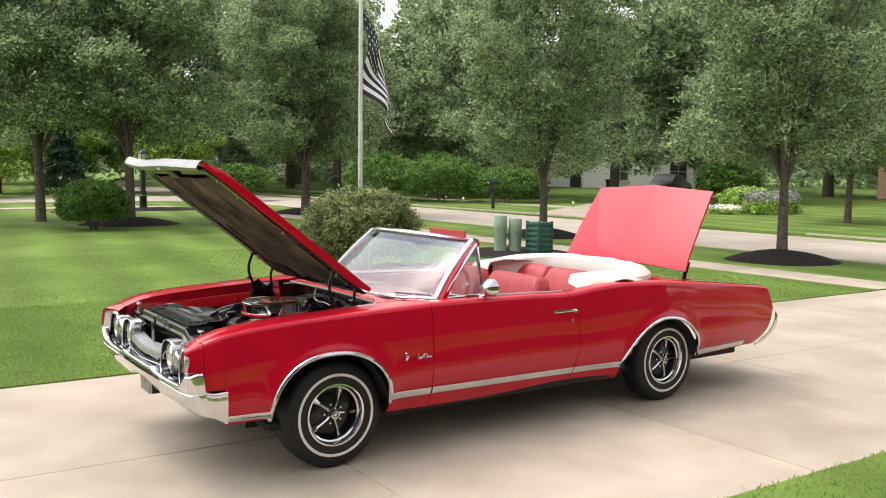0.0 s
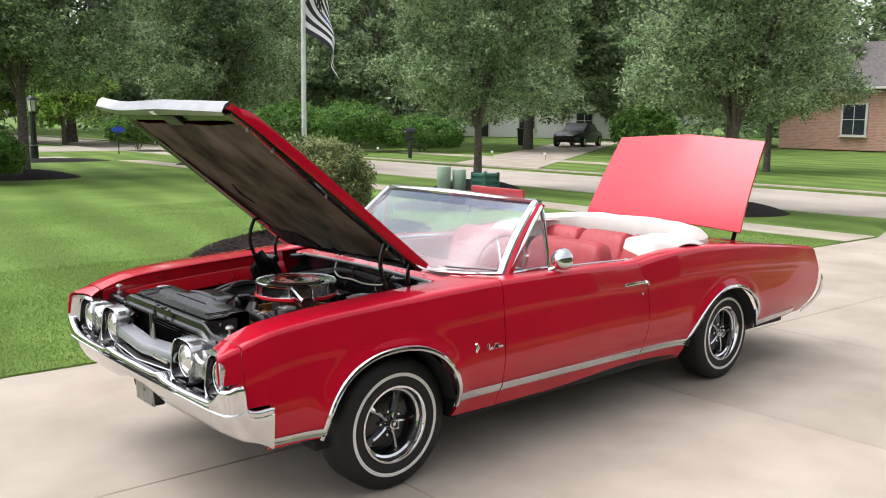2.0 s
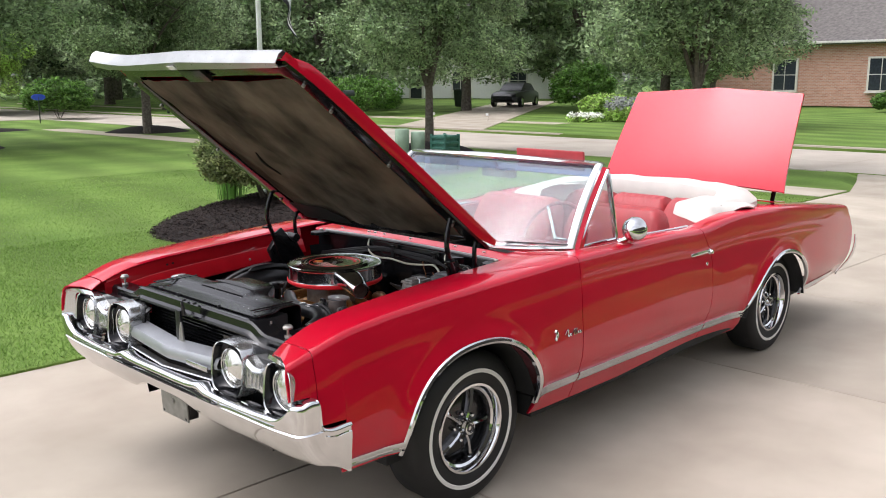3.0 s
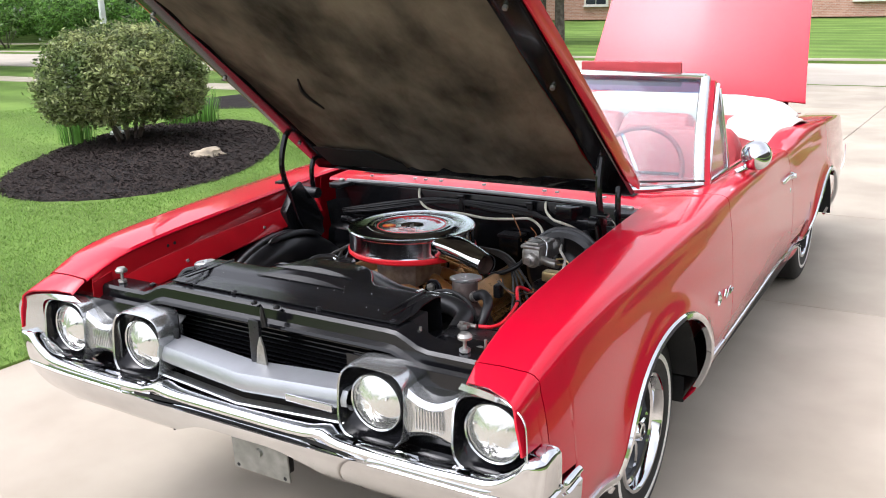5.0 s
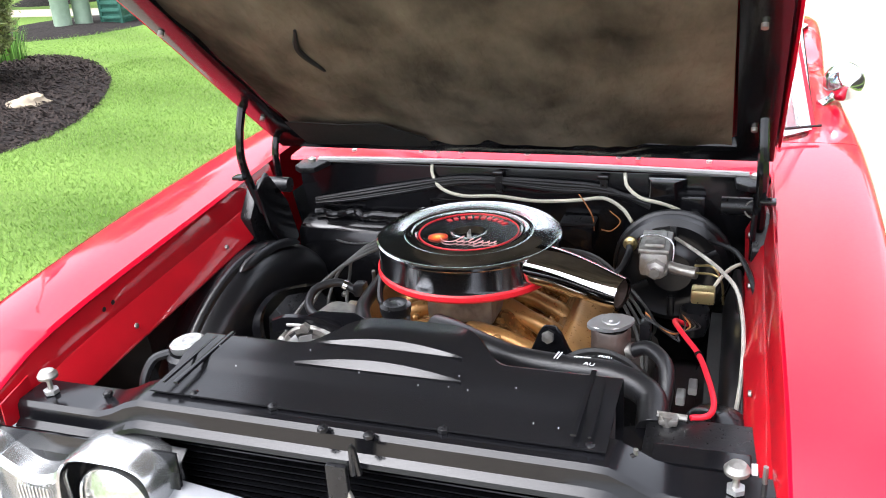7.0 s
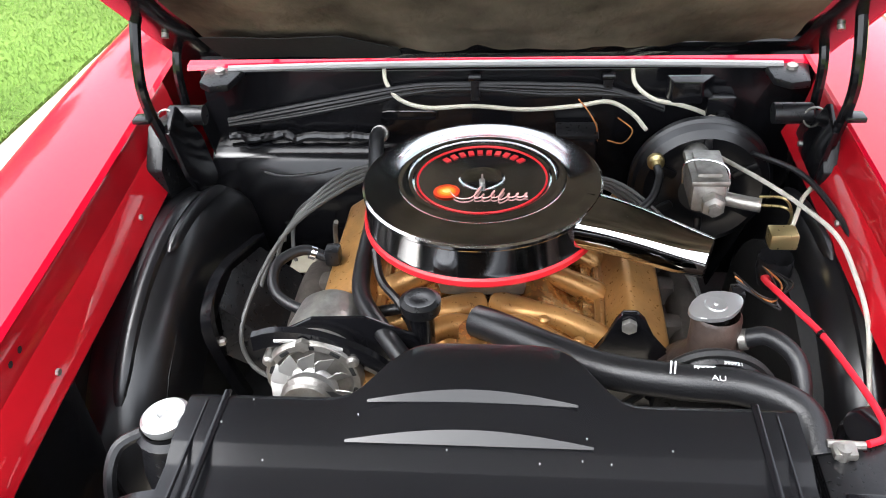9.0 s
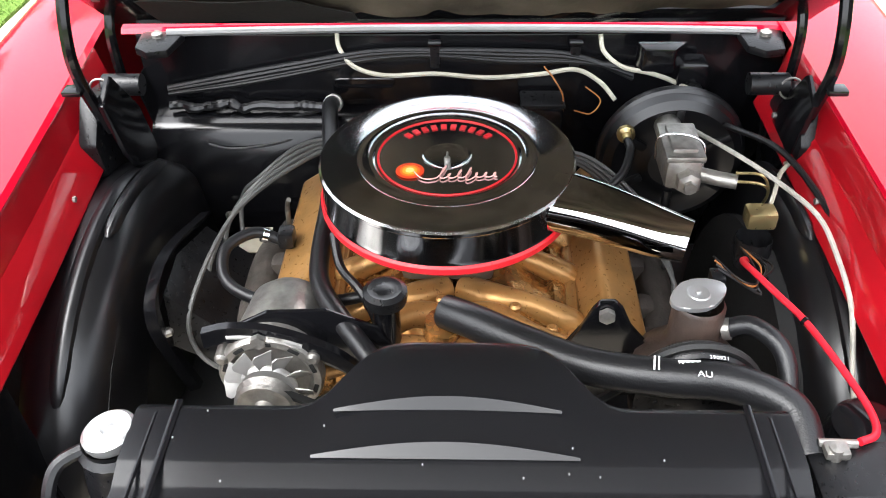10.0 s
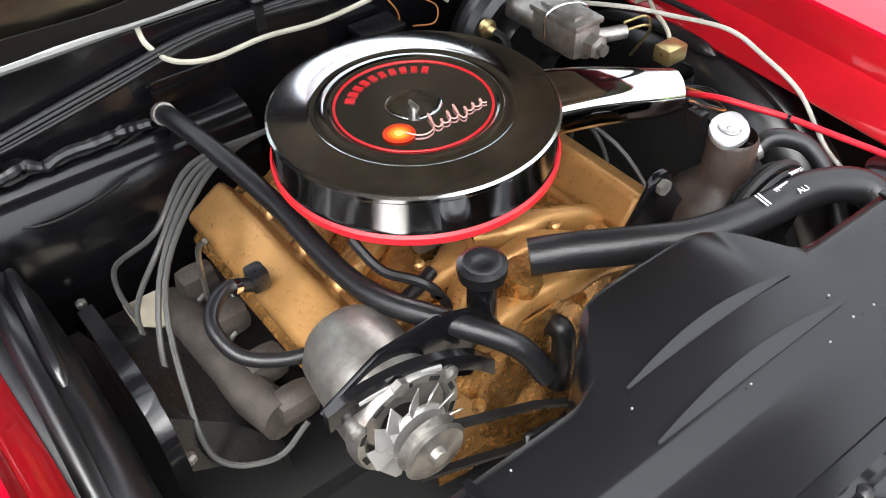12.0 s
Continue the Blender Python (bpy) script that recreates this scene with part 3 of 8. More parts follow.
def tree_meshes(seed, trunk_r, fork, r, h, z0, n, leaf, material, lean=0.0):
    """Trunk with limbs, and a crown of leaves."""
    rng = random.Random(seed)
    bm = tube([(0, 0, -0.1), (0.01, 0, 0.25), (0.02 + lean * 0.3, 0.01, fork * 0.6), (0.03 + lean, 0.02, fork)], lambda t: trunk_r * (1.35 - 0.62 * t if t < 0.15 else 1.26 - 0.45 * t), 12)
    for k in range(8):
        a = 2 * math.pi * (k + rng.random() * 0.6) / 8
        out, up = r * rng.uniform(0.45, 0.8), h * rng.uniform(0.35, 0.85)
        s = fork - 0.1 - 0.35 * rng.random()
        p0, p3 = Vector((0.03 + lean, 0.02, s)), Vector((out * math.cos(a), out * math.sin(a), fork + up))
        p1 = p0.lerp(p3, 0.3) + Vector((0, 0, 0.10 * h))
        p2 = p0.lerp(p3, 0.65) + Vector((rng.uniform(-0.2, 0.2), rng.uniform(-0.2, 0.2), 0.10 * h))
        tube([p0, p1, p2, p3], lambda t: trunk_r * (0.52 - 0.44 * t), 7, 5, bm=bm)
        for j in range(3):
            q0 = p1.lerp(p3, 0.2 + 0.25 * j)
            q1 = q0 + Vector((rng.uniform(-1, 1), rng.uniform(-1, 1), rng.uniform(0.1, 0.8))) * r * 0.35
            tube([q0, q0.lerp(q1, 0.5) + Vector((0, 0, 0.1)), q1], lambda t: trunk_r * (0.20 - 0.16 * t), 5, 3, bm=bm)
    trunk = to_mesh("trunk", bm, BARK)
    crown = leaves(crown_spots(seed, n, r, h, z0), leaf, 18, 0.085 * r / 2.5, seed, "crown", material)
    return trunk, crown


def plant_tree(meshes, x, y, z, turn, scale, label, group):
    ob = thing("tree", label, "tree", (x, y, z), group)
    for name, me in zip(("trunk", "crown"), meshes):
        o = new(name, me)
        o.parent = ob
        if name == "trunk":
            tagged(o, "grey-brown bark trunk")
    ob.rotation_euler = (0, 0, radians(turn))
    ob.scale = (scale, scale, scale)
    return ob


PEAR = [tree_meshes(s, 0.115, 1.8, 3.1, 6.8, 2.1, 4700, 0.058, LEAF) for s in (1, 2, 3)]
YARD = [tree_meshes(s, 0.13, 2.3, 3.4, 6.2, 2.6, 4200, 0.066, LEAF) for s in (5, 6)]
FARL = [tree_meshes(s, 0.16, 2.0, 3.6, 6.0, 1.6, 1500, 0.13, LEAF_LIGHT) for s in (11,)]
FARD = [tree_meshes(s, 0.18, 1.8, 3.8, 7.0, 1.4, 1600, 0.115, LEAF) for s in (12, 13)]
PL = "broad leafy green tree with a grey trunk in the lawn"
plant_tree(PEAR[0], 13.6, 12.8, 0.1, 20, 0.92, "broad leafy green street tree in a mulch ring", "street trees")
plant_tree(PEAR[1], 13.7, 5.45, 0.1, 130, 0.88, "broad leafy green street tree in a mulch ring", "street trees")
plant_tree(PEAR[2], 27.4, 12.1, 0.1, 220, 1.0, PL, "far trees")
plant_tree(YARD[0], 5.1, 22.2, 0.1, 40, 1.05, "leafy green lawn tree in a mulch ring", "lawn trees")
plant_tree(YARD[1], 3.0, 24.6, 0.0, 100, 1.1, "leafy green lawn tree with forked trunks", "lawn trees")
plant_tree(YARD[0], 13.4, 27.0, 0.1, 200, 1.15, "leafy green lawn tree in a mulch ring", "lawn trees")
plant_tree(PEAR[1], 12.4, 25.2, 0.1, 10, 0.95, "leafy green lawn tree in a mulch ring", "lawn trees")
for x, y, s, k, turn in ((34, 30, 1.1, 0, 0), (40, 26, 1.2, 1, 50), (33, 41, 1.25, 0, 90), (26, 48, 1.2, 1, 140), (64, 15, 1.5, 0, 30), (67, 6, 1.5, 1, 70), (38, 52, 1.4, 1, 20),
                         (18, 56, 1.3, 0, 160), (52, 28, 1.4, 0, 200), (56, 40, 1.5, 1, 250), (12, 60, 1.3, 1, 300), (44, 60, 1.6, 0, 10), (60, 0, 1.5, 0, 75), (29, 62, 1.5, 1, 33),
                         (48, -12, 1.4, 0, 180), (70, 20, 1.8, 1, 45), (66, 50, 1.9, 0, 95), (36, 75, 1.9, 1, 15), (14, 80, 1.9, 0, 280)):
    plant_tree(FARD[k], x, y, 0.15, turn, 1.3 * s, "dense dark green tree beyond the street", "far trees")
for x, y, s, turn in ((4.0, 47, 0.8, 30), (1.0, 45, 0.7, 120), (6, 54, 0.9, 0), (11, 57, 1.1, 70), (-2, 58, 1.0, 80), (15.5, 50, 0.85, 160), (0.5, 66, 1.2, 200), (-10, 62, 1.2, 250), (-18, 50, 1.2, 20)):
    plant_tree(FARL[0], x, y, 0.0, turn, s, "light green tree beyond the cross street", "far light trees")
for x, y in ((13.6, 12.8), (13.7, 5.45), (5.1, 22.2), (13.0, 26.2)):
    bed(x, y, 1.15 if y < 20 else 1.5, 1.15 if y < 20 else 1.3, 0.22, "tree_mulch", "dark mulch mound round a tree trunk")


# the rounded shrub in the bed
def shrub(x, y, z, rx, ry, h, n, leaf, material, label, seed, stems=14, low=0.25):
    ob = thing("shrub", label, "shrub", (x, y, z))
    rng = random.Random(seed)
    bm = bmesh.new()
    for k in range(stems):
        a = 2 * math.pi * k / stems + rng.random()
        r0, r1 = 0.05 + 0.08 * rng.random(), rng.uniform(0.5, 0.85)
        tube([(x + r0 * math.cos(a), y + r0 * math.sin(a), z - 0.02), (x + rx * r1 * 0.45 * math.cos(a), y + ry * r1 * 0.45 * math.sin(a), z + h * 0.35), (x + rx * r1 * math.cos(a), y + ry * r1 * math.sin(a), z + h * rng.uniform(0.5, 0.8))],
             lambda t: 0.018 - 0.013 * t, 6, 4, bm=bm)
    part("stems", bm, BARK, ob)
    rg = np.random.default_rng(seed)
    spots = []
    while len(spots) < n:
        d = rg.normal(0, 1, 3)
        d /= np.linalg.norm(d)
        if d[2] < -0.55:
            continue
        lump = 1 + 0.10 * noise.noise(Vector((float(d[0]) * 2.2, float(d[1]) * 2.2, float(d[2]) * 2.2 + seed)))
        k = lump * (0.72 + 0.28 * rg.random())
        p = np.array([x + rx * d[0] * k, y + ry * d[1] * k, z + h * low + (h * (1 - low)) * (0.42 + 0.58 * d[2]) * k])
        spots.append(p)
    me = leaves(spots, leaf, 14, 0.045 * rx, seed, "foliage", material)
    o = join_to(new("foliage", me), ob)
    return ob


shrub(4.58, 7.02, 0.14, 0.96, 0.96, 1.37, 3600, 0.030, LEAF_BUSH, "rounded variegated green shrub in the mulch bed", 3, low=0.14)
ob = shrub(3.55, 20.2, 0.05, 0.98, 0.9, 1.38, 2400, 0.034, LEAF_BOX, "clipped dark green boxwood hedge in the lawn", 5, low=0.12)
for x, y, r, h, lab in ((27.5, 31.5, 2.3, 1.9, "dense green shrub across the street"), (34.5, 22.6, 1.6, 2.6, "rounded green shrub by the far driveway"), (31, 35, 1.6, 1.5, "low green shrub before the white house"), (25.0, 34.2, 2.2, 2.5, "dense green shrub across the street"), (23.4, 37.8, 2.2, 2.7, "dense green shrub across the street"), (28.2, 38.5, 2.4, 2.8, "dense green shrub across the street"),
                       (30.5, 18.6, 1.2, 1.1, "pale flowering shrub across the street"), (43, 10.5, 1.1, 1.0, "small clipped shrub before the brick house"), (46, 7.2, 1.0, 1.0, "small clipped shrub before the brick house"), (16.6, 42, 1.7, 2.0, "dark green shrub before the cross street")):
    shrub(x, y, mound(x, y), r, r, h, 700, 0.09, LEAF_BOX if "flower" not in lab else LEAF_LIGHT, lab, int(x * 3), stems=6, low=0.15)
for k, (x, y) in enumerate(((4.55, 7.95), (6.05, 7.75), (6.45, 7.70))):
    rg = random.Random(k)
    vv, ff = [], []
    for _ in range(90):
        a, r = rg.uniform(0, 6.28), 0.22 * math.sqrt(rg.random())
        bx, by = x + r * math.cos(a), y + r * math.sin(a)
        h, ln = rg.uniform(0.35, 0.55), rg.uniform(0.02, 0.16)
        w = 0.011
        ux, uy = math.cos(a), math.sin(a)
        q = len(vv)
        for t in (0, 0.4, 0.75, 1.0):
            px, py, pz = bx + ux * ln * t * t, by + uy * ln * t * t, 0.05 + h * t
            ww = w * (1 - 0.85 * t)
            vv += [(px - uy * ww, py + ux * ww, pz), (px + uy * ww, py - ux * ww, pz)]
        for s in range(3):
            ff.append((q + 2 * s, q + 2 * s + 1, q + 2 * s + 3, q + 2 * s + 2))
    me = bpy.data.meshes.new("iris_clump")
    me.from_pydata(vv, [], ff)
    me.materials.append(LEAF_IRIS)
    tagged(new("iris_clump", me), "clump of upright green iris leaves in the bed", "plant", "iris clumps")

# tall lavender and white flowers in the bed by the far driveway
def flower_clump(x, y, r, h, n, tip, label, seed):
    ob = thing("flower_clump", label, "flowers", (x, y, mound(x, y)), "flower clumps")
    rg = np.random.default_rng(seed)
    a, q = rg.uniform(0, 2 * np.pi, n), r * np.sqrt(rg.random(n))
    base = np.stack([x + q * np.cos(a), y + q * np.sin(a), np.full(n, mound(x, y))], 1)
    grow = h * rg.uniform(0.6, 1.0, n)
    low = [base + np.stack([rg.normal(0, 0.06, n), rg.normal(0, 0.06, n), grow * t], 1) for t in (0.15, 0.35, 0.55)]
    join_to(new("foliage", leaves(np.concatenate(low), 0.09, 4, 0.05, seed, "foliage", LEAF_LIGHT)), ob)
    top = [base + np.stack([rg.normal(0, 0.05, n), rg.normal(0, 0.05, n), grow * t], 1) for t in (0.75, 0.88, 1.0)]
    join_to(new("blossom", leaves(np.concatenate(top), 0.07, 4, 0.04, seed + 1, "blossom", tip)), ob)
    return ob


LAVENDER, PETAL = leaf_mat("lavender_blossom", (0.25, 0.26, 0.25), (0.36, 0.355, 0.37)), leaf_mat("white_petal", (0.60, 0.60, 0.55), (0.75, 0.75, 0.70))
for k, (x, y) in enumerate(((29.2, 17.0), (30.6, 16.8))):
    flower_clump(x, y, 0.6, 1.0, 60, LAVENDER, "tall pale purple lavender clump across the street", 40 + k)
flower_clump(28.4, 18.2, 0.7, 0.35, 120, PETAL, "low white flowering clump across the street", 50)

# spruces beyond the cross street
def spruce(x, y, h, r, seed):
    ob = thing("spruce", "dark blue-green spruce beyond the lawn", "tree", (x, y, 0), "spruces")
    part("trunk", tube([(x, y, 0), (x, y, h * 0.5), (x, y, h)], lambda t: 0.14 * (1 - 0.9 * t), 8), BARK, ob)
    rg = np.random.default_rng(seed)
    t = rg.random(1500) ** 0.7
    a = rg.uniform(0, 6.283, 1500)
    rad = r * (1 - t) * np.sqrt(rg.uniform(0.25, 1, 1500)) * (0.85 + 0.25 * np.sin(t * 40))
    pts = np.stack([x + rad * np.cos(a), y + rad * np.sin(a), 0.3 + t * h - 0.15 * rad], 1)
    join_to(new("needles", leaves(pts, 0.11, 8, 0.10, seed, "needles", LEAF_PINE)), ob)


spruce(8.3, 47, 4.6, 1.7, 1)
spruce(-9.0, 52, 6.0, 2.1, 2)
spruce(24.0, 60, 6.5, 2.2, 3)

# far woods that close the view
rg = np.random.default_rng(21)
n = 7000
ang = np.radians(rg.uniform(-60, 150, n))
rad = rg.uniform(78, 104, n)
top = 9 + 4 * np.sin(ang * 9) + 3 * np.sin(ang * 23 + 1)
spots = np.stack([15 + rad * np.cos(ang), 5 + rad * np.sin(ang), 0.3 + top * rg.random(n) ** 0.9], 1)
woods = new("far_woods", leaves(spots, 0.5, 12, 1.1, 4, "far_woods", LEAF))
tagged(woods, "dense far green woods closing the view", "woods", kind="stuff")

# ---- the car: body ----
car = thing("convertible_car", "red vintage convertible, hood and trunk open, on a concrete driveway", "car", (1.46, 0, 0))
WIDE = [(-0.88, 0.853), (-0.7, 0.877), (-0.4, 0.892), (0, 0.908), (0.5, 0.915), (1.2, 0.905), (1.9, 0.895), (2.3, 0.906), (2.8, 0.92),
        (3.3, 0.905), (3.8, 0.870), (4.25, 0.815)]
TOPZ = [(-0.88, 0.806), (-0.855, 0.824), (-0.82, 0.846), (-0.78, 0.862), (-0.69, 0.890), (-0.56, 0.909), (-0.35, 0.926), (-0.05, 0.941), (0.3, 0.955),
        (0.65, 0.964), (1.1, 0.960), (1.5, 0.953), (1.85, 0.942), (1.98, 0.945), (2.12, 0.964), (2.3, 0.977), (2.75, 0.968), (3.05, 0.948),
        (3.7, 0.884), (4.07, 0.842), (4.2, 0.826), (4.235, 0.818), (4.25, 0.808)]
SIDE = [(0, -0.085), (0.08, -0.062), (0.17, -0.040), (0.25, -0.018), (0.36, 0.0), (0.5, 0.003), (0.65, -0.003), (0.8, -0.010), (0.92, -0.020), (1, -0.030)]
INNER = [(-0.9, 0.670), (-0.6, 0.664), (-0.2, 0.656), (0.2, 0.652), (0.50, 0.648), (0.60, 0.648), (0.62, 0.652), (0.70, 0.740), (0.72, 0.745), (1.93, 0.745), (1.95, 0.745), (2.3, 0.735), (3.3, 0.70), (3.5, 0.665), (4.25, 0.66)]
ARCHES = ((-0.06, 0.39, 0.355, 0.37, 2.2, 2.2), (2.77, 0.425, 0.34, 0.35, 1.6, 2.2))  # centre, half length, height, foot, shape ahead, shape behind


def arch_z(x):
    for cx, a, h, z0, p1, p2 in ARCHES:
        u, p = abs(x - cx) / a, p1 if x < cx else p2
        if u < 1:
            return z0 + h * (1 - u**p) ** (1 / p)
    return 0.0


def low_z(x):
    if x < -0.832:
        return 0.700
    if x < -0.715:
        return 0.592
    if x < -0.45:
        return 0.385
    if x < 2.35:
        return max(arch_z(x), curve_at([(0.3, 0.305), (2.35, 0.262)], x))
    if x < 3.2:
        return max(arch_z(x), 0.335)
    return curve_at([(3.2, 0.335), (3.9, 0.345), (4.04, 0.352), (4.14, 0.45), (4.21, 0.56), (4.25, 0.64)], x)


def side_y(x, z):
    """Half width of the body at height z."""
    zc = curve_at(TOPZ, x) - 0.035
    y = curve_at(WIDE, x) + curve_at(SIDE, (z - 0.27) / (zc - 0.27))
    for cx, a, h, z0, p1, p2 in ARCHES:
        p = p1 if x < cx else p2
        r = ((abs(x - cx) / a) ** p + (max(z - z0, 0) / h) ** p) ** (1 / p)
        d = abs(r - 1) * a
        if z > z0 - 0.05:
            y += 0.016 * math.exp(-((d / 0.05) ** 2))
    return y


def seam_shift(x, z):
    """The rear edge of the door is bowed."""
    c = curve_at([(0.27, -0.05), (0.37, -0.03), (0.62, 0.0), (0.78, -0.01), (0.93, -0.08), (1.0, -0.11)], z)
    back = min(1.0, max(0.0, (x - 3.90) / 0.35)) ** 2  # the tail leans out towards the bumper
    return c * math.exp(-(((x - 1.905) / 0.22) ** 2)) + 0.29 * back * max(0.0, 0.806 - z)


INNER_P = [(-0.9, 0.660), (-0.3, 0.664), (0.1, 0.682), (0.45, 0.703), (0.60, 0.702), (0.62, 0.704), (0.70, 0.740), (0.72, 0.745), (1.95, 0.745)]  # the other side, before it is widened


def body_rows(x0, x1, n, extra=(), inner=None):
    xs = sorted({round(x0 + (x1 - x0) * i / n, 4) for i in range(n + 1)} | {e for e in extra if x0 < e < x1})
    rows = []
    for x in xs:
        zt, zb, w = curve_at(TOPZ, x), low_z(x), curve_at(WIDE, x)
        zc, yi = zt - 0.026, curve_at(inner or INNER, x)
        col = []
        yc = side_y(x, zc)
        for y, z in ((yi, zt - 0.006), (yi + 0.006, zt), (yi * 0.6 + yc * 0.4, zt + 0.003), (yc - 0.030, zt + 0.001), (yc - 0.014, zt - 0.004), (yc - 0.004, zt - 0.013)):
            col.append((x + seam_shift(x, z), -y, z))
        for k in range(17):
            z = zc + (zb - zc) * k / 16
            col.append((x + seam_shift(x, z), -side_y(x, z), z))
        rows.append(col)
    return rows


EDGES = [cx + s * a * k for cx, a, *_ in ARCHES for s in (-1, 1) for k in (0.999, 0.99, 0.975, 0.95, 0.92, 0.88, 1.001)]
for flip in (False, True):
    def side_part(name, bm, material, parent, label="", thick=0.0):
        return part(name, mirror_y(bm, 1.045) if flip else bm, material, parent, label, thick=thick, off=1.0 if flip else -1.0)

    fender = side_part("front_fender", loft(body_rows(-0.817, 0.632, 64, EDGES + [-0.716, -0.714, -0.451, -0.449], INNER_P if flip else None)), RED, car, thick=0.008)
    tip = []
    for row in body_rows(-0.866, -0.820, 10, [-0.8325, -0.8315]):
        ahead = min(1.0, max(0.0, (-0.820 - row[0][0]) / 0.046))
        tip.append([(x - 0.062 * ahead * min(1.0, max(0.0, (-y - 0.70) / 0.13)) ** 1.3, y, z) for x, y, z in row])
    nose = side_part("fender_cap", loft(tip), RED, car, thick=0.006)
    door = side_part("door", loft(body_rows(0.637, 1.903, 48)), RED, car, thick=0.010)
    quarter = side_part("quarter_panel", loft(body_rows(1.908, 4.25, 90, EDGES)), RED, car, thick=0.008)

    def rim_strip(arch, name):
        cx, a, h, z0, p1, p2 = arch
        pts = []
        for i in range(41):
            u = -1 + 2 * i / 40
            u = math.copysign(1 - (1 - abs(u)) ** 1.7, u)
            p = p1 if u < 0 else p2
            x, z = cx + a * u, z0 + h * (1 - abs(u) ** p) ** (1 / p)
            pts.append((x, z))
        rows = []
        for i, (x, z) in enumerate(pts):
            dx, dz = x - cx, (z - z0) + 0.15
            L = math.hypot(dx, dz)
            row = []
            for o, out in ((-0.012, -0.012), (-0.010, 0.004), (0.0, 0.010), (0.010, 0.008), (0.014, 0.001)):
                xx, zz = x + dx / L * o, z + dz / L * o
                row.append((xx, -(side_y(xx, max(zz, z)) + out), zz))
            rows.append(row)
        return side_part(name, loft(rows), CHROME, fender if cx < 1 else quarter, "chrome wheel arch moulding")

    for arch in ARCHES:
        rim_strip(arch, "arch_moulding")

    def sill_strip(x0, x1, z0a, z1a, z0b, z1b, parent):
        rows = []
        for i in range(13):
            t = i / 12
            x, lo, hi = x0 + (x1 - x0) * t, z0a + (z0b - z0a) * t, z1a + (z1b - z1a) * t
            rows.append([(x, -(side_y(x, z) + o), z) for z, o in ((lo, 0.0), (lo + 0.002, 0.006), ((lo + hi) / 2 - 0.004, 0.010), ((lo + hi) / 2, 0.008),
                                                                  ((lo + hi) / 2 + 0.004, 0.010), (hi - 0.002, 0.006), (hi, 0.0))])
        side_part("sill_moulding", loft(rows), CHROME, parent, "bright sill moulding")

    sill_strip(-0.700, -0.452, 0.400, 0.440, 0.392, 0.436, fender)
    sill_strip(0.335, 0.630, 0.388, 0.438, 0.385, 0.434, fender)
    sill_strip(0.640, 1.872, 0.385, 0.434, 0.358, 0.408, door)
    sill_strip(1.880, 2.342, 0.358, 0.408, 0.350, 0.398, quarter)
    sill_strip(3.195, 3.86, 0.338, 0.388, 0.355, 0.395, quarter)

    # wheel housings, dark inside
    for cx, a, h, z0, p1, p2 in ARCHES:
        rows = []
        for i in range(17):
            ang = math.pi * i / 16
            rows.append([(cx - (a + 0.01) * math.cos(ang), -y, max(0.40 if cx < 1 else 0.35, z0 - 0.08 + (h + 0.09) * math.sin(ang))) for y in (side_y(cx, z0 + h) - 0.03, 0.80, 0.66, 0.54)])
        bm = loft(rows)
        loft([[(cx - (a + 0.01) * math.cos(math.pi * i / 16), -0.54, z0 - 0.08 + (h + 0.09) * math.sin(math.pi * i / 16)) for i in range(17)],
              [(cx - (a + 0.01) * math.cos(math.pi * i / 16), -0.54, 0.25) for i in range(17)]], bm=bm)
        side_part("wheel_housing", bm, BLACK_MATT, car, thick=0.004)

    # door furniture
    handle = side_part("door_handle", box((1.765, -0.885, 0.822), (0.19, 0.016, 0.020), 0.006), CHROME, door, "chrome door handle")
    side_part("handle_button", lathe([(0.0, 0.012), (0.011, 0.011), (0.013, 0.0), (0.017, -0.006), (0.017, -0.02)], 16, at(1.872, -0.892, 0.815, AX_Y @ Matrix.Rotation(math.pi, 4, "X"))), CHROME, door)
    side_part("handle_foot", box((1.675, -0.874, 0.820), (0.025, 0.03, 0.016), 0.004), CHROME, door)
    side_part("door_lock", lathe([(0.0, 0.010), (0.010, 0.009), (0.013, 0.0), (0.013, -0.02)], 16, at(1.842, -0.880, 0.752, AX_Y @ Matrix.Rotation(math.pi, 4, "X"))), CHROME, door)
    side_part("window_seal", loft([[(x, -0.742 + o, curve_at(TOPZ, x) + dz) for o, dz in ((0, -0.004), (-0.004, 0.006), (-0.014, 0.006), (-0.018, 0.001))] for x in [0.85 + 0.1 * i for i in range(11)]]), CHROME, door, thick=0.002)

    # script badge of plain strokes
    badge = side_part("fender_badge", tube([(0.490 + 0.0078 * i + 0.35 * dz, -(side_y(0.5, 0.645) + 0.004), 0.628 + dz) for i, dz in enumerate((0.014, 0.034, 0.030, 0.006, 0.002, 0.014, 0.002, 0.015, 0.030, 0.002, 0.028, 0.002, 0.014, 0.003, 0.014, 0.002, 0.012))], 0.0027, 6, 4), CHROME, fender, "chrome script badge")
    side_part("badge_crest", loft([[(0.432 + r * (0.42 + 0.22 * math.cos(3 * a)) * math.cos(a), -(side_y(0.45, 0.65) + d), 0.652 + r * math.sin(a)) for a in [2 * math.pi * k / 16 for k in range(16)]]
                                   for r, d in ((0.027, 0.0), (0.024, 0.006), (0.010, 0.010), (0.001, 0.011))], close_v=True), CHROME, fender, "chrome crest")

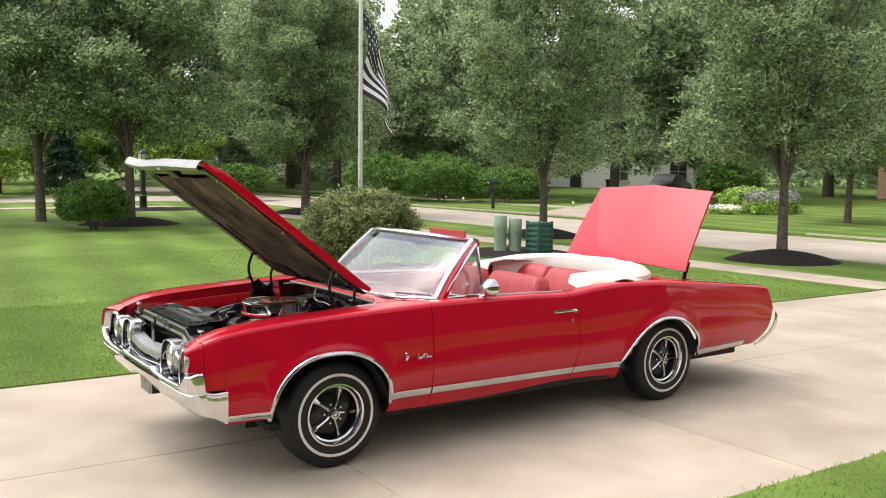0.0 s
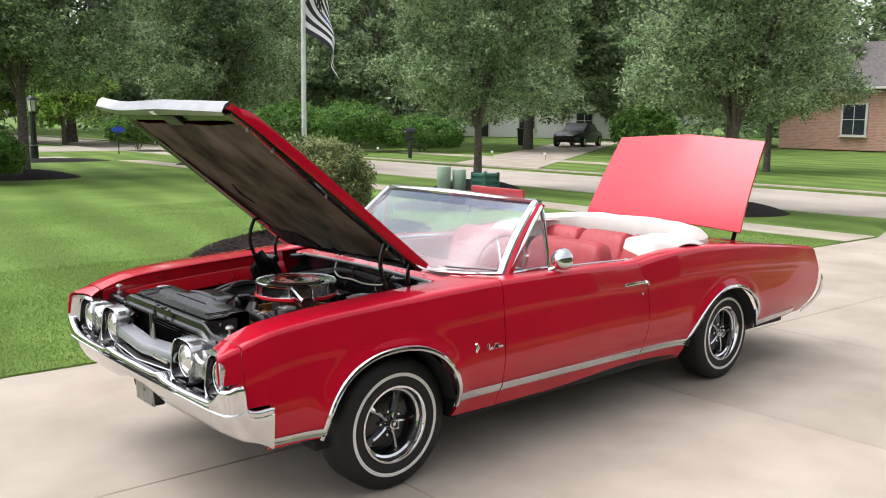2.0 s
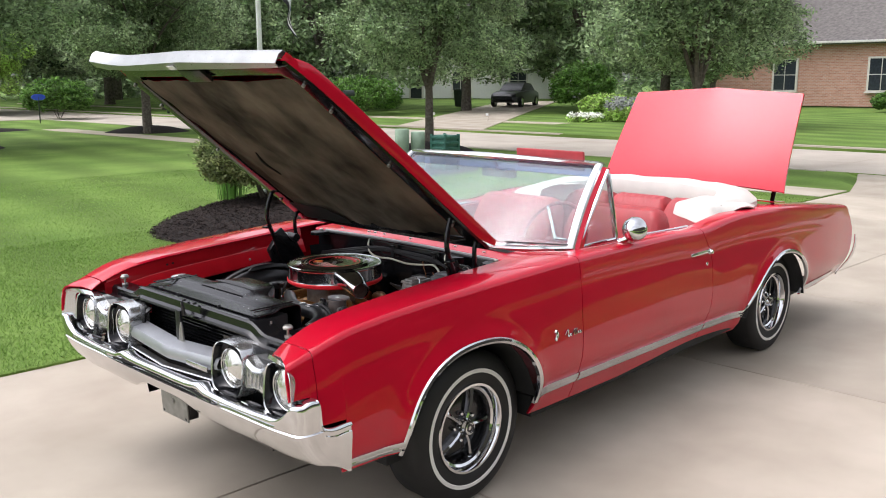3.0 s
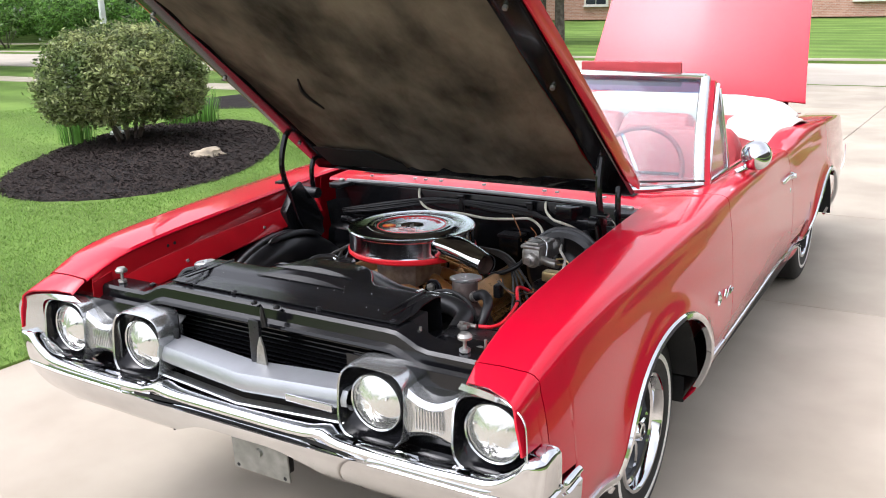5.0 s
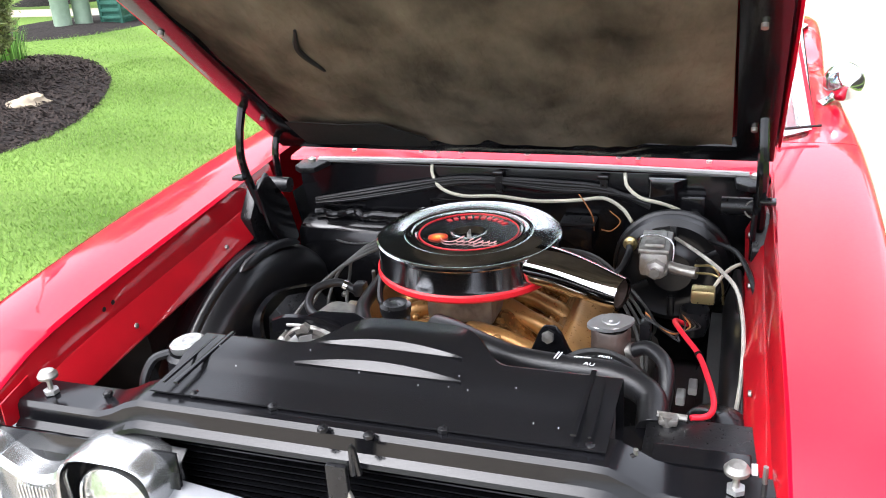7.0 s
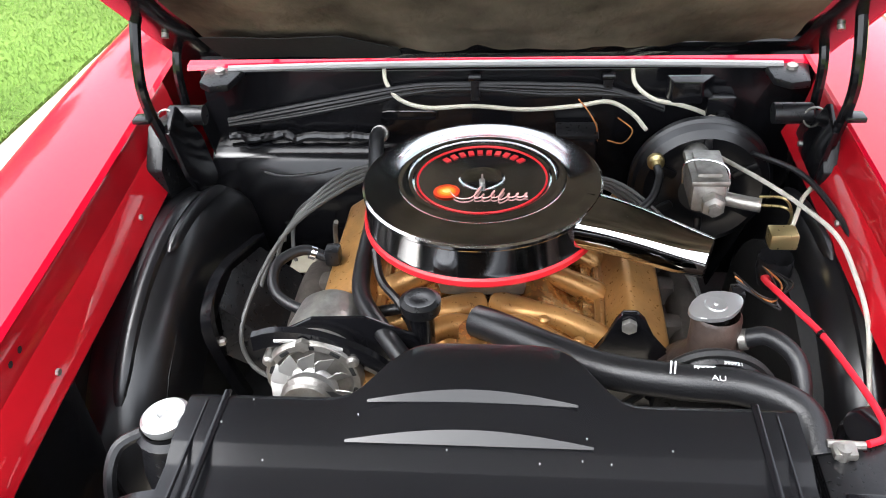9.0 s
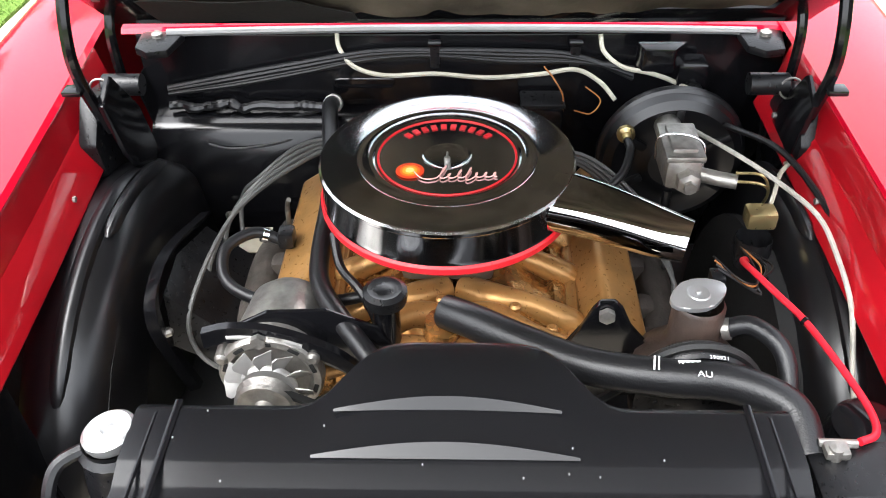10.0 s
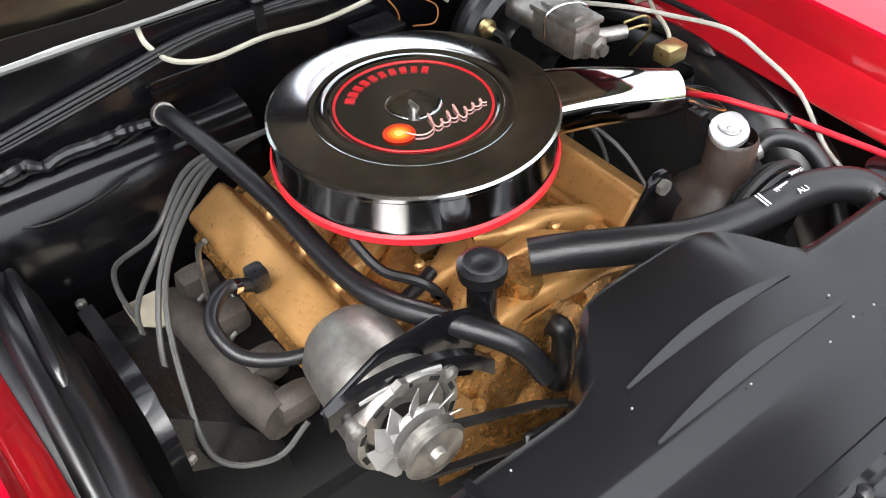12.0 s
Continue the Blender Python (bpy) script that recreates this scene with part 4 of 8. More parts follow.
    # mirror on the door of the driver only
    if not flip:
        mir = part("door_mirror", lathe([(0.0, -0.075), (0.02, -0.072), (0.042, -0.055), (0.056, -0.025), (0.060, 0.0), (0.060, 0.012), (0.055, 0.014), (0.053, 0.006)], 32,
                                        at(1.12, -0.865, 1.028, Matrix.Rotation(radians(8), 4, "Z") @ AX_X)), CHROME, door, "round chrome door mirror")
        part("mirror_glass", lathe([(0.0, 0.0), (0.053, 0.0)], 32, at(1.127, -0.864, 1.028, Matrix.Rotation(radians(8), 4, "Z") @ AX_X)), CHROME, mir)
        part("mirror_arm", tube([(1.085, -0.80, 0.960), (1.10, -0.825, 0.975), (1.115, -0.858, 0.995)], lambda t: 0.017 - 0.007 * t, 12), CHROME, mir)

# ---- underbody ----
part("floor_pan", box((1.75, 0, 0.29), (4.3, 1.46, 0.05), 0.01), BLACK_MATT, car)
for sy in (-1, 1):
    part("inner_sill", box((1.35, sy * 0.78, 0.32), (1.95, 0.10, 0.10), 0.01), BLACK_MATT, car)
part("exhaust_pipe", tube([(2.2, 0.35, 0.27), (3.2, 0.45, 0.30), (4.1, 0.45, 0.27)], 0.025, 10), CAST, car)
part("rear_axle", tube([(2.921, -0.66, 0.325), (2.921, 0.66, 0.325)], 0.05, 12), BLACK_MATT, car)
part("front_crossmember", box((0.0, 0, 0.30), (0.30, 1.2, 0.12), 0.02), BLACK_MATT, car)

# ---- wheels ----


def wheel_meshes():
    """Tyre with a white stripe and a chrome-rimmed five-spoke wheel, turned about y with the outer face at -y."""
    m = AX_Y
    tyre = lathe([(0.185, 0.085), (0.20, 0.095), (0.24, 0.102), (0.285, 0.100), (0.312, 0.088), (0.325, 0.070), (0.327, 0.0), (0.325, -0.070),
                  (0.312, -0.088), (0.285, -0.100), (0.258, -0.1035), (0.238, -0.1035), (0.20, -0.097), (0.185, -0.085), (0.183, 0.0)], 64, m)
    bmesh.ops.holes_fill(tyre, edges=[])
    stripe = lathe([(0.236, -0.1030), (0.238, -0.1052), (0.252, -0.1052), (0.254, -0.1030)], 64, m)
    rim = lathe([(0.186, -0.080), (0.194, -0.092), (0.190, -0.100), (0.180, -0.100), (0.174, -0.090), (0.170, -0.070), (0.160, -0.064), (0.152, -0.052), (0.146, -0.030),
                 (0.142, 0.0), (0.150, 0.05), (0.16, 0.08)][:7], 64, m)
    barrel = lathe([(0.1605, -0.0635), (0.152, -0.050), (0.148, -0.030), (0.145, 0.0), (0.152, 0.05), (0.16, 0.08)], 48, m)
    disc = lathe([(0.150, -0.030), (0.140, -0.036), (0.10, -0.040), (0.05, -0.046), (0.0, -0.046)], 48, m)
    spokes = bmesh.new()
    for k in range(5):
        a = 2 * math.pi * k / 5 + 0.35
        rot = Matrix.Rotation(a, 4, "Y")
        rows = []
        for r, w, d in ((0.030, 0.011, 0.066), (0.06, 0.0085, 0.072), (0.10, 0.009, 0.070), (0.132, 0.013, 0.066), (0.160, 0.024, 0.058)):
            rows.append([rot @ Vector(p) for p in ((-w, -0.038, r), (-w * 0.75, -d + 0.006, r), (0, -d, r), (w * 0.75, -d + 0.006, r), (w, -0.038, r))])
        loft(rows, bm=spokes)
    hub = lathe([(0.036, -0.040), (0.036, -0.070), (0.031, -0.078), (0.028, -0.092), (0.022, -0.094), (0.021, -0.090), (0.0, -0.090)], 24, m)
    nut = lathe([(0.010, 0.0), (0.010, 0.016), (0.006, 0.022), (0.0, 0.022)], 8, Matrix.Rotation(radians(90), 4, "X"))
    emblem = lathe([(0.017, -0.0905), (0.0165, -0.0925), (0.0105, -0.0925), (0.010, -0.0905)], 24, m)
    return (("tyre", to_mesh("tyre", tyre, RUBBER), "black tyre"), ("white_stripe", to_mesh("white_stripe", stripe, WHITEWALL), "white tyre stripe"),
            ("rim", to_mesh("rim", rim, CHROME), "chrome wheel rim"), ("wheel_disc", to_mesh("wheel_disc", disc, BLACK), ""), ("wheel_barrel", to_mesh("wheel_barrel", barrel, BLACK), ""),
            ("spokes", to_mesh("spokes", spokes, CHROME), "five chrome spokes"), ("hub_cap", to_mesh("hub_cap", hub, CHROME), ""),
            ("wheel_nut", to_mesh("wheel_nut", nut, CHROME), ""), ("hub_emblem", to_mesh("hub_emblem", emblem, BLACK), ""))


WHEEL = wheel_meshes()
for x in (0.0, 2.921):
    for sy in (-1, 1):
        m = at(x, sy * 0.715, 0.327, Matrix.Rotation(math.pi if sy > 0 else 0, 4, "Z"))
        first = part_copy("wheel", WHEEL[0][1], car, m, "black tyre with white stripe on chrome rim")
        for name, me, label in WHEEL[1:]:
            if name == "wheel_nut":
                for k in range(5):
                    a = 2 * math.pi * (k + 0.5) / 5 + 0.35
                    part_copy(name, me, first, m @ Matrix.Translation((0.060 * math.sin(a), -0.040, 0.060 * math.cos(a))))
            else:
                part_copy(name, me, first, m, label)

# ---- windshield ----
FOOT = [(y, x) for y, x in ((-0.745, 0.775), (-0.6, 0.655), (-0.4, 0.585), (0, 0.55), (0.4, 0.585), (0.6, 0.655), (0.745, 0.775))]
HEAD = [(y, x) for y, x in ((-0.655, 1.112), (-0.5, 1.06), (0, 1.015), (0.5, 1.06), (0.655, 1.112))]


def glass_at(u, v, lift=0.0):
    """u -1..1 across, v 0..1 up the windshield."""
    yf, yh = 0.735 * u, 0.648 * u
    a = Vector((curve_at(FOOT, yf), yf, 0.966 - 0.012 * (1 - u * u)))
    b = Vector((curve_at(HEAD, yh), yh, 1.318 + 0.016 * (1 - u * u)))
    p = a.lerp(b, v)
    p.x -= 0.025 * math.sin(math.pi * v)
    return p + Vector((-0.75, 0, 0.66)) * lift


us = [-1 + 2 * i / 20 for i in range(21)]
glass = part("windshield", loft([[glass_at(u, v / 8) for u in us] for v in range(8)]), GLASS, car, "clear glass windshield", thick=0.004)
part("shade_band", loft([[glass_at(u, v) for u in us] for v in (0.875, 0.94, 1.0)]), TINTBAND, glass, "blue tinted shade band", thick=0.004)
ring = [glass_at(u, 0) for u in us] + [glass_at(1, v / 8) for v in range(1, 8)] + [glass_at(u, 1) for u in us[::-1]] + [glass_at(-1, v / 8) for v in range(7, 0, -1)]
mid = glass_at(0, 0.5)
rows = []
for p in ring:
    d = (p - mid)
    d = Vector((d.x, d.y, d.z)).normalized()
    n = Vector((-0.70, 0, 0.71))
    rows.append([p + d * a + n * b for a, b in ((0.028, 0.0), (0.026, 0.014), (0.012, 0.020), (-0.006, 0.016), (-0.014, 0.006), (-0.014, -0.004))])
part("windshield_frame", loft(rows, close_u=True), STAINLESS, car, "bright windshield surround", thick=0.003)
for sy in (-1, 1):
    rows = []
    for v in [i / 8 for i in range(9)]:
        p = glass_at(sy, v)
        rows.append([(p.x + a, p.y + sy * b, p.z + c) for a, b, c in ((0.0, 0.016, 0.0), (0.022, 0.040, -0.004), (0.055, 0.038, -0.012), (0.062, 0.005, -0.012), (0.03, -0.012, -0.004))])
    part("windshield_pillar", loft(rows, close_v=True, caps=True), RED, car, "red windshield pillar")
    # vent window: a triangle of glass in a chrome frame
    a, b, c = Vector((0.800, sy * 0.760, 0.968)), Vector((1.118, sy * 0.702, 1.300)), Vector((1.128, sy * 0.755, 0.968))
    vent = part("vent_window_frame", tube([a, b], 0.010, 8, smooth=False), CHROME, car, "chrome vent window frame")
    part("vent_post", box((0, 0, 0.160), (0.018, 0.022, 0.325), 0.004, Matrix.Translation(c) @ Vector((0, 0, 1)).rotation_difference((b - c).normalized()).to_matrix().to_4x4()), CHROME, vent)
    part("vent_sill", tube([a, c], 0.008, 8, smooth=False), CHROME, vent)
    part("vent_glass", loft([[a, a.lerp(c, 0.5), c], [a.lerp(b, 0.5), b.lerp(a.lerp(c, 0.5), 0.5), b.lerp(c, 0.5)], [b, b + Vector((0.001, 0, 0)), b + Vector((0.002, 0, 0))]]), GLASS, vent, thick=0.003)
header = [glass_at(u, 1.0) for u in us]
part("windshield_header", loft([[(p.x + a, p.y, p.z + b) for a, b in ((0.0, 0.014), (0.03, 0.022), (0.065, 0.012), (0.07, -0.012), (0.01, -0.012))] for p in header], close_v=True, caps=True), STAINLESS, car, "bright windshield header")
part("sun_visor", box((0, 0, 0), (0.018, 0.43, 0.10), 0.009, at(1.135, -0.338, 1.335, Matrix.Rotation(radians(-8), 4, "Y"))), VINYL_RED, car, "red vinyl sun visor folded up")
part("rear_view_mirror", box((1.13, 0.0, 1.245), (0.02, 0.24, 0.055), 0.012), BLACK_SATIN, car)
part("mirror_stem", tube([(1.09, 0, 1.315), (1.12, 0, 1.26)], 0.007, 8), CHROME, car)
for sy in (0.14, -0.42):
    wip = part("wiper", tube([(0.60, sy, 0.965), (0.63, sy - 0.09, 0.978), (0.655, sy - 0.20, 0.986)], 0.0055, 6), ALU, car, "bright wiper arm")
    part("wiper_blade", tube([(0.615, sy - 0.05, 0.985), (0.655, sy - 0.22, 0.992), (0.70, sy - 0.36, 0.997)], 0.004, 6), BLACK_SATIN, wip)

# ---- cowl ----
rows = []
for i in range(25):
    y = -0.70 + 1.40 * i / 24
    u = y / 0.745
    xf = curve_at(FOOT, y) - 0.012
    crown = 0.012 * (1 - u * u)
    rows.append([(0.405, y, 0.936 + crown), (0.412, y, 0.946 + crown), (0.45, y, 0.950 + crown), (xf * 0.5 + 0.225, y, 0.956 + crown), (xf, y, 0.950 + crown * 0.4), (xf + 0.06, y, 0.945)])
cowl = part("cowl_panel", loft(rows), RED, car, "red cowl below the windshield", thick=0.006)
for sy in (-1, 1):
    for k in range(5):
        part("cowl_vent_slot", box((0.50 + 0.012 * k, sy * 0.50, 0.9625), (0.005, 0.17, 0.002), 0), BLACK_MATT, cowl)

# ---- hood, raised on its hinges ----
HOOD = Matrix.Translation((0.335, 0, 1.020)) @ Matrix.Rotation(radians(37.5), 4, "Y")
HL = 1.335


def hood_half(x):
    return curve_at([(0.0, 0.662), (0.9, 0.655), (1.2, 0.640), (1.335, 0.615)], x)


def hood_top(x, u):
    return 0.020 + 0.030 * (1 - u * u) * (0.5 + 0.5 * math.sin(math.pi * min(1, x / HL))) - 0.055 * max(0.0, (x - 1.22) / 0.115) ** 2 + 0.012 * math.exp(-((u / 0.10) ** 2))


rows = []
for i in range(41):
    x = 0.025 + (HL - 0.025) * i / 40
    h = hood_half(x)
    hp = h - 0.026 * min(1.0, x / 0.6) + 0.012 * max(0.0, (x - 0.9) / 0.43)
    dip = 0.006 + 0.024 * min(1.0, (x - 0.025) / 0.10)
    row = [HOOD @ Vector((-x, -h, -dip)), HOOD @ Vector((-x, -h - 0.004, -0.004))]
    for k in range(25):
        u = -1 + 2 * k / 24
        row.append(HOOD @ Vector((-x, (h if u < 0 else hp) * u, hood_top(x, u))))
    row += [HOOD @ Vector((-x, hp + 0.004, -0.004)), HOOD @ Vector((-x, hp, -dip))]
    rows.append(row)
hood = part("hood", loft(rows), RED, car, "raised red hood with a brown stained lining", thick=0.006, off=1.0)
# inner frame: a dark pressed rim round the lining
rim_out = [(-0.035, -0.655), (-0.60, -0.650), (-1.20, -0.640), (-1.318, -0.60), (-1.318, 0.585), (-1.20, 0.617), (-0.60, 0.628), (-0.035, 0.655)]
rim_in = [(-0.12, -0.560), (-0.60, -0.555), (-1.19, -0.545), (-1.235, -0.50), (-1.235, 0.50), (-1.19, 0.545), (-0.60, 0.552), (-0.12, 0.560)]
n = len(rim_out)
rows = []
for z, src, k in ((-0.022, rim_out, 1), (-0.036, rim_out, 0.992), (-0.040, rim_in, 1.06), (-0.030, rim_in, 1.01), (-0.008, rim_in, 1.0)):
    rows.append([HOOD @ Vector((x if k == 1 else -0.65 + (x + 0.65) * k, y * k, z)) for x, y in src])
part("hood_inner_frame", loft(rows, close_v=True), BLACK, hood, "black pressed inner frame")
rows = []
for i in range(81):
    x = 0.10 + 1.12 * i / 80
    row = []
    for k in range(71):
        u = -1 + 2 * k / 70
        y = u * 0.555
        sag = 0.011 * noise.noise((x * 2, y * 4, 1.0)) + 0.012 * abs(noise.noise((x * 5, y * 9, 4.0))) + 0.005 * noise.noise((x * 10, y * 20, 6.0)) + 0.010 * (1 - u * u)
        row.append(HOOD @ Vector((-x, y, -0.024 - sag)))
    rows.append(row)
part("hood_lining", loft(rows), PAD, hood, "brown stained sagging insulation pad")
# torn corner of the lining shows the black panel
part("lining_tear", loft([[HOOD @ Vector((-x, y, -0.046 - 0.004 * noise.noise((x * 9, y * 9, 2)))) for y in [0.54 - (0.36 - 1.2 * max(0.0, x - 0.16)) * k / 8 for k in range(9)]] for x in [0.10 + 0.020 * i for i in range(8)]]), BLACK_MATT, hood, thick=0.002)
part("lining_slit", tube([HOOD @ Vector(p) for p in ((-0.52, 0.30, -0.040), (-0.62, 0.315, -0.042), (-0.70, 0.285, -0.040))], lambda t: 0.003 + 0.004 * math.sin(math.pi * t), 6), BLACK_MATT, hood)
# bright lip along the front edge
rows = []
for i in range(31):
    u = -1 + 2 * i / 30
    y = 0.612 * u if u < 0 else 0.685 * u
    wing = max(0.0, (u - 0.55) / 0.45) ** 2
    peak = 0.020 * (1 - abs(u)) + 0.045 * wing
    rows.append([HOOD @ Vector((-1.300 - peak, y, 0.022 - 0.02 * abs(u))), HOOD @ Vector((-1.345 - peak, y, -0.004)), HOOD @ Vector((-1.352 - peak, y, -0.026)),
                 HOOD @ Vector((-1.345 - peak, y, -0.060)), HOOD @ Vector((-1.325 - 0.03 * wing, y, -0.064)), HOOD @ Vector((-1.30, y, -0.036))])
part("hood_lip", loft(rows), LIP_METAL, hood, "bright metal front lip", thick=0.003)
part("hood_catch", box((0, 0, 0), (0.07, 0.16, 0.02), 0.006, HOOD @ at(-1.27, 0, -0.045)), BLACK_SATIN, hood)
part("catch_label", box((0, 0, 0), (0.022, 0.045, 0.003), 0, HOOD @ at(-1.340, 0.06, -0.066)), MARK_WHITE, hood)
for k, y in enumerate((-0.60, 0.60)):
    for x in (0.25, 0.7, 1.05, 1.2):
        part("hood_bumper", lathe([(0.007, 0), (0.007, -0.012), (0, -0.012)], 10, HOOD @ at(-x, y, -0.036)), CAST, hood)
for sy in (-1, 1):
    hy = 0.626 if sy < 0 else 0.645
    hinge = part("hood_hinge", prism([(-0.10, -0.14), (0.06, -0.16), (0.10, -0.04), (0.03, 0.08), (-0.07, 0.10), (-0.13, 0.03)], 0.035,
                                     at(0.20, (sy * 0.630 if sy < 0 else 0.672) - 0.017, 0.842, Matrix.Rotation(radians(90), 4, "X") @ Matrix.Translation((0, 0, -0.035))), 0.006), BLACK_SATIN, car, "black hood hinge")
    part("hinge_arm", tube([(0.120, sy * hy, 0.88), (0.060, sy * hy, 1.02), (0.055, sy * (hy - 0.004), 1.10), (0.085, sy * (hy - 0.008), 1.185)], 0.011, 8), BLACK, hinge)
    part("hinge_link", tube([(0.235, sy * hy, 0.90), (0.225, sy * (hy - 0.002), 1.01), (0.245, sy * (hy - 0.006), 1.075)], 0.010, 8), BLACK, hinge)
    yo, yi = (-0.615, -0.540) if sy < 0 else (0.672, 0.596)
    bush = part("hinge_bushing", lathe([(0.0, 0.0), (0.016, 0.0), (0.021, 0.004), (0.021, abs(yo - yi)), (0.0, abs(yo - yi))], 20, at(0.200, yo, 0.930, AX_Y if sy < 0 else AX_Y @ Matrix.Rotation(math.pi, 4, "X"))), BLACK_SATIN, hinge)
    part("bushing_ring", tube([(0.182 + 0.002 * math.sin(a), yo + sy * -0.002 + 0.020 * math.cos(a), 0.930 + 0.020 * math.sin(a)) for a in [2 * math.pi * k / 24 for k in range(25)]], 0.0022, 6, 1, smooth=False), CAST, bush)
    part("hinge_tab", box((0.055, sy * (hy + 0.012), 0.995), (0.030, 0.034, 0.010), 0.003, Matrix()), BLACK, hinge)
    part("hinge_crank", prism([(-0.10, 0.10), (-0.04, 0.13), (0.05, 0.02), (0.09, -0.10), (0.02, -0.14), (-0.06, -0.02)], 0.012, at(0.16, sy * (hy - 0.018), 0.860, Matrix.Rotation(radians(90), 4, "X")), 0.004), BLACK, hinge)

# ---- trunk lid, raised ----
rows = []
for i in range(17):
    t = i / 16
    x = 3.24 + 0.41 * t**1.12
    z = 1.000 + 0.645 * t
    row = []
    for k in range(25):
        u = -1 + 2 * k / 24
        half = 0.705 - 0.075 * t
        row.append((x - 0.025 * (1 - u * u) * (1 - 0.5 * t), half * u + 0.05 * t * max(0.0, u), z + 0.040 * (1 - abs(u)) * t + 0.030 * (1 - u * u) * (1 - t)))
    rows.append(row)
lid = part("trunk_lid", loft(rows), RED, car, "raised red trunk lid", thick=0.02, off=1.0)
for sy in (-1, 1):
    part("trunk_hinge", tube([(3.40, sy * 0.56, 0.90), (3.43, sy * 0.56, 0.98), (3.46, sy * 0.56, 1.05)], 0.016, 8), BLACK, lid, "black trunk hinge")
part("trunk_floor", box((3.80, 0, 0.62), (0.75, 1.24, 0.03), 0.005), BLACK_MATT, car)
part("rear_deck", loft([[(x, y, curve_at(TOPZ, x) + 0.004) for y in (-0.66, -0.4, 0, 0.4, 0.66)] for x in (3.18, 3.28, 3.385)]), RED, car, thick=0.006)
part("tail_panel", box((4.20, 0, 0.66), (0.06, 1.52, 0.22), 0.02), RED, car)
part("rear_bumper", loft([[(4.17 + dx - 0.10 * max(0, abs(u) - 0.85) / 0.15 * 1.3, 0.80 * u, z) for dx, z in ((0.0, 0.60), (0.09, 0.58), (0.11, 0.52), (0.09, 0.44), (0.0, 0.42))] for u in [-1 + 0.1 * i for i in range(21)]]), CHROME, car, "chrome rear bumper", thick=0.004)
for sy in (-1, 1):
    part("rear_bumper_end", loft([[(x, sy * (side_y(min(x, 4.2), z) + 0.012), z) for x, z in ((xo, zo), ((xo + xi) / 2 + 0.004, (zo + zi) / 2 - 0.004), (xi, zi))] for xo, zo, xi, zi in ((4.08, 0.318, 4.08, 0.345), (4.17, 0.330, 4.155, 0.365), (4.25, 0.378, 4.225, 0.415), (4.300, 0.44, 4.270, 0.48), (4.325, 0.50, 4.297, 0.54), (4.333, 0.56, 4.310, 0.60))]), CHROME, car, "chrome bumper end", thick=0.006)
    part("tail_lamp", box((4.225, sy * 0.60, 0.68), (0.03, 0.30, 0.10), 0.012), RED_LENS, car, "red tail lamp")

# ---- seats and folded top ----
def cushion(name, rows, label, parent=car):
    return part(name, loft(rows, close_v=True, caps=True), VINYL_RED, parent, label)


def seat_back(x, y0, y1, z0, z1, thick, lean, label):
    rows = []
    steps = 24
    for i in range(steps + 1):
        y = y0 + (y1 - y0) * i / steps
        e = min(i, steps - i) / steps
        r = 1 - 0.16 * max(0, 1 - e / 0.10) ** 2
        pleat = 0.006 * abs(math.sin(math.pi * i / 3.0))
        top = z0 + (z1 - z0) * r
        rows.append([(x + lean * (z - z0) + dx, y, z) for z, dx in ((z0, 0.0), (z0 + (top - z0) * 0.5, -0.02 - pleat), (top - 0.06, -0.012 - pleat), (top - 0.012, 0.012), (top, thick * 0.45),
                                                                    (top - 0.02, thick * 0.9), (z0 + (top - z0) * 0.4, thick), (z0, thick))])
    return cushion("seat_back", rows, label)


seat_back(1.62, -0.66, -0.06, 0.55, 1.035, 0.14, 0.20, "red vinyl front seat back")
seat_back(1.62, 0.06, 0.66, 0.55, 1.035, 0.14, 0.20, "red vinyl front seat back")
for y0, y1 in ((-0.62, -0.21), (-0.21, 0.21), (0.21, 0.62)):
    seat_back(2.42, y0, y1, 0.50, 0.985, 0.16, 0.30, "pleated red vinyl rear seat back")
part("front_bench", box((1.36, 0, 0.49), (0.56, 1.34, 0.17), 0.05), VINYL_RED, car, "red vinyl front bench")
part("rear_bench", box((2.22, 0, 0.47), (0.50, 1.24, 0.17), 0.05), VINYL_RED, car, "red vinyl rear bench")
part("carpet", box((1.55, 0, 0.335), (2.0, 1.40, 0.02), 0), mat("dark_red_carpet", (0.10, 0.012, 0.012), 0.95, var=0.2, scale=60, bump=0.5), car)
for sy in (-1, 1):
    part("door_trim", box((1.28, sy * 0.752, 0.66), (1.20, 0.03, 0.56), 0.01), VINYL_RED, car, "red vinyl door lining")
    part("side_trim", box((2.25, sy * 0.735, 0.66), (0.72, 0.04, 0.54), 0.01), VINYL_RED, car, "red vinyl side lining")
dash = []
for i in range(13):
    y = -0.70 + 1.40 * i / 12
    dash.append([(0.62, y, 0.935), (0.80, y, 0.955), (0.95, y, 0.945), (0.985, y, 0.915), (0.97, y, 0.80), (0.92, y, 0.70), (0.80, y, 0.66)])
part("dashboard", loft(dash), VINYL_RED, car, "padded red dashboard", thick=0.01)
sw = part("steering_wheel", tube([Matrix.Translation((1.12, -0.38, 0.93)) @ Matrix.Rotation(radians(-62), 4, "Y") @ Vector((0.195 * math.cos(2 * math.pi * k / 36), 0.195 * math.sin(2 * math.pi * k / 36), 0)) for k in range(37)], 0.011, 8, 1, smooth=False), RED_IN, car, "red steering wheel")
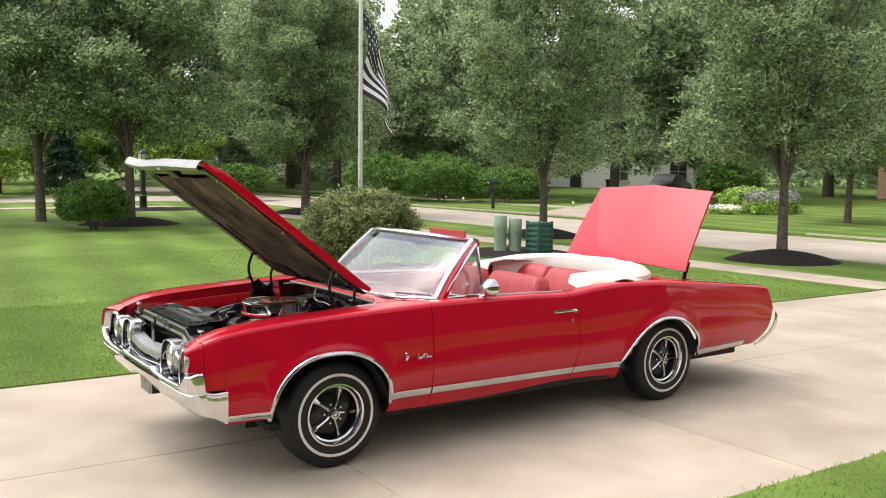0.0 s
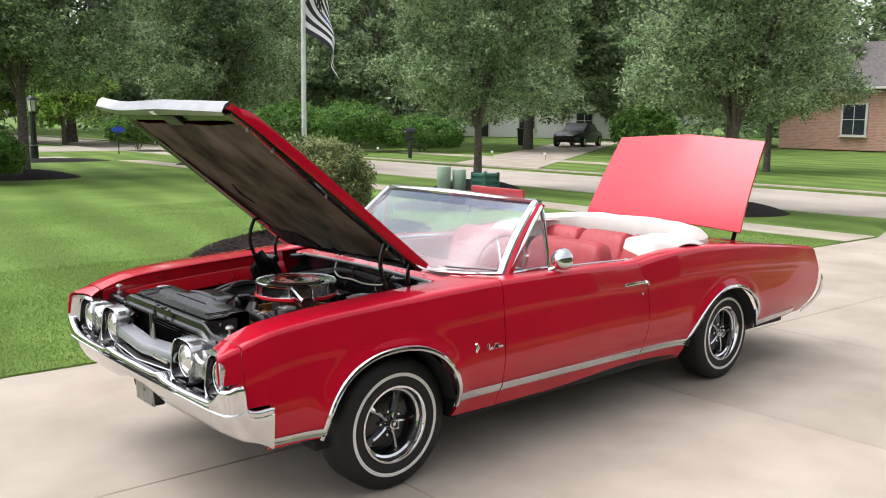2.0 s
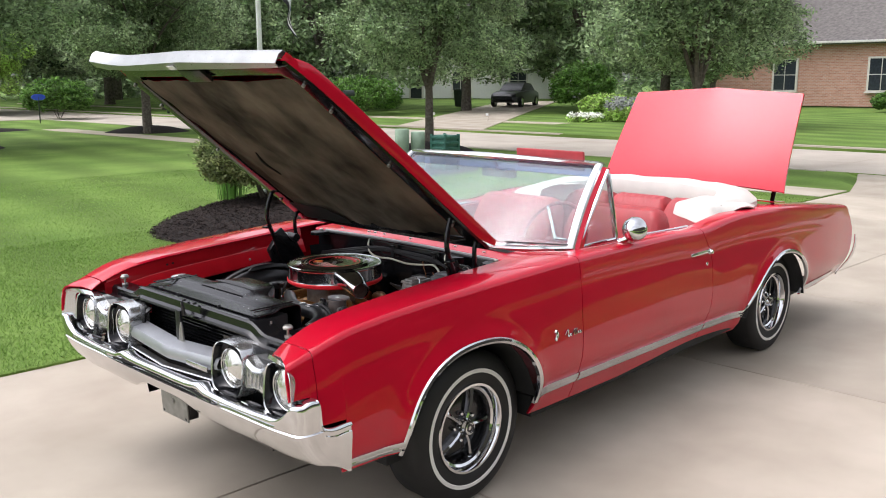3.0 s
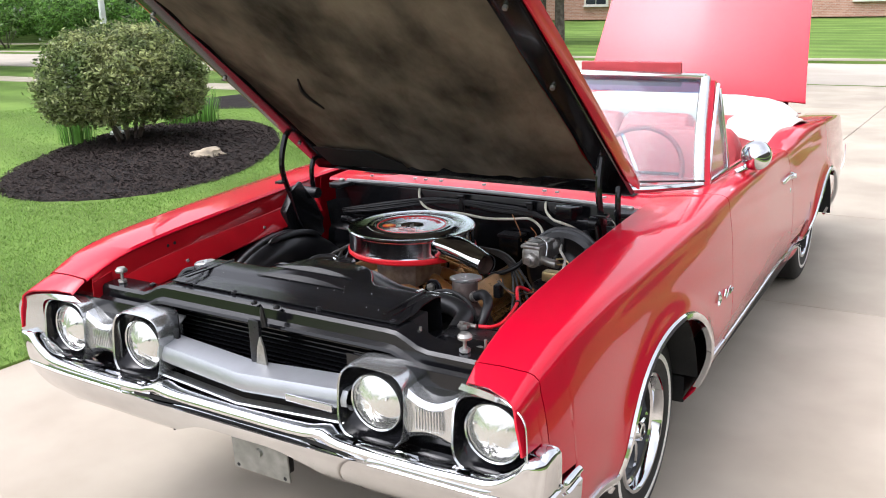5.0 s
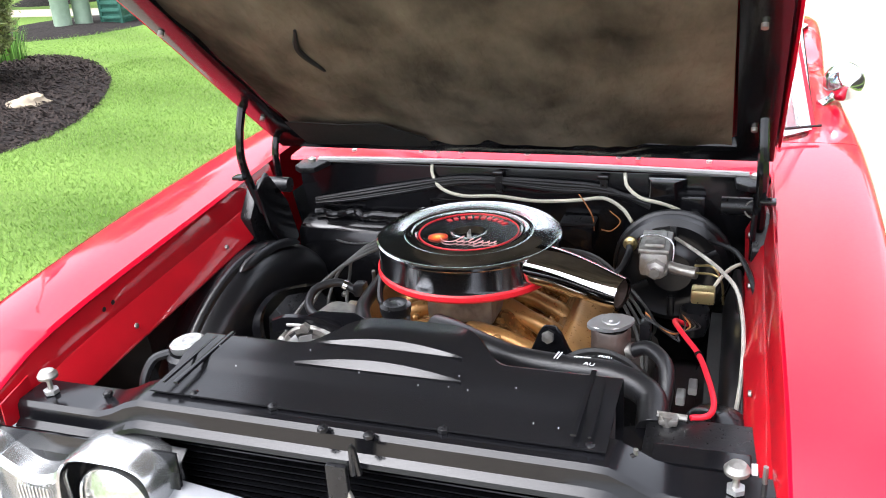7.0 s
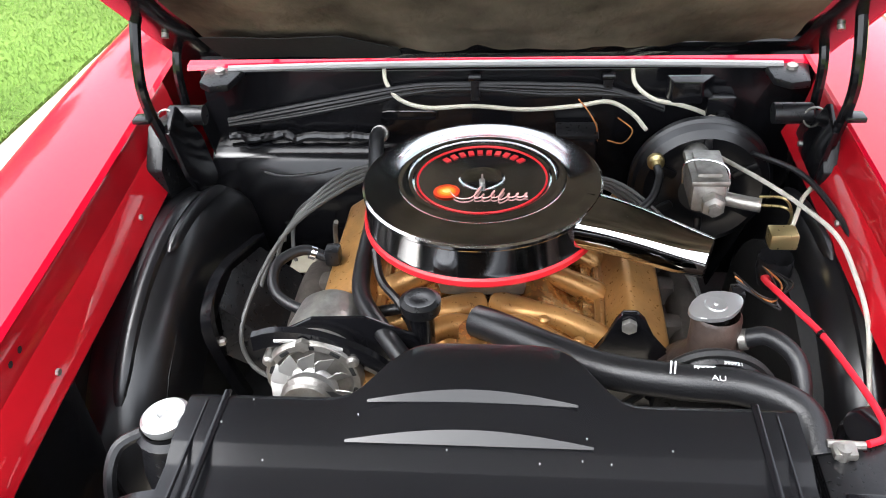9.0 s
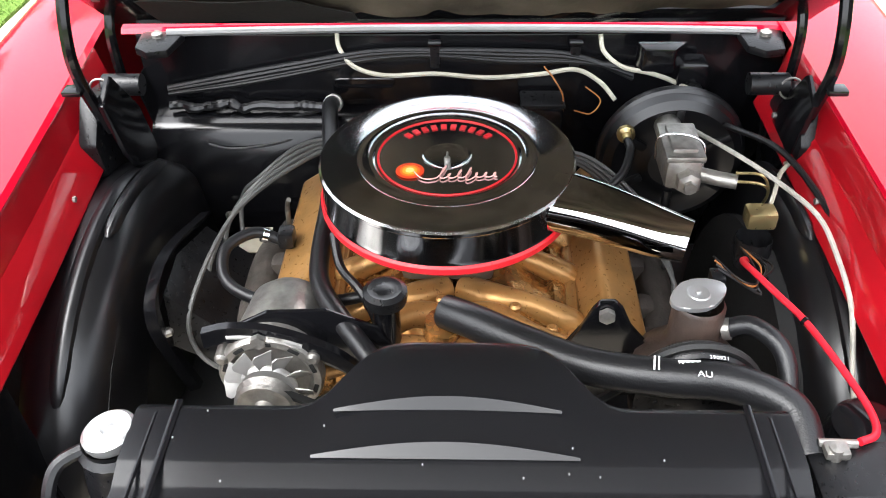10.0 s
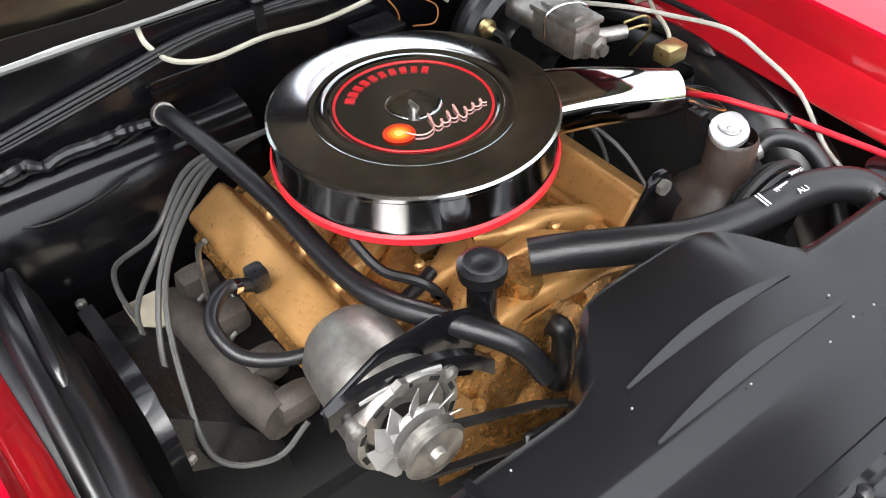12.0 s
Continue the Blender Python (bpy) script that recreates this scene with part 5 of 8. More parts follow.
for a in (0, 120, 240):
    mm = Matrix.Translation((1.12, -0.38, 0.93)) @ Matrix.Rotation(radians(-62), 4, "Y")
    part("wheel_spoke", tube([mm @ Vector((0, 0, -0.02)), mm @ Vector((0.19 * math.cos(radians(a + 30)), 0.19 * math.sin(radians(a + 30)), 0))], 0.008, 6, smooth=False), CHROME, sw)
part("steering_column", tube([(0.95, -0.38, 0.84), (1.10, -0.38, 0.915)], 0.028, 12), RED_IN, car)

# the white boot over the folded top: a band round the rear seat with a loose broad flap on each side
path = smooth_path([(2.30, -0.68, 1.000), (2.55, -0.645, 1.018), (2.76, -0.58, 1.028), (2.90, -0.40, 1.034), (2.95, 0, 1.038), (2.90, 0.40, 1.034), (2.76, 0.58, 1.028), (2.55, 0.645, 1.018), (2.30, 0.68, 1.000)], 8)
rows = []
for i, p in enumerate(path):
    d = (path[min(i + 1, len(path) - 1)] - path[max(i - 1, 0)]).normalized()
    o = Vector((d.y, -d.x, 0)).normalized()
    t = i / (len(path) - 1)
    e = min(t, 1 - t)
    w = 0.16 + 0.13 * min(1, e / 0.2)
    puff = 0.018 + 0.016 * min(1, e / 0.2)
    wob = 0.012 * noise.noise((p.x * 6, p.y * 6, 0))
    rows.append([p + o * (a * w) + Vector((0, 0, b + wob * (1 if b > 0 else 0.4))) for a, b in ((-0.42, -0.115), (-0.44, -0.05), (-0.36, 0.3 * puff), (-0.15, puff), (0.1, puff * 0.95), (0.32, puff * 0.4), (0.48, -0.025), (0.50, -0.055))])
boot = part("top_boot", loft(rows, caps=False), VINYL_WHITE, car, "white vinyl boot over the folded top", thick=0.006)
for sy in (-1, 1):
    rows = []
    for i in range(25):
        s = i / 24
        x = 2.10 + 0.80 * s
        reach = 0.775 - 0.025 * math.sin(9 * s) + 0.03 * math.sin(math.pi * s) - 0.16 * max(0, (s - 0.7) / 0.3) ** 2
        lead = max(0.0, 1 - s / 0.10)
        row = []
        for j in range(13):
            v = j / 12
            y = 0.50 + (reach - 0.50) * v
            z = 1.014 + 0.018 * math.sin(math.pi * min(1, s * 1.5)) - 0.018 * v - 0.036 * max(0, (v - 0.72) / 0.28) ** 2 * (1 + 0.5 * math.sin(11 * s)) - 0.100 * lead**1.6 * (0.55 + 0.45 * v) + 0.010 * noise.noise((x * 6, y * 9, sy))
            row.append((x + 0.045 * lead * (1 - v), sy * y, z))
        rows.append(row)
    part("boot_side_flap", loft(rows), VINYL_WHITE, boot, "loose white flap over the body side", thick=0.007)

# ---- front bumper ----
BPLAN = smooth_path([(-0.945, 0, 0), (-0.943, 0.25, 0), (-0.938, 0.5, 0), (-0.934, 0.72, 0), (-0.930, 0.82, 0), (-0.922, 0.860, 0), (-0.903, 0.880, 0), (-0.875, 0.887, 0), (-0.84, 0.889, 0), (-0.77, 0.891, 0), (-0.70, 0.892, 0)], 10)
LIP = [(0, 0.630), (0.24, 0.632), (0.30, 0.638), (0.33, 0.624), (0.38, 0.618), (0.70, 0.620), (0.77, 0.628), (0.82, 0.660), (0.85, 0.690), (0.90, 0.698), (0.912, 0.690), (0.924, 0.604), (0.936, 0.592), (1.05, 0.582)]
FOOT_Z = [(0, 0.535), (0.14, 0.530), (0.20, 0.510), (0.27, 0.478), (0.34, 0.470), (0.6, 0.470), (0.75, 0.462), (0.85, 0.448), (0.90, 0.425), (0.97, 0.400), (1.05, 0.392)]
TUCK = [(0.39, 0.150), (0.41, 0.130), (0.47, 0.064), (0.51, 0.036), (0.546, 0.018), (0.58, 0.005), (0.61, 0.0), (0.70, 0.0)]


def bumper_row(p, nrm):
    k = min(abs(p.y), 0.85) if p.x < -0.90 else 0.85 + (p.x + 0.90)
    lip, foot = curve_at(LIP, k), curve_at(FOOT_Z, k)
    end = min(1.0, max(0.0, (k - 0.74) / 0.10))
    cut = 0.026 * max(0.0, 1 - max(0.0, k - 0.20) / 0.24)  # the slot behind the plate fades outwards
    w = min(1.0, max(0.0, (1.05 - k) / 0.17))
    groove = 0.594 * (1 - end) + min(0.594, lip - 0.02) * end
    prof = [(-0.060, lip - 0.006), (-0.016, lip), (-0.002, lip - 0.003), (0.004, lip - 0.010), (0.004, max(lip - 0.020, groove + 0.008)), (-0.002 - cut, groove + 0.004), (-0.002 - cut, groove - 0.010), (0.004, groove - 0.014)]
    prof += [(0.005, groove - 0.014 + (foot + 0.004 - groove + 0.014) * j / 7) for j in range(1, 8)] + [(-0.030, foot)]
    row = []
    for a, z in prof:
        side = a if a < -0.01 and z > 0.5 * (lip + foot) and cut == 0 else min(a, 0.005)
        tilt = 0.07 * max(0.0, 0.66 - z)
        q = p + nrm * (a * (1 - end) + (side - tilt) * end)
        row.append(Vector((q.x + curve_at(TUCK, z) * w, q.y, z)))
    return row


rows = []
dense = [BPLAN[0]]
for p in BPLAN[1:]:
    n = 5 if -0.885 < p.x < -0.78 else 1
    q0 = dense[-1]
    dense += [q0.lerp(p, (j + 1) / n) for j in range(n)]
full = [Vector((p.x, -p.y, 0)) for p in dense[::-1]] + [Vector((p.x, p.y * 1.045, 0)) for p in dense[1:]]
for i, p in enumerate(full):
    d = (full[min(i + 1, len(full) - 1)] - full[max(i - 1, 0)]).normalized()
    rows.append(bumper_row(p, Vector((-d.y, d.x, 0))))
bumper = part("front_bumper", loft(rows), CHROME, car, "polished chrome front bumper", thick=0.004, angle=50)
part("bumper_slot", loft([[(-0.9225 - 0.018 * max(0, abs(y) - 0.2) / 0.2, y, z) for z in (0.5855, 0.5965)] for y in [-0.38 + 0.04 * i for i in range(20)]]), BLACK_MATT, bumper, "dark slot")
# black ovals laid on for the oval reflections in the chrome
for sy in (-1, 1):
    for y in (0.44, 0.60, 0.74):
        rows = []
        for r, dz in ((1.0, 0.0), (0.8, -0.003), (0.4, -0.006), (0.02, -0.007)):
            rows.append([(-0.900 + 0.012 * r * math.cos(a), sy * (y + 0.05 * r * math.sin(a)), 0.6255 + dz) for a in [2 * math.pi * k / 14 for k in range(14)]])
        part("bumper_dark_oval", loft(rows, close_v=True), BLACK, bumper)
PM = at(-0.905, -0.056, 0.493, Matrix.Rotation(radians(-3), 4, "Y"))
plate = part("plate_bracket", box((0, 0, 0), (0.006, 0.195, 0.122), 0.002, PM), PLATE, bumper, "bare grey licence plate bracket")
for dy in (-0.082, 0.082):
    for dz in (-0.050, 0.050):
        part("plate_hole", lathe([(0.006, 0), (0.0, 0.0)], 10, PM @ at(-0.0035, dy, dz, AX_X)), BLACK_MATT, plate)
part("plate_boss", lathe([(0.012, 0.0), (0.010, -0.007), (0, -0.008)], 12, PM @ at(-0.003, 0, 0.008, AX_X)), PLATE, plate)
part("plate_arm", box((-0.855, -0.095, 0.47), (0.05, 0.02, 0.10), 0.004), BLACK, bumper)

# ---- headlamps ----
def rounded(cy, cz, hw, hh, n=40, p=3.6):
    out = []
    for k in range(n):
        a = 2 * math.pi * k / n
        c, s = math.cos(a), math.sin(a)
        out.append((cy + hw * math.copysign(abs(c) ** (2 / p), c), cz + hh * math.copysign(abs(s) ** (2 / p), s)))
    return out


def lamp(cy, x0, hw, hh, cz, tilt):
    """A sealed-beam lamp in a square dark recess with a bright rim."""
    sets = ((0.085, 1.03, 1.03), (0.02, 1.02, 1.02), (0.0, 1.0, 1.0), (-0.004, 0.985, 0.985), (0.0, 0.955, 0.95))
    bez = part("headlamp_bezel", loft([[(x0 + dx + tilt * (z - cz), y, z) for y, z in rounded(cy, cz, hw * a, hh * b)] for dx, a, b in sets], close_v=True), STAINLESS, car, "bright headlamp bezel")
    part("lamp_recess", loft([[(x0 + dx + tilt * (z - cz), y, z) for y, z in rounded(cy, cz, hw * a, hh * b, p=q)] for dx, a, b, q in ((0.001, 0.956, 0.951, 3.6), (0.028, 0.92, 0.92, 3.4), (0.045, 0.84, 0.84, 2.2), (0.055, 0.5, 0.5, 2))], close_v=True), BLACK, bez)
    ctr = at(x0 + 0.030, cy, cz, AX_X @ Matrix.Rotation(math.pi, 4, "X"))
    part("lamp_ring", lathe([(0.0715, -0.020), (0.0755, 0.004), (0.0735, 0.009), (0.070, 0.006)], 36, ctr), STAINLESS, bez)
    rows = []
    for r in (0.0715, 0.066, 0.056, 0.044, 0.030, 0.016, 0.006, 0.0003):
        ring = []
        for k in range(72):
            a = 2 * math.pi * k / 72
            y, z = r * math.cos(a), r * math.sin(a)
            flute = 0.0011 * math.cos(y * 520) * (1 if z < 0.012 else 0.4) * (1 - (r / 0.0715) ** 4)
            ring.append((x0 + 0.028 - 0.024 * (1 - (r / 0.0715) ** 2) - flute, cy + y, cz + z))
        rows.append(ring)
    lens = part("lamp_lens", loft(rows, close_v=True), LAMP, bez, "fluted clear glass lens")
    for k in range(3):
        a = 2 * math.pi * (k + 0.25) / 3
        part("lens_nub", lathe([(0.004, 0.0), (0.003, 0.004), (0.0, 0.005)], 8, at(x0 + 0.012, cy + 0.048 * math.cos(a), cz + 0.048 * math.sin(a), AX_X @ Matrix.Rotation(math.pi, 4, "X"))), LAMP, lens)
    return bez


for sy in (-1, 1):
    part("headlamp_panel", loft([[(x, sy * y, z) for z in (0.592, 0.70, 0.800)] for x, y in ((-0.822, 0.30), (-0.822, 0.50), (-0.822, 0.70), (-0.822, 0.800))]), BLACK, car, thick=0.004)
    lamp(sy * 0.735, -0.884, 0.095, 0.095, 0.700, 0.10)
    inner = lamp(sy * 0.413, -0.885, 0.100, 0.098, 0.705, 0.10)
    # the bridge between the lamps with its parking lamp
    rows = []
    for i in range(9):
        y = 0.50 + 0.145 * i / 8
        wst = 0.030 * math.sin(math.pi * i / 8)
        rows.append([(x, sy * y, z) for x, z in ((-0.80, 0.775 - wst), (-0.862, 0.770 - wst), (-0.872, 0.755 - wst), (-0.868, 0.70), (-0.872, 0.650 + wst * 0.6), (-0.862, 0.636 + wst * 0.6), (-0.80, 0.632 + wst * 0.6))])
    bridge = part("lamp_bridge", loft(rows), STAINLESS, car, "bright bridge between the lamps", thick=0.003)
    park = part("parking_lamp", box((-0.874, sy * 0.572, 0.702), (0.012, 0.078, 0.058), 0.005), LENS, bridge, "ribbed clear parking lamp")
    part("parking_reflector", box((-0.867, sy * 0.572, 0.702), (0.004, 0.076, 0.056), 0.001), ALU, bridge)
    for k in range(9):
        part("parking_rib", box((-0.880, sy * (0.540 + 0.008 * k), 0.702), (0.003, 0.004, 0.050), 0.001), ALU, bridge)
    # bright liner where the cap meets the lamps
    outer = [(-0.868, 0.662, 0.812), (-0.886, 0.75, 0.812), (-0.912, 0.815, 0.803), (-0.924, 0.846, 0.778), (-0.925, 0.852, 0.72), (-0.925, 0.852, 0.655)]
    inner_edge = [(-0.872, 0.655, 0.798), (-0.882, 0.735, 0.796), (-0.884, 0.800, 0.790), (-0.884, 0.828, 0.765), (-0.884, 0.831, 0.70), (-0.884, 0.828, 0.645)]
    wide = 1.045 if sy > 0 else 1.0
    part("cap_liner", loft([[(x, sy * y * wide, z) for x, y, z in smooth_path(outer, 4)], [(x, sy * y, z) for x, y, z in smooth_path(inner_edge, 4)]]), STAINLESS, car, "bright lamp surround", thick=0.003)
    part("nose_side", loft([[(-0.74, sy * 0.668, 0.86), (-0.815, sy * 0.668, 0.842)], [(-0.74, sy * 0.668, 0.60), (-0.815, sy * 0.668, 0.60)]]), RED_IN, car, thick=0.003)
    part("grille_shelf", loft([[(x, sy * y, z + 0.012 * (y - 0.3)) for y in (0.31, 0.5, 0.7, 0.84)] for x, z in ((-0.84, 0.600), (-0.875, 0.604), (-0.900, 0.614), (-0.915, 0.608), (-0.918, 0.590))]), CHROME, car, "bright lower grille edge", thick=0.003)

# the silver centre bar of the grille, folded to a shallow V
rows = []
for i in range(25):
    u = -1 + 2 * i / 24
    y = 0.335 * u
    drop = 0.006 * (1 - abs(u))
    fx = -0.880 - 0.036 * (1 - abs(u))
    rows.append([(fx + 0.075, y, 0.735 - drop), (fx + 0.012, y, 0.722 - drop), (fx, y, 0.700 - drop), (fx + 0.002, y, 0.682 - drop), (fx + 0.022, y, 0.676 - drop), (fx + 0.024, y, 0.664 - drop), (fx + 0.06, y, 0.655 - drop)])
bar = part("grille_bar", loft(rows), SILVER, car, "silver centre bar of the grille", thick=0.003)
part("bar_nameplate", box((-0.902, -0.235, 0.683), (0.008, 0.15, 0.020), 0.003, Matrix()), ALU, bar)
for k, z in enumerate((0.640, 0.615)):
    part("grille_blade", loft([[(-0.885 - 0.032 * (1 - abs(u)) + dx, 0.33 * u, z - 0.006 * (1 - abs(u)) + dz) for dx, dz in ((0.03, 0.004), (0.0, 0.004), (-0.003, 0.0), (0.0, -0.004), (0.03, -0.004))] for u in [-1 + 0.1 * i for i in range(21)]]), ALU if k == 0 else BLACK, car)
part("grille_back", box((-0.80, 0, 0.60), (0.02, 1.34, 0.20), 0.0), BLACK_MATT, car)
for i in range(13):
    part("condenser_fin", box((-0.752, -0.01, 0.66 + 0.0135 * i), (0.03, 0.78, 0.003), 0), BLACK, car)
part("condenser", box((-0.735, -0.01, 0.73), (0.02, 0.80, 0.24), 0.0), BLACK_MATT, car)
latch = part("hood_latch", box((-0.842, -0.015, 0.785), (0.012, 0.036, 0.125), 0.004), BLACK_SATIN, car, "black hood latch")
part("latch_hook", prism([(-0.02, 0), (0.02, 0), (0.010, 0.06), (0.0, 0.09), (-0.012, 0.06)], 0.008, at(-0.850, -0.035, 0.715, Matrix.Rotation(radians(90), 4, "Y") @ Matrix.Rotation(radians(90), 4, "Z")), 0.002), CAST, latch)
part("latch_spring", tube([(-0.835, -0.050, 0.83), (-0.842, -0.045, 0.885), (-0.838, -0.040, 0.83)], 0.005, 6), BLACK_SATIN, latch)

# ---- engine bay: sheet metal ----
for sy in (-1, 1):
    rows = []
    for i in range(25):
        th = math.pi * (0.02 + 0.96 * i / 24)
        c, s = math.cos(th), math.sin(th)
        row = []
        for y, r in ((0.700, 0.455), (0.680, 0.472), (0.655, 0.480), (0.625, 0.480), (0.598, 0.472), (0.576, 0.452), (0.564, 0.42), (0.558, 0.37), (0.554, 0.28)):
            row.append((-0.015 - r * c, sy * y, 0.345 + r * s * 0.97))
        rows.append(row)
    house = part("inner_fender", loft(rows), BAY_BLACK, car, "glossy black inner fender", thick=0.004)
    for y, t0, t1, wide in ((0.628, 0.235, 0.60, 0.017), (0.597, 0.44, 0.64, 0.012)):
        rows = []
        for i in range(25):
            t = i / 24
            th = math.pi * (t0 + (t1 - t0) * t)
            fade = min(1.0, 9 * t, 5 * (1 - t)) ** 0.5
            rows.append([(-0.015 - (0.478 + h * fade) * math.cos(th), sy * (y - 0.012 * t + d * wide * (0.35 + 0.65 * fade)), 0.345 + 0.97 * (0.478 + h * fade) * math.sin(th))
                         for d, h in ((1.0, -0.008), (0.8, 0.006), (0.35, 0.012), (-0.35, 0.012), (-0.8, 0.006), (-1.0, -0.008))])
        part("fender_bead", loft(rows), BAY_BLACK, house, "pressed bead")
    part("fender_apron", loft([[(x, sy * y, z) for y, z in ((0.672, 0.80), (0.660, 0.62), (0.60, 0.50), (0.50, 0.44), (0.47, 0.36))] for x in (-0.74, -0.60, -0.46, -0.40)]), BLACK, car, thick=0.003)
    part("rear_apron", loft([[(x, sy * y, z) for y, z in ((0.672, 0.86), (0.64, 0.70), (0.56, 0.55), (0.50, 0.40))] for x in (0.34, 0.405)]), BLACK, car, thick=0.003)
    # red flange hanging from the fender's inner edge
    def rim_y(x):
        return -curve_at(INNER, x) if sy < 0 else 1.045 * curve_at(INNER_P, x)

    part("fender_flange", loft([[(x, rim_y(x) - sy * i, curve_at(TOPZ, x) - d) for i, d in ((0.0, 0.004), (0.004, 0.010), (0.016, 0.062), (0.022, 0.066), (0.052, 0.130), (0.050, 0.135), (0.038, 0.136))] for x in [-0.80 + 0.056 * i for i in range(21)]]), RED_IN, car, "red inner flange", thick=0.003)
    for x in (-0.45, -0.05, 0.22):
        part("flange_bolt", lathe([(0.006, 0.0), (0.006, -0.005), (0.0, -0.006)], 6, at(x, rim_y(x) - sy * 0.041, curve_at(TOPZ, x) - 0.100, AX_Y @ Matrix.Rotation(0 if sy > 0 else math.pi, 4, "X"))), CAST, car)
    for x in (-0.50, -0.47):
        part("flange_hole", lathe([(0.006, 0.0), (0.0, 0.0)], 10, at(x, rim_y(x) - sy * 0.012, curve_at(TOPZ, x) - 0.035, AX_Y)), BLACK_MATT, car)
part("chassis_dark", box((-0.02, 0, 0.30), (0.9, 1.0, 0.04), 0.0), BLACK_MATT, car)
fw = part("firewall", box((0.412, 0, 0.665), (0.022, 1.34, 0.545), 0.004), BLACK, car, "black firewall")
part("firewall_step", loft([[(x, y, z) for y in [0.655 - 0.06 * k for k in range(10)]] for x, z in ((0.40, 0.775), (0.345, 0.765), (0.325, 0.745), (0.30, 0.60), (0.33, 0.48))]), BLACK, fw, thick=0.003)
goop = bmesh.new()
tube([(0.372 + 0.010 * noise.noise((i * 0.7, 0, 0)), 0.62 - 0.026 * i, 0.788 + 0.012 * noise.noise((i * 0.9, 3, 0))) for i in range(14)], lambda t: 0.010 + 0.005 * noise.noise((t * 26, 1, 1)), 8, 6, bm=goop)
part("sealant", goop, BAY_BLACK, fw, "lumpy black sealant")
part("firewall_slot", tube([(0.398, 0.20 + 0.056 * math.copysign(1, math.cos(a)) * (1 if abs(math.cos(a)) > 0.35 else 0.9) + 0.006 * math.cos(a), 0.828 + 0.009 * math.sin(a)) for a in [2 * math.pi * k / 20 for k in range(21)]], 0.003, 6, 1, smooth=False), BLACK, fw)
part("cowl_weatherstrip", tube([(0.398, y, 0.942 + 0.010 * (1 - (y / 0.66) ** 2)) for y in [-0.60 + 0.1 * k for k in range(13)]], 0.0085, 8), STRIP, car, "grey rubber weatherstrip")
for y in (-0.50, -0.32, -0.27, -0.02, 0.17, 0.24, 0.29, 0.50):
    part("cowl_bolt", lathe([(0.008, 0), (0.008, 0.006), (0, 0.007)], 6, at(0.432, y, 0.958 + 0.010 * (1 - (y / 0.66) ** 2))), CAP_WHITE, car)
for sy in (-1, 1):
    part("cowl_bracket", prism([(-0.055, -0.03), (0.03, -0.045), (0.05, 0.0), (0.03, 0.045), (-0.04, 0.040), (-0.065, 0.01)], 0.018, at(0.375, sy * 0.610, 0.925), 0.006), BLACK_SATIN, car)
    part("bracket_bolt", lathe([(0.012, 0), (0.012, 0.008), (0.006, 0.012), (0, 0.012)], 8, at(0.38, sy * 0.615, 0.943)), CAST, car)

# radiator support and top cover
rows = []
for i in range(45):
    y = -0.665 + 1.33 * i / 44
    side = max(0.0, (abs(y + 0.01) - 0.40) / 0.10)
    z = 0.866 - 0.036 * min(1, side) ** 2 * (3 - 2 * min(1, side))
    rows.append([(-0.700, y, z - 0.02), (-0.702, y, z), (-0.735, y, z + 0.002), (-0.775, y, z), (-0.783, y, z - 0.008), (-0.786, y, z - 0.034), (-0.800, y, z - 0.042), (-0.803, y, z - 0.050), (-0.79, y, z - 0.056)])
support = part("radiator_support", loft(rows), BLACK, car, "black radiator support bar", thick=0.004)
for y in (-0.60, 0.615):
    b = part("hood_bumper_stud", lathe([(0.005, 0.0), (0.005, 0.026), (0.018, 0.030), (0.019, 0.036), (0.013, 0.044), (0.0, 0.045)], 16, at(-0.746, y, 0.836)), CAST, support, "threaded hood bumper stud")
    part("stud_nut", lathe([(0.014, 0), (0.014, 0.008), (0.0, 0.009)], 6, at(-0.746, y, 0.833)), CAP_WHITE, b)
for x, y in ((-0.742, 0.30), (-0.748, 0.142), (-0.748, -0.16), (-0.79, 0.03), (-0.79, -0.05), (-0.74, -0.39), (-0.73, 0.50), (-0.735, -0.47)):
    part("support_bolt", lathe([(0.009, 0), (0.009, 0.006), (0.004, 0.009), (0, 0.009)], 6, at(x, y, 0.868 if abs(y) < 0.44 else 0.834)), BLACK_SATIN, support)
for sy in (-1, 1):
    part("lamp_housing_panel", loft([[(x, sy * y, z) for x, z in ((-0.79, 0.79), (-0.82, 0.77), (-0.835, 0.70))] for y in (0.30, 0.45, 0.60, 0.665)]), BLACK_SATIN, car, thick=0.003)
    part("lamp_bucket", lathe([(0.085, 0.0), (0.082, 0.05), (0.06, 0.09), (0.0, 0.10)], 24, at(-0.84, sy * 0.413, 0.705, AX_X)), BLACK, car)
rows = []
for i in range(49):
    y = 0.385 - 0.80 * i / 48
    hump = math.exp(-(((y + 0.015) / 0.155) ** 6))
    back = -0.548 + 0.098 * hump
    up = 0.016 * hump
    rows.append([(-0.752, y, 0.874), (-0.700, y, 0.875), (-0.672, y, 0.876), (-0.668, y, 0.8772), (-0.642, y, 0.8868), (-0.638, y, 0.888), (-0.600, y, 0.889 + up * 0.3), (-0.565, y, 0.889 + up * 0.7), (back - 0.012, y, 0.888 + up), (back, y, 0.880 + up), (back + 0.002, y, 0.78), (back + 0.004, y, 0.62)])
cover = part("radiator_cover", loft(rows), SATIN_PANEL, car, "black radiator cover and fan shroud", thick=0.003)
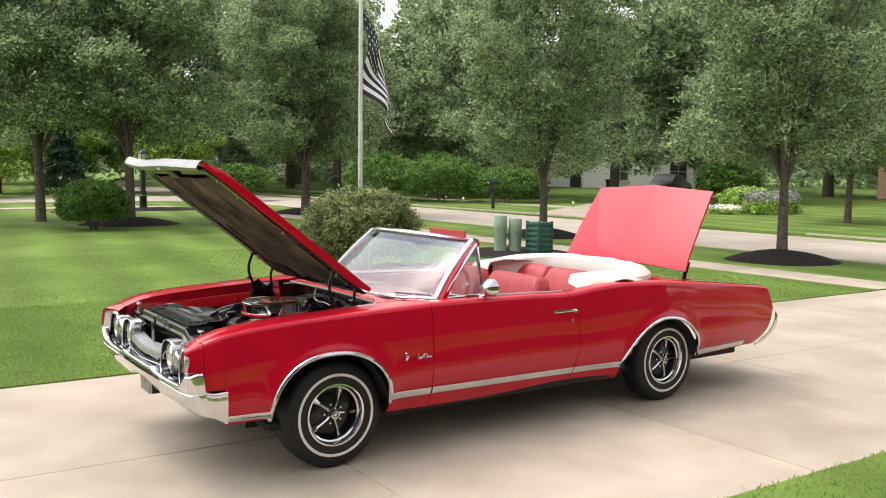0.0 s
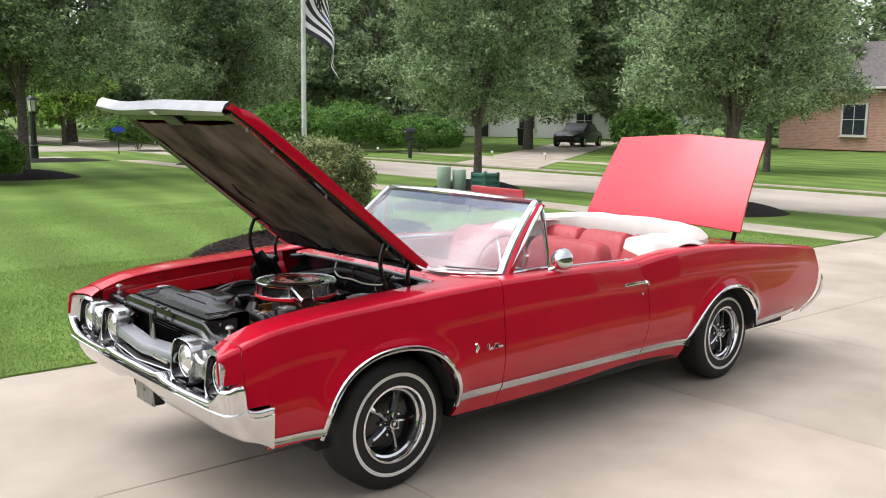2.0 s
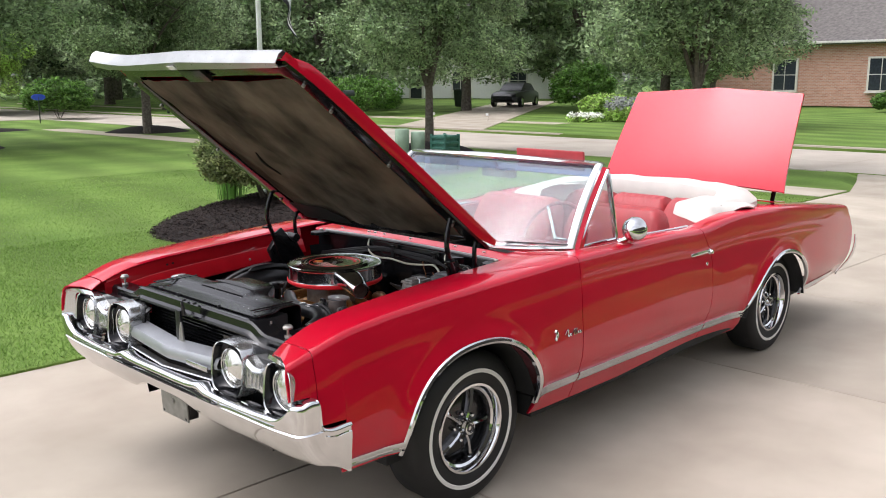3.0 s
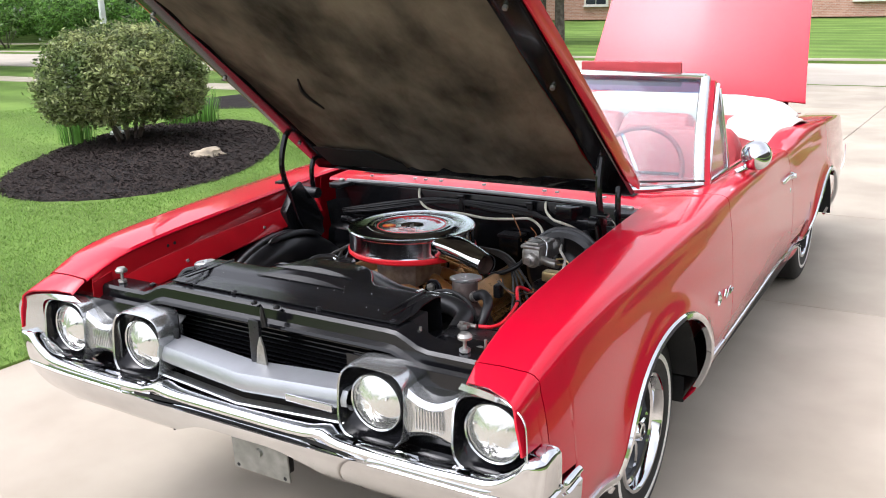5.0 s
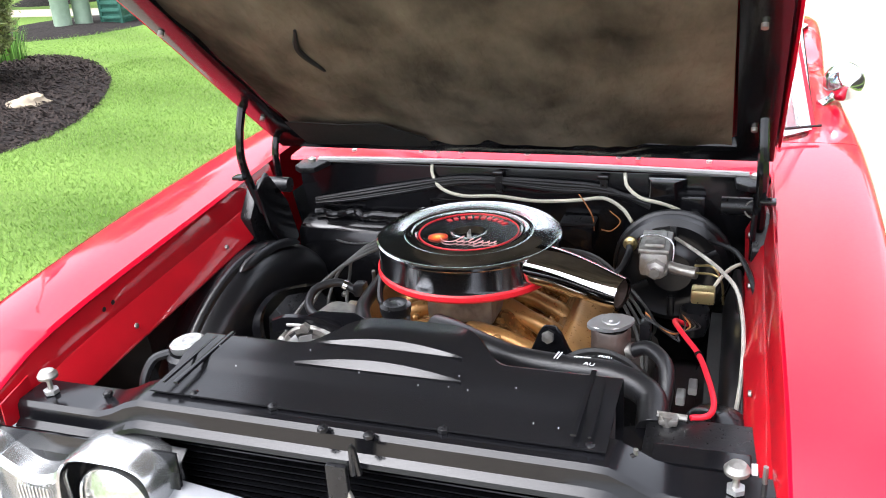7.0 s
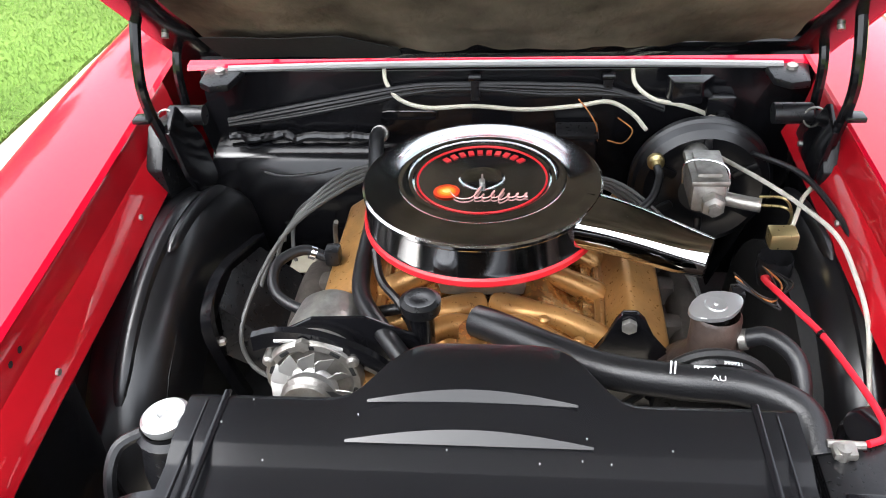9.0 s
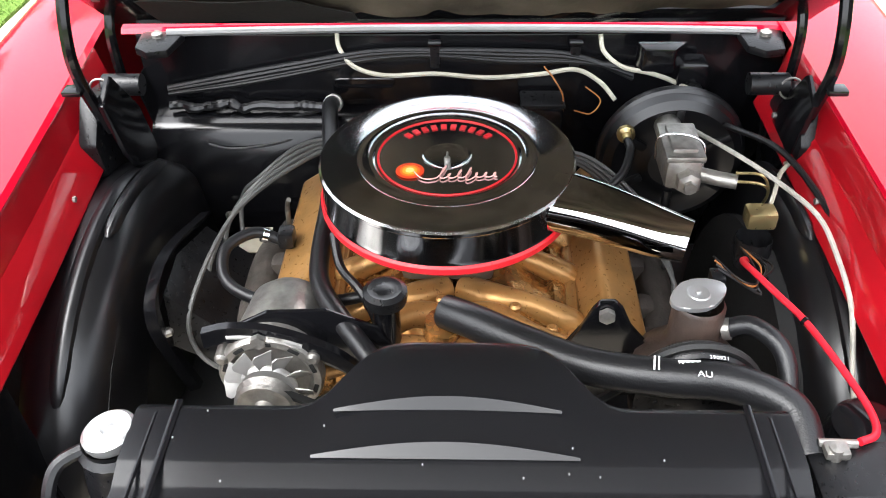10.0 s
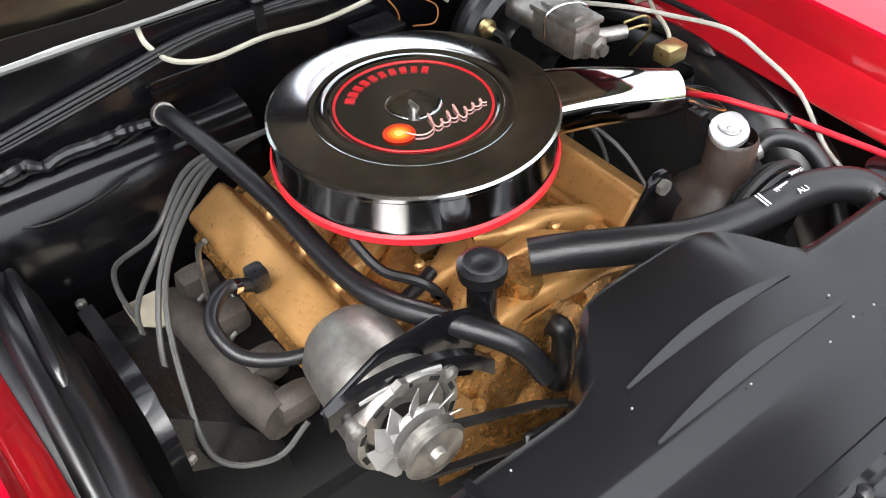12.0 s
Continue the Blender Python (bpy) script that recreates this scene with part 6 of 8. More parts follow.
for y0, y1, x0, z in ((0.138, -0.138, -0.574, 0.899), (0.158, -0.155, -0.637, 0.8905)):
    rib = []
    for i in range(25):
        t = i / 24
        bow = math.sin(math.pi * t)
        yy = y0 + (y1 - y0) * t
        rib.append([(x0 + 0.004 + 0.015 * bow, yy, z + 0.000), (x0 + 0.003 + 0.013 * bow, yy, z + 0.003 + 0.010 * bow), (x0 + (0.0 if x0 < -0.6 else 0.004) * bow, yy, z + 0.0015)])
    part("cover_rib", loft(rib), SATIN_PANEL, cover, "raised crescent rib", thick=0.002)
for sy, y in ((1, 0.335), (-1, -0.365)):
    part("cover_flange", box((-0.645, y, 0.8885), (0.195, 0.010, 0.005), 0.002), BLACK, cover)
    part("cover_flange_step", box((-0.655, y + sy * 0.024, 0.8875), (0.175, 0.005, 0.004), 0.0015), BLACK, cover)
rng = random.Random(2)
for _ in range(14):
    part("dust_fleck", box((rng.uniform(-0.74, -0.56), rng.uniform(-0.36, 0.33), 0.8925), (0.002, 0.0015, 0.002), 0), TEXT_DIM, cover)
part("radiator_core", box((-0.655, -0.02, 0.66), (0.10, 0.78, 0.40), 0.006), BLACK_MATT, car)
tank = part("radiator_tank", tube([(-0.60, -0.445, 0.50), (-0.60, -0.445, 0.79)], 0.052, 16), BLACK, car, "black radiator side tank")
bottle = part("overflow_bottle", lathe([(0.045, -0.16), (0.048, -0.08), (0.042, -0.03), (0.044, -0.02), (0.036, -0.012), (0.037, -0.004)], 20, at(-0.592, 0.412, 0.875)), BLACK_SATIN, car, "black filler neck with a pale metal cap")
part("bottle_cap", lathe([(0.032, -0.010), (0.034, -0.004), (0.034, 0.004), (0.029, 0.008), (0.014, 0.007), (0.009, 0.008), (0.007, 0.003), (0.0, 0.002)], 28, at(-0.592, 0.412, 0.878, Matrix.Rotation(radians(-7), 4, "X"))), CAP_WHITE, bottle, "pale round metal cap")
part("bottle_hose", tube([(-0.600, 0.442, 0.86), (-0.625, 0.475, 0.85), (-0.655, 0.485, 0.80), (-0.665, 0.480, 0.70)], 0.009, 8), HOSE, bottle)

# ---- air cleaner ----
AC = at(-0.026, 0.013, 0.0) @ Matrix.Diagonal((1.045, 1.045, 1, 1))
ac = part("air_cleaner", lathe([(0.116, 0.9165), (0.120, 0.9190), (0.126, 0.9192), (0.130, 0.9172), (0.141, 0.9170), (0.145, 0.9188), (0.150, 0.9182), (0.155, 0.9165), (0.196, 0.9150), (0.203, 0.9165), (0.2065, 0.9135), (0.2065, 0.908),
                                (0.2035, 0.904), (0.2035, 0.858), (0.205, 0.852)], 96, AC), CHROME_WORN, car, "round chrome air cleaner with a red base ring", angle=25)
part("air_cleaner_base", lathe([(0.2055, 0.852), (0.209, 0.848), (0.209, 0.838), (0.204, 0.832), (0.10, 0.822)], 96, AC), DECAL_RED, ac, "red base ring")
part("air_cleaner_disc", lathe([(0.116, 0.9170), (0.106, 0.9160), (0.040, 0.9145), (0.034, 0.909), (0.020, 0.906), (0.008, 0.906), (0.0, 0.906)], 96, AC), CHROME_WORN, ac, "chrome centre disc")
part("decal_ring", lathe([(0.1130, 0.9174), (0.1124, 0.9184), (0.1098, 0.9182), (0.1090, 0.9168)], 96, AC), DECAL_RED, ac, "thin red decal ring")
part("wing_nut", lathe([(0.005, 0), (0.005, 0.008), (0.0, 0.010)], 12, AC @ at(0, 0, 0.905)), CAST, ac)
part("wing_nut_ears", box((0, 0, 0.008), (0.022, 0.003, 0.008), 0.001, AC @ at(0, 0, 0.906)), CAST, ac)
for name, r, dz, col in (("decal_flame", 0.0235, 0.0, (0.80, 0.06, 0.02)), ("flame_ring", 0.0170, 0.0004, (0.95, 0.20, 0.02)), ("flame_ring", 0.0125, 0.0007, (1.0, 0.42, 0.04)), ("flame_core", 0.0075, 0.0010, (1.0, 0.75, 0.22))):
    part(name, lathe([(r, 0.0), (r * 0.8, 0.0003), (0.0, 0.0004)], 28, at(-0.074, 0.073, 0.9178 + dz)), mat("decal_" + name, col, 0.3, var=0.03), ac, "glowing orange flame spot" if r > 0.02 else "")
# a pink script drawn as plain looping strokes
strokes = []
for i in range(133):
    t = i / 132
    th = 2 * math.pi * 7 * t
    tall = 0.013 + 0.024 * math.exp(-((t - 0.07) / 0.06) ** 2) + 0.010 * math.exp(-((t - 0.36) / 0.05) ** 2) + 0.019 * math.exp(-((t - 0.52) / 0.05) ** 2)
    up = tall * (1 - math.cos(th)) / 2 - 0.008 * math.exp(-((t - 0.56) / 0.04) ** 2)
    strokes.append((-0.098 + up + 0.006 * t, 0.034 - 0.104 * t - 0.0042 * math.sin(th) - 0.35 * up, 0.9184))
part("decal_script", tube([(-0.078, 0.066, 0.9188), (-0.094, 0.056, 0.9184), (-0.100, 0.044, 0.9184)] + strokes, 0.0011, 6, 2), DECAL_PINK, ac, "pink script strokes")
for k in range(10):
    a = radians(-47 + 10.4 * k)
    part("decal_bar", box((0, 0, 0), (0.014, 0.0095, 0.0008), 0, AC @ Matrix.Rotation(a, 4, "Z") @ at(0.090, 0, 0.9170)), DECAL_RED, ac)
snork = smooth_path([(-0.105, -0.155, 0.886), (-0.130, -0.215, 0.884), (-0.155, -0.270, 0.879), (-0.180, -0.325, 0.872), (-0.196, -0.365, 0.868)], 5)
rows = []
for i, p in enumerate(snork):
    t = i / (len(snork) - 1)
    d = (snork[min(i + 1, len(snork) - 1)] - snork[max(i - 1, 0)]).normalized()
    sd = Vector((0, 0, 1)).cross(d).normalized()
    up = d.cross(sd)
    hw, hh, pw = 0.060 - 0.024 * t, 0.030 + 0.004 * t, 5 - 3 * t
    rows.append([p + sd * hw * math.copysign(abs(math.cos(a)) ** (2 / pw), math.cos(a)) + up * hh * math.copysign(abs(math.sin(a)) ** (2 / pw), math.sin(a)) for a in [2 * math.pi * k / 28 for k in range(28)]])
part("air_snorkel", loft(rows, close_v=True), CHROME, ac, "chrome intake snorkel", thick=0.003)
part("snorkel_mouth", lathe([(0.030, 0.0), (0.026, -0.03), (0.0, -0.034)], 24, at(-0.194, -0.360, 0.868, (Vector((0, 0, 1)).rotation_difference((snork[-1] - snork[-2]).normalized())).to_matrix().to_4x4())), RUST, ac)

# ---- engine ----
eng = part("engine_block", box((-0.03, 0, 0.56), (0.56, 0.36, 0.24), 0.03), GOLD, car, "gold painted V8 engine")
for sy in (-1, 1):
    tilt = Matrix.Rotation(radians(-sy * 33), 4, "X")
    vcm = Matrix.Translation((0, sy * 0.255, 0.690)) @ tilt
    bm = box((-0.03, 0, 0.014), (0.465, 0.086, 0.074), 0.016, vcm, seg=4)
    vc = part("valve_cover", bm, GOLD, car, "gold valve cover")
    part("cover_lip", box((-0.03, 0, -0.026), (0.485, 0.110, 0.008), 0.003, vcm), GOLD, vc)
    part("cylinder_head", box((0, 0, -0.075), (0.50, 0.16, 0.09), 0.012, vcm), GOLD_CAST, car)
    man = part("exhaust_manifold", tube([(-0.16, sy * 0.362, 0.590), (-0.05, sy * 0.380, 0.585), (0.12, sy * 0.382, 0.575), (0.22, sy * 0.37, 0.52)], 0.034, 14), MANIFOLD, car, "cast exhaust manifold")
    for x in (-0.15, -0.06, 0.06, 0.17):
        part("manifold_runner", box((x, sy * 0.335, 0.600), (0.052, 0.07, 0.052), 0.022), MANIFOLD, man)
    for x in (-0.215 + 0.03, 0.0, 0.19):
        part("cover_bolt", lathe([(0.008, 0), (0.008, 0.006), (0, 0.007)], 6, vcm @ at(x, sy * 0.048, -0.022)), GOLD, vc)
rows = []
for i in range(29):
    x = -0.315 + 0.55 * i / 28
    row = []
    for k in range(25):
        y = -0.20 + 0.40 * k / 24
        n = noise.noise((x * 16, y * 16, 0.3))
        z = 0.685 + 0.045 * math.exp(-((abs(y) - 0.085) / 0.05) ** 2) * (1 if x > -0.24 else 0.5) + 0.016 * n + 0.014 * abs(noise.noise((x * 34, y * 34, 2.0))) - 0.05 * max(0, (-0.27 - x) / 0.045) - 0.25 * max(0, abs(y) - 0.16)
        row.append((x, y, z))
    rows.append(row)
intake = part("intake_manifold", loft(rows), GOLD_CAST, car, "gold cast intake manifold", thick=0.004)
for sy in (-1, 1):
    for x, r, bow in ((-0.255, 0.021, 0.016), (-0.185, 0.024, -0.010), (-0.06, 0.024, 0.012), (0.04, 0.024, -0.012), (0.15, 0.022, 0.014)):
        part("intake_runner", tube([(x + 0.05, sy * 0.015, 0.715), (x + 0.02 + bow, sy * 0.070, 0.728), (x, sy * 0.125, 0.724), (x - 0.012, sy * 0.185, 0.700), (x - 0.015, sy * 0.215, 0.675)], lambda t, r=r: r * (1 + 0.12 * math.sin(9 * t)), 14, 6), GOLD, intake)
    part("runner_flange", tube([(-0.30, sy * 0.195, 0.695), (-0.05, sy * 0.205, 0.690), (0.20, sy * 0.205, 0.690)], 0.012, 8), GOLD, intake)
part("water_crossover", tube([(-0.285, -0.20, 0.690), (-0.295, -0.11, 0.715), (-0.290, 0.0, 0.722), (-0.295, 0.11, 0.715), (-0.285, 0.20, 0.690)], lambda t: 0.026 + 0.004 * math.sin(20 * t), 16, 8), GOLD, intake)
rows = []
for i in range(13):
    z = 0.72 - 0.30 * i / 12
    rows.append([(-0.318 + 0.010 * noise.noise((y * 15, z * 15, 7)) + 0.02 * (y / 0.2) ** 2, y, z) for y in [-0.19 + 0.38 * k / 16 for k in range(17)]])
part("timing_cover", loft(rows), GOLD_CAST, car, "gold timing cover", thick=0.004)
for x, y, z, r in ((-0.325, 0.06, 0.66, 0.012), (-0.325, -0.08, 0.67, 0.012), (-0.325, -0.14, 0.62, 0.010), (-0.325, 0.13, 0.60, 0.010), (-0.20, 0.02, 0.742, 0.010), (-0.22, -0.10, 0.745, 0.010), (-0.16, 0.11, 0.745, 0.009), (-0.24, -0.16, 0.715, 0.010)):
    part("engine_bolt", lathe([(r, 0), (r, 0.008), (r * 0.6, 0.012), (0, 0.012)], 8, at(x, y, z)), GOLD, eng)
part("carburettor", box((-0.05, 0.012, 0.775), (0.17, 0.16, 0.09), 0.015), CAST, car, "cast carburettor under the air cleaner")
part("thermostat_housing", tube([(-0.272, 0.020, 0.70), (-0.276, 0.018, 0.740), (-0.282, 0.014, 0.772)], 0.030, 14), GOLD_CAST, car)
part("water_neck", tube([(-0.300, -0.012, 0.665), (-0.335, -0.012, 0.68), (-0.345, -0.012, 0.64), (-0.34, -0.012, 0.56)], 0.018, 10), HOSE, car)
filler = part("oil_filler", tube([(-0.291, 0.101, 0.58), (-0.291, 0.101, 0.836)], 0.021, 16), BLACK, car, "black oil filler tube with cap")
part("filler_cap", lathe([(0.032, -0.012), (0.034, 0.0), (0.034, 0.008), (0.026, 0.013), (0.018, 0.010), (0.010, 0.012), (0, 0.012)], 20, at(-0.291, 0.101, 0.838)), BLACK_SATIN, filler, "black filler cap")

# alternator
alt = part("alternator", lathe([(0.0, 0.11), (0.058, 0.11), (0.070, 0.09), (0.073, 0.01), (0.073, -0.030), (0.066, -0.046), (0.03, -0.05)], 32, at(-0.302, 0.276, 0.730, AX_X @ Matrix.Rotation(radians(6), 4, "X"))), CAST, car, "cast metal alternator")
part("case_ring", lathe([(0.060, 0.012), (0.078, 0.012), (0.081, 0.006), (0.081, -0.008), (0.077, -0.014), (0.066, -0.014), (0.060, -0.008)], 40, at(-0.348, 0.276, 0.730, AX_X)), CAST, alt)
for k in range(3):
    a = 2 * math.pi * k / 3 + 0.5
    part("case_lug", lathe([(0.011, 0.0), (0.011, -0.026), (0.006, -0.030), (0.0, -0.030)], 10, at(-0.336, 0.276 + 0.080 * math.cos(a), 0.730 + 0.080 * math.sin(a), AX_X)), CAST, alt)
part("fan_disc", lathe([(0.020, -0.008), (0.040, -0.008), (0.044, -0.004), (0.044, 0.0), (0.020, 0.0)], 32, at(-0.376, 0.276, 0.730, AX_X)), FAN_METAL, alt)
for k in range(11):
    a = 2 * math.pi * k / 11 + 0.10 * math.sin(k * 5)
    part("fan_blade", prism([(-0.009, 0.036), (0.009, 0.036), (0.017, 0.060), (0.013, 0.067), (-0.014, 0.069)], 0.002, at(-0.379, 0.276, 0.730, Matrix.Rotation(a, 4, "X") @ Matrix(((0, 0, 1, 0), (1, 0, 0, 0), (0, 1, 0, 0), (0, 0, 0, 1))) @ Matrix.Rotation(radians(32), 4, "Y")), 0.0006), FAN_METAL, alt)
for k in range(10):
    a = 2 * math.pi * k / 10
    part("vent_slot", box((0, 0, 0.070), (0.004, 0.018, 0.007), 0.001, at(-0.361, 0.276, 0.730, Matrix.Rotation(a, 4, "X"))), BLACK_MATT, alt)
part("alternator_pulley", lathe([(0.038, 0.012), (0.045, 0.008), (0.036, 0.0), (0.045, -0.008), (0.040, -0.012), (0.030, -0.008), (0.014, -0.012), (0.012, -0.022), (0, -0.022)], 28, at(-0.408, 0.276, 0.730, AX_X)), CAST, alt)
arm = part("alternator_bracket", loft([[p + Vector(o) for o in ((0.0, 0, 0.014), (0.012, 0, 0.016), (0.012, 0, -0.014), (0, 0, -0.016))] for p in smooth_path([(-0.345, 0.375, 0.792), (-0.350, 0.33, 0.808), (-0.355, 0.26, 0.806), (-0.358, 0.18, 0.772), (-0.355, 0.13, 0.72)], 6)], close_v=True, caps=True), BLACK, alt, "black adjusting bracket")
part("bracket_brace", prism([(0.37, 0.772), (0.28, 0.822), (0.19, 0.826), (0.11, 0.79), (0.07, 0.71), (0.14, 0.67), (0.23, 0.735), (0.31, 0.765)], 0.008, at(-0.315, 0, 0, Matrix(((0, 0, 1, 0), (1, 0, 0, 0), (0, 1, 0, 0), (0, 0, 0, 1)))), 0.003), BLACK, arm)
part("bracket_slot", tube([(-0.347, 0.335, 0.803), (-0.351, 0.300, 0.806), (-0.355, 0.255, 0.803), (-0.357, 0.222, 0.793)], 0.0045, 8), FAN_METAL, arm)
part("bracket_slot_bolt", lathe([(0.012, 0), (0.012, -0.010), (0, -0.012)], 6, at(-0.356, 0.285, 0.806, AX_X)), CAST, arm)
part("alternator_cover", lathe([(0.045, 0.0), (0.045, 0.05), (0.035, 0.062), (0, 0.064)], 20, at(-0.262, 0.300, 0.655, Matrix.Rotation(radians(24), 4, "X") @ Matrix.Diagonal((0.95, 0.9, 0.9, 1)))), FAN_METAL, alt, "pale smooth cover behind the alternator")
for z0, z1, y0 in ((0.764, 0.56, 0.27), (0.688, 0.46, 0.30)):
    part("drive_belt", loft([[(-0.414, y, z), (-0.402, y, z), (-0.402, y, z - 0.007), (-0.414, y, z - 0.007)] for y, z in ((y0, z0), (0.10, (z0 + z1) / 2 + 0.01), (-0.05, z1))], close_v=True, caps=True), RUBBER, alt)
part("crank_pulley", lathe([(0.085, 0.02), (0.09, 0.012), (0.078, 0), (0.09, -0.012), (0.085, -0.02), (0.03, -0.02)], 28, at(-0.392, -0.01, 0.44, AX_X)), BLACK, car)
fan_bm = bmesh.new()
for k in range(5):
    box((0, 0, 0.11), (0.012, 0.075, 0.16), 0.004, at(-0.46, -0.015, 0.60, Matrix.Rotation(2 * math.pi * k / 5, 4, "X")) @ Matrix.Rotation(radians(25), 4, "Z"), bm=fan_bm, seg=1)
part("cooling_fan", fan_bm, BLACK_SATIN, car)

brace = part("frame_brace", loft([[p + Vector(o) for o in ((-0.008, -0.010, 0.007), (0.008, -0.012, 0.010), (0.010, 0.012, 0.004), (-0.008, 0.012, -0.002))] for p in smooth_path([(0.150, 0.515, 0.655), (-0.042, 0.520, 0.722), (-0.148, 0.520, 0.726), (-0.182, 0.520, 0.672), (-0.155, 0.515, 0.557), (-0.110, 0.510, 0.430)], 6)], close_v=True, caps=True), BLACK, car, "black frame brace")
part("brace_web", loft([[(0.12, 0.505, 0.655), (-0.04, 0.510, 0.712), (-0.14, 0.510, 0.700), (-0.165, 0.505, 0.60)], [(0.10, 0.42, 0.60), (-0.04, 0.42, 0.615), (-0.13, 0.42, 0.60), (-0.15, 0.42, 0.53)], [(0.10, 0.36, 0.50), (-0.04, 0.36, 0.51), (-0.13, 0.36, 0.50), (-0.15, 0.36, 0.45)]]), BLACK_SATIN, brace, thick=0.003)
for x, y, z in ((0.273, 0.505, 0.566), (-0.10, 0.505, 0.655), (-0.175, 0.505, 0.64)):
    part("brace_bolt", lathe([(0.010, 0), (0.010, 0.008), (0.005, 0.012), (0, 0.012)], 6, at(x, y, z)), CAST, brace)
part("tag_plate", box((0.165, 0.425, 0.585), (0.085, 0.060, 0.003), 0.001, Matrix.Rotation(0.0, 4, "X")), mat("beige_card", (0.34, 0.31, 0.24), 0.7, var=0.15, scale=30), car, "small beige plate beside the engine")

# power steering pump
pump = part("steering_pump", lathe([(0.080, -0.20), (0.086, -0.13), (0.080, -0.098), (0.062, -0.078), (0.046, -0.062), (0.039, -0.048), (0.038, 0.016), (0.034, 0.022)], 24, at(-0.322, -0.360, 0.835)), RUST, car, "rusty brown power steering pump")
cap_out = [((0.030 + 0.018 * abs(math.cos(a)) ** 3) * math.cos(a), (0.030 + 0.006 * abs(math.cos(a)) ** 3) * math.sin(a)) for a in [2 * math.pi * k / 28 for k in range(28)]]
part("pump_cap", prism(cap_out, 0.008, at(-0.312, -0.358, 0.856, Matrix.Rotation(radians(-62), 4, "Z") @ Matrix.Rotation(radians(4), 4, "X")), 0.0025), CAP_WHITE, pump, "bright two-lobed metal cap")
part("cap_skirt", lathe([(0.026, -0.014), (0.028, 0.0)], 24, at(-0.312, -0.358, 0.856)), ALU, pump)
part("pump_cap_dimple", lathe([(0.018, 0.0), (0.016, 0.0018), (0.013, 0.0012), (0.004, 0.0008), (0.003, 0.0035), (0.0, 0.004)], 24, at(-0.312, -0.358, 0.8642, Matrix.Rotation(radians(4), 4, "X"))), CAP_WHITE, pump)
for k in (-1, 1):
    part("pump_cap_crimp", box((0, 0.026 * k, 0.004), (0.020, 0.004, 0.012), 0.0015, at(-0.312, -0.358, 0.852, Matrix.Rotation(radians(28), 4, "Z"))), ALU, pump)
part("pump_pulley", lathe([(0.088, 0.018), (0.092, 0.012), (0.080, 0.0), (0.092, -0.012), (0.088, -0.018), (0.05, -0.010), (0.02, -0.016), (0, -0.016)], 36, at(-0.402, -0.350, 0.752, AX_X)), BLACK_SATIN, pump, "black pump pulley")
part("pump_belt", tube([(-0.402, -0.350 + 0.093 * math.cos(a), 0.752 + 0.093 * math.sin(a)) for a in [math.pi * k / 16 for k in range(17)]], 0.007, 6, 2), RUBBER, pump)
part("pump_belt_run", tube([(-0.402, -0.262, 0.775), (-0.398, -0.10, 0.62), (-0.396, 0.06, 0.48)], 0.007, 6, 2), RUBBER, pump)
br = part("pump_bracket", prism([(-0.212, 0.818), (-0.222, 0.832), (-0.246, 0.832), (-0.258, 0.818), (-0.275, 0.778), (-0.300, 0.738), (-0.340, 0.715), (-0.36, 0.64), (-0.20, 0.62), (-0.125, 0.668), (-0.165, 0.715), (-0.195, 0.775)], 0.012, at(-0.300, 0, 0, Matrix(((0, 0, 1, 0), (1, 0, 0, 0), (0, 1, 0, 0), (0, 0, 0, 1)))), 0.005), BLACK, pump, "black pump bracket")
part("bracket_bolt", lathe([(0.013, 0), (0.013, -0.010), (0.0, -0.013)], 6, at(-0.302, -0.232, 0.812, AX_X)), CAST, br)
part("pump_hose", tube([(-0.335, -0.400, 0.815), (-0.345, -0.435, 0.830), (-0.385, -0.470, 0.818), (-0.44, -0.472, 0.77), (-0.50, -0.450, 0.70)], 0.0145, 10), HOSE, pump, "black rubber return hose")
part("pump_hose_clamp", tube([(-0.336, -0.396, 0.815), (-0.339, -0.406, 0.819)], 0.0165, 10, smooth=False), CAST, pump)

# hoses
hose = part("radiator_hose", tube([(-0.285, 0.012, 0.800), (-0.318, -0.035, 0.808), (-0.365, -0.105, 0.812), (-0.412, -0.190, 0.815), (-0.437, -0.290, 0.820), (-0.452, -0.385, 0.824), (-0.490, -0.452, 0.815), (-0.550, -0.462, 0.79)], 0.0265, 18, 30, rings=0.022), HOSE, car, "corrugated black radiator hose")
for k, (x, y) in enumerate(((-0.437, -0.277), (-0.4375, -0.283))):
    part("hose_print", box((0, 0, 0), (0.026, 0.0025, 0.001), 0, at(x, y, 0.8482, Matrix.Rotation(radians(80), 4, "Z") @ Matrix.Rotation(0.0, 4, "X")) @ Matrix.Rotation(radians(90), 4, "Z")), MARK_WHITE, hose)
for y, w, dx in ((-0.325, 0.030, 0.010), (-0.385, 0.014, -0.012)):
    part("hose_print", box((0, 0, 0), (0.007, w, 0.001), 0, at(-0.444 + dx - 0.10 * (y + 0.34), y, 0.8488 - abs(dx) * 0.16)), MARK_WHITE, hose)


def lettering(text, size, m, material, parent, name):
    cu = bpy.data.curves.new(name, "FONT")
    cu.body, cu.size, cu.extrude = text, size, 0.0004
    tmp = bpy.data.objects.new(name, cu)
    me = bpy.data.meshes.new_from_object(tmp)
    bpy.data.objects.remove(tmp)
    me.transform(m)
    me.materials.append(material)
    return join_to(new(name, me), parent)


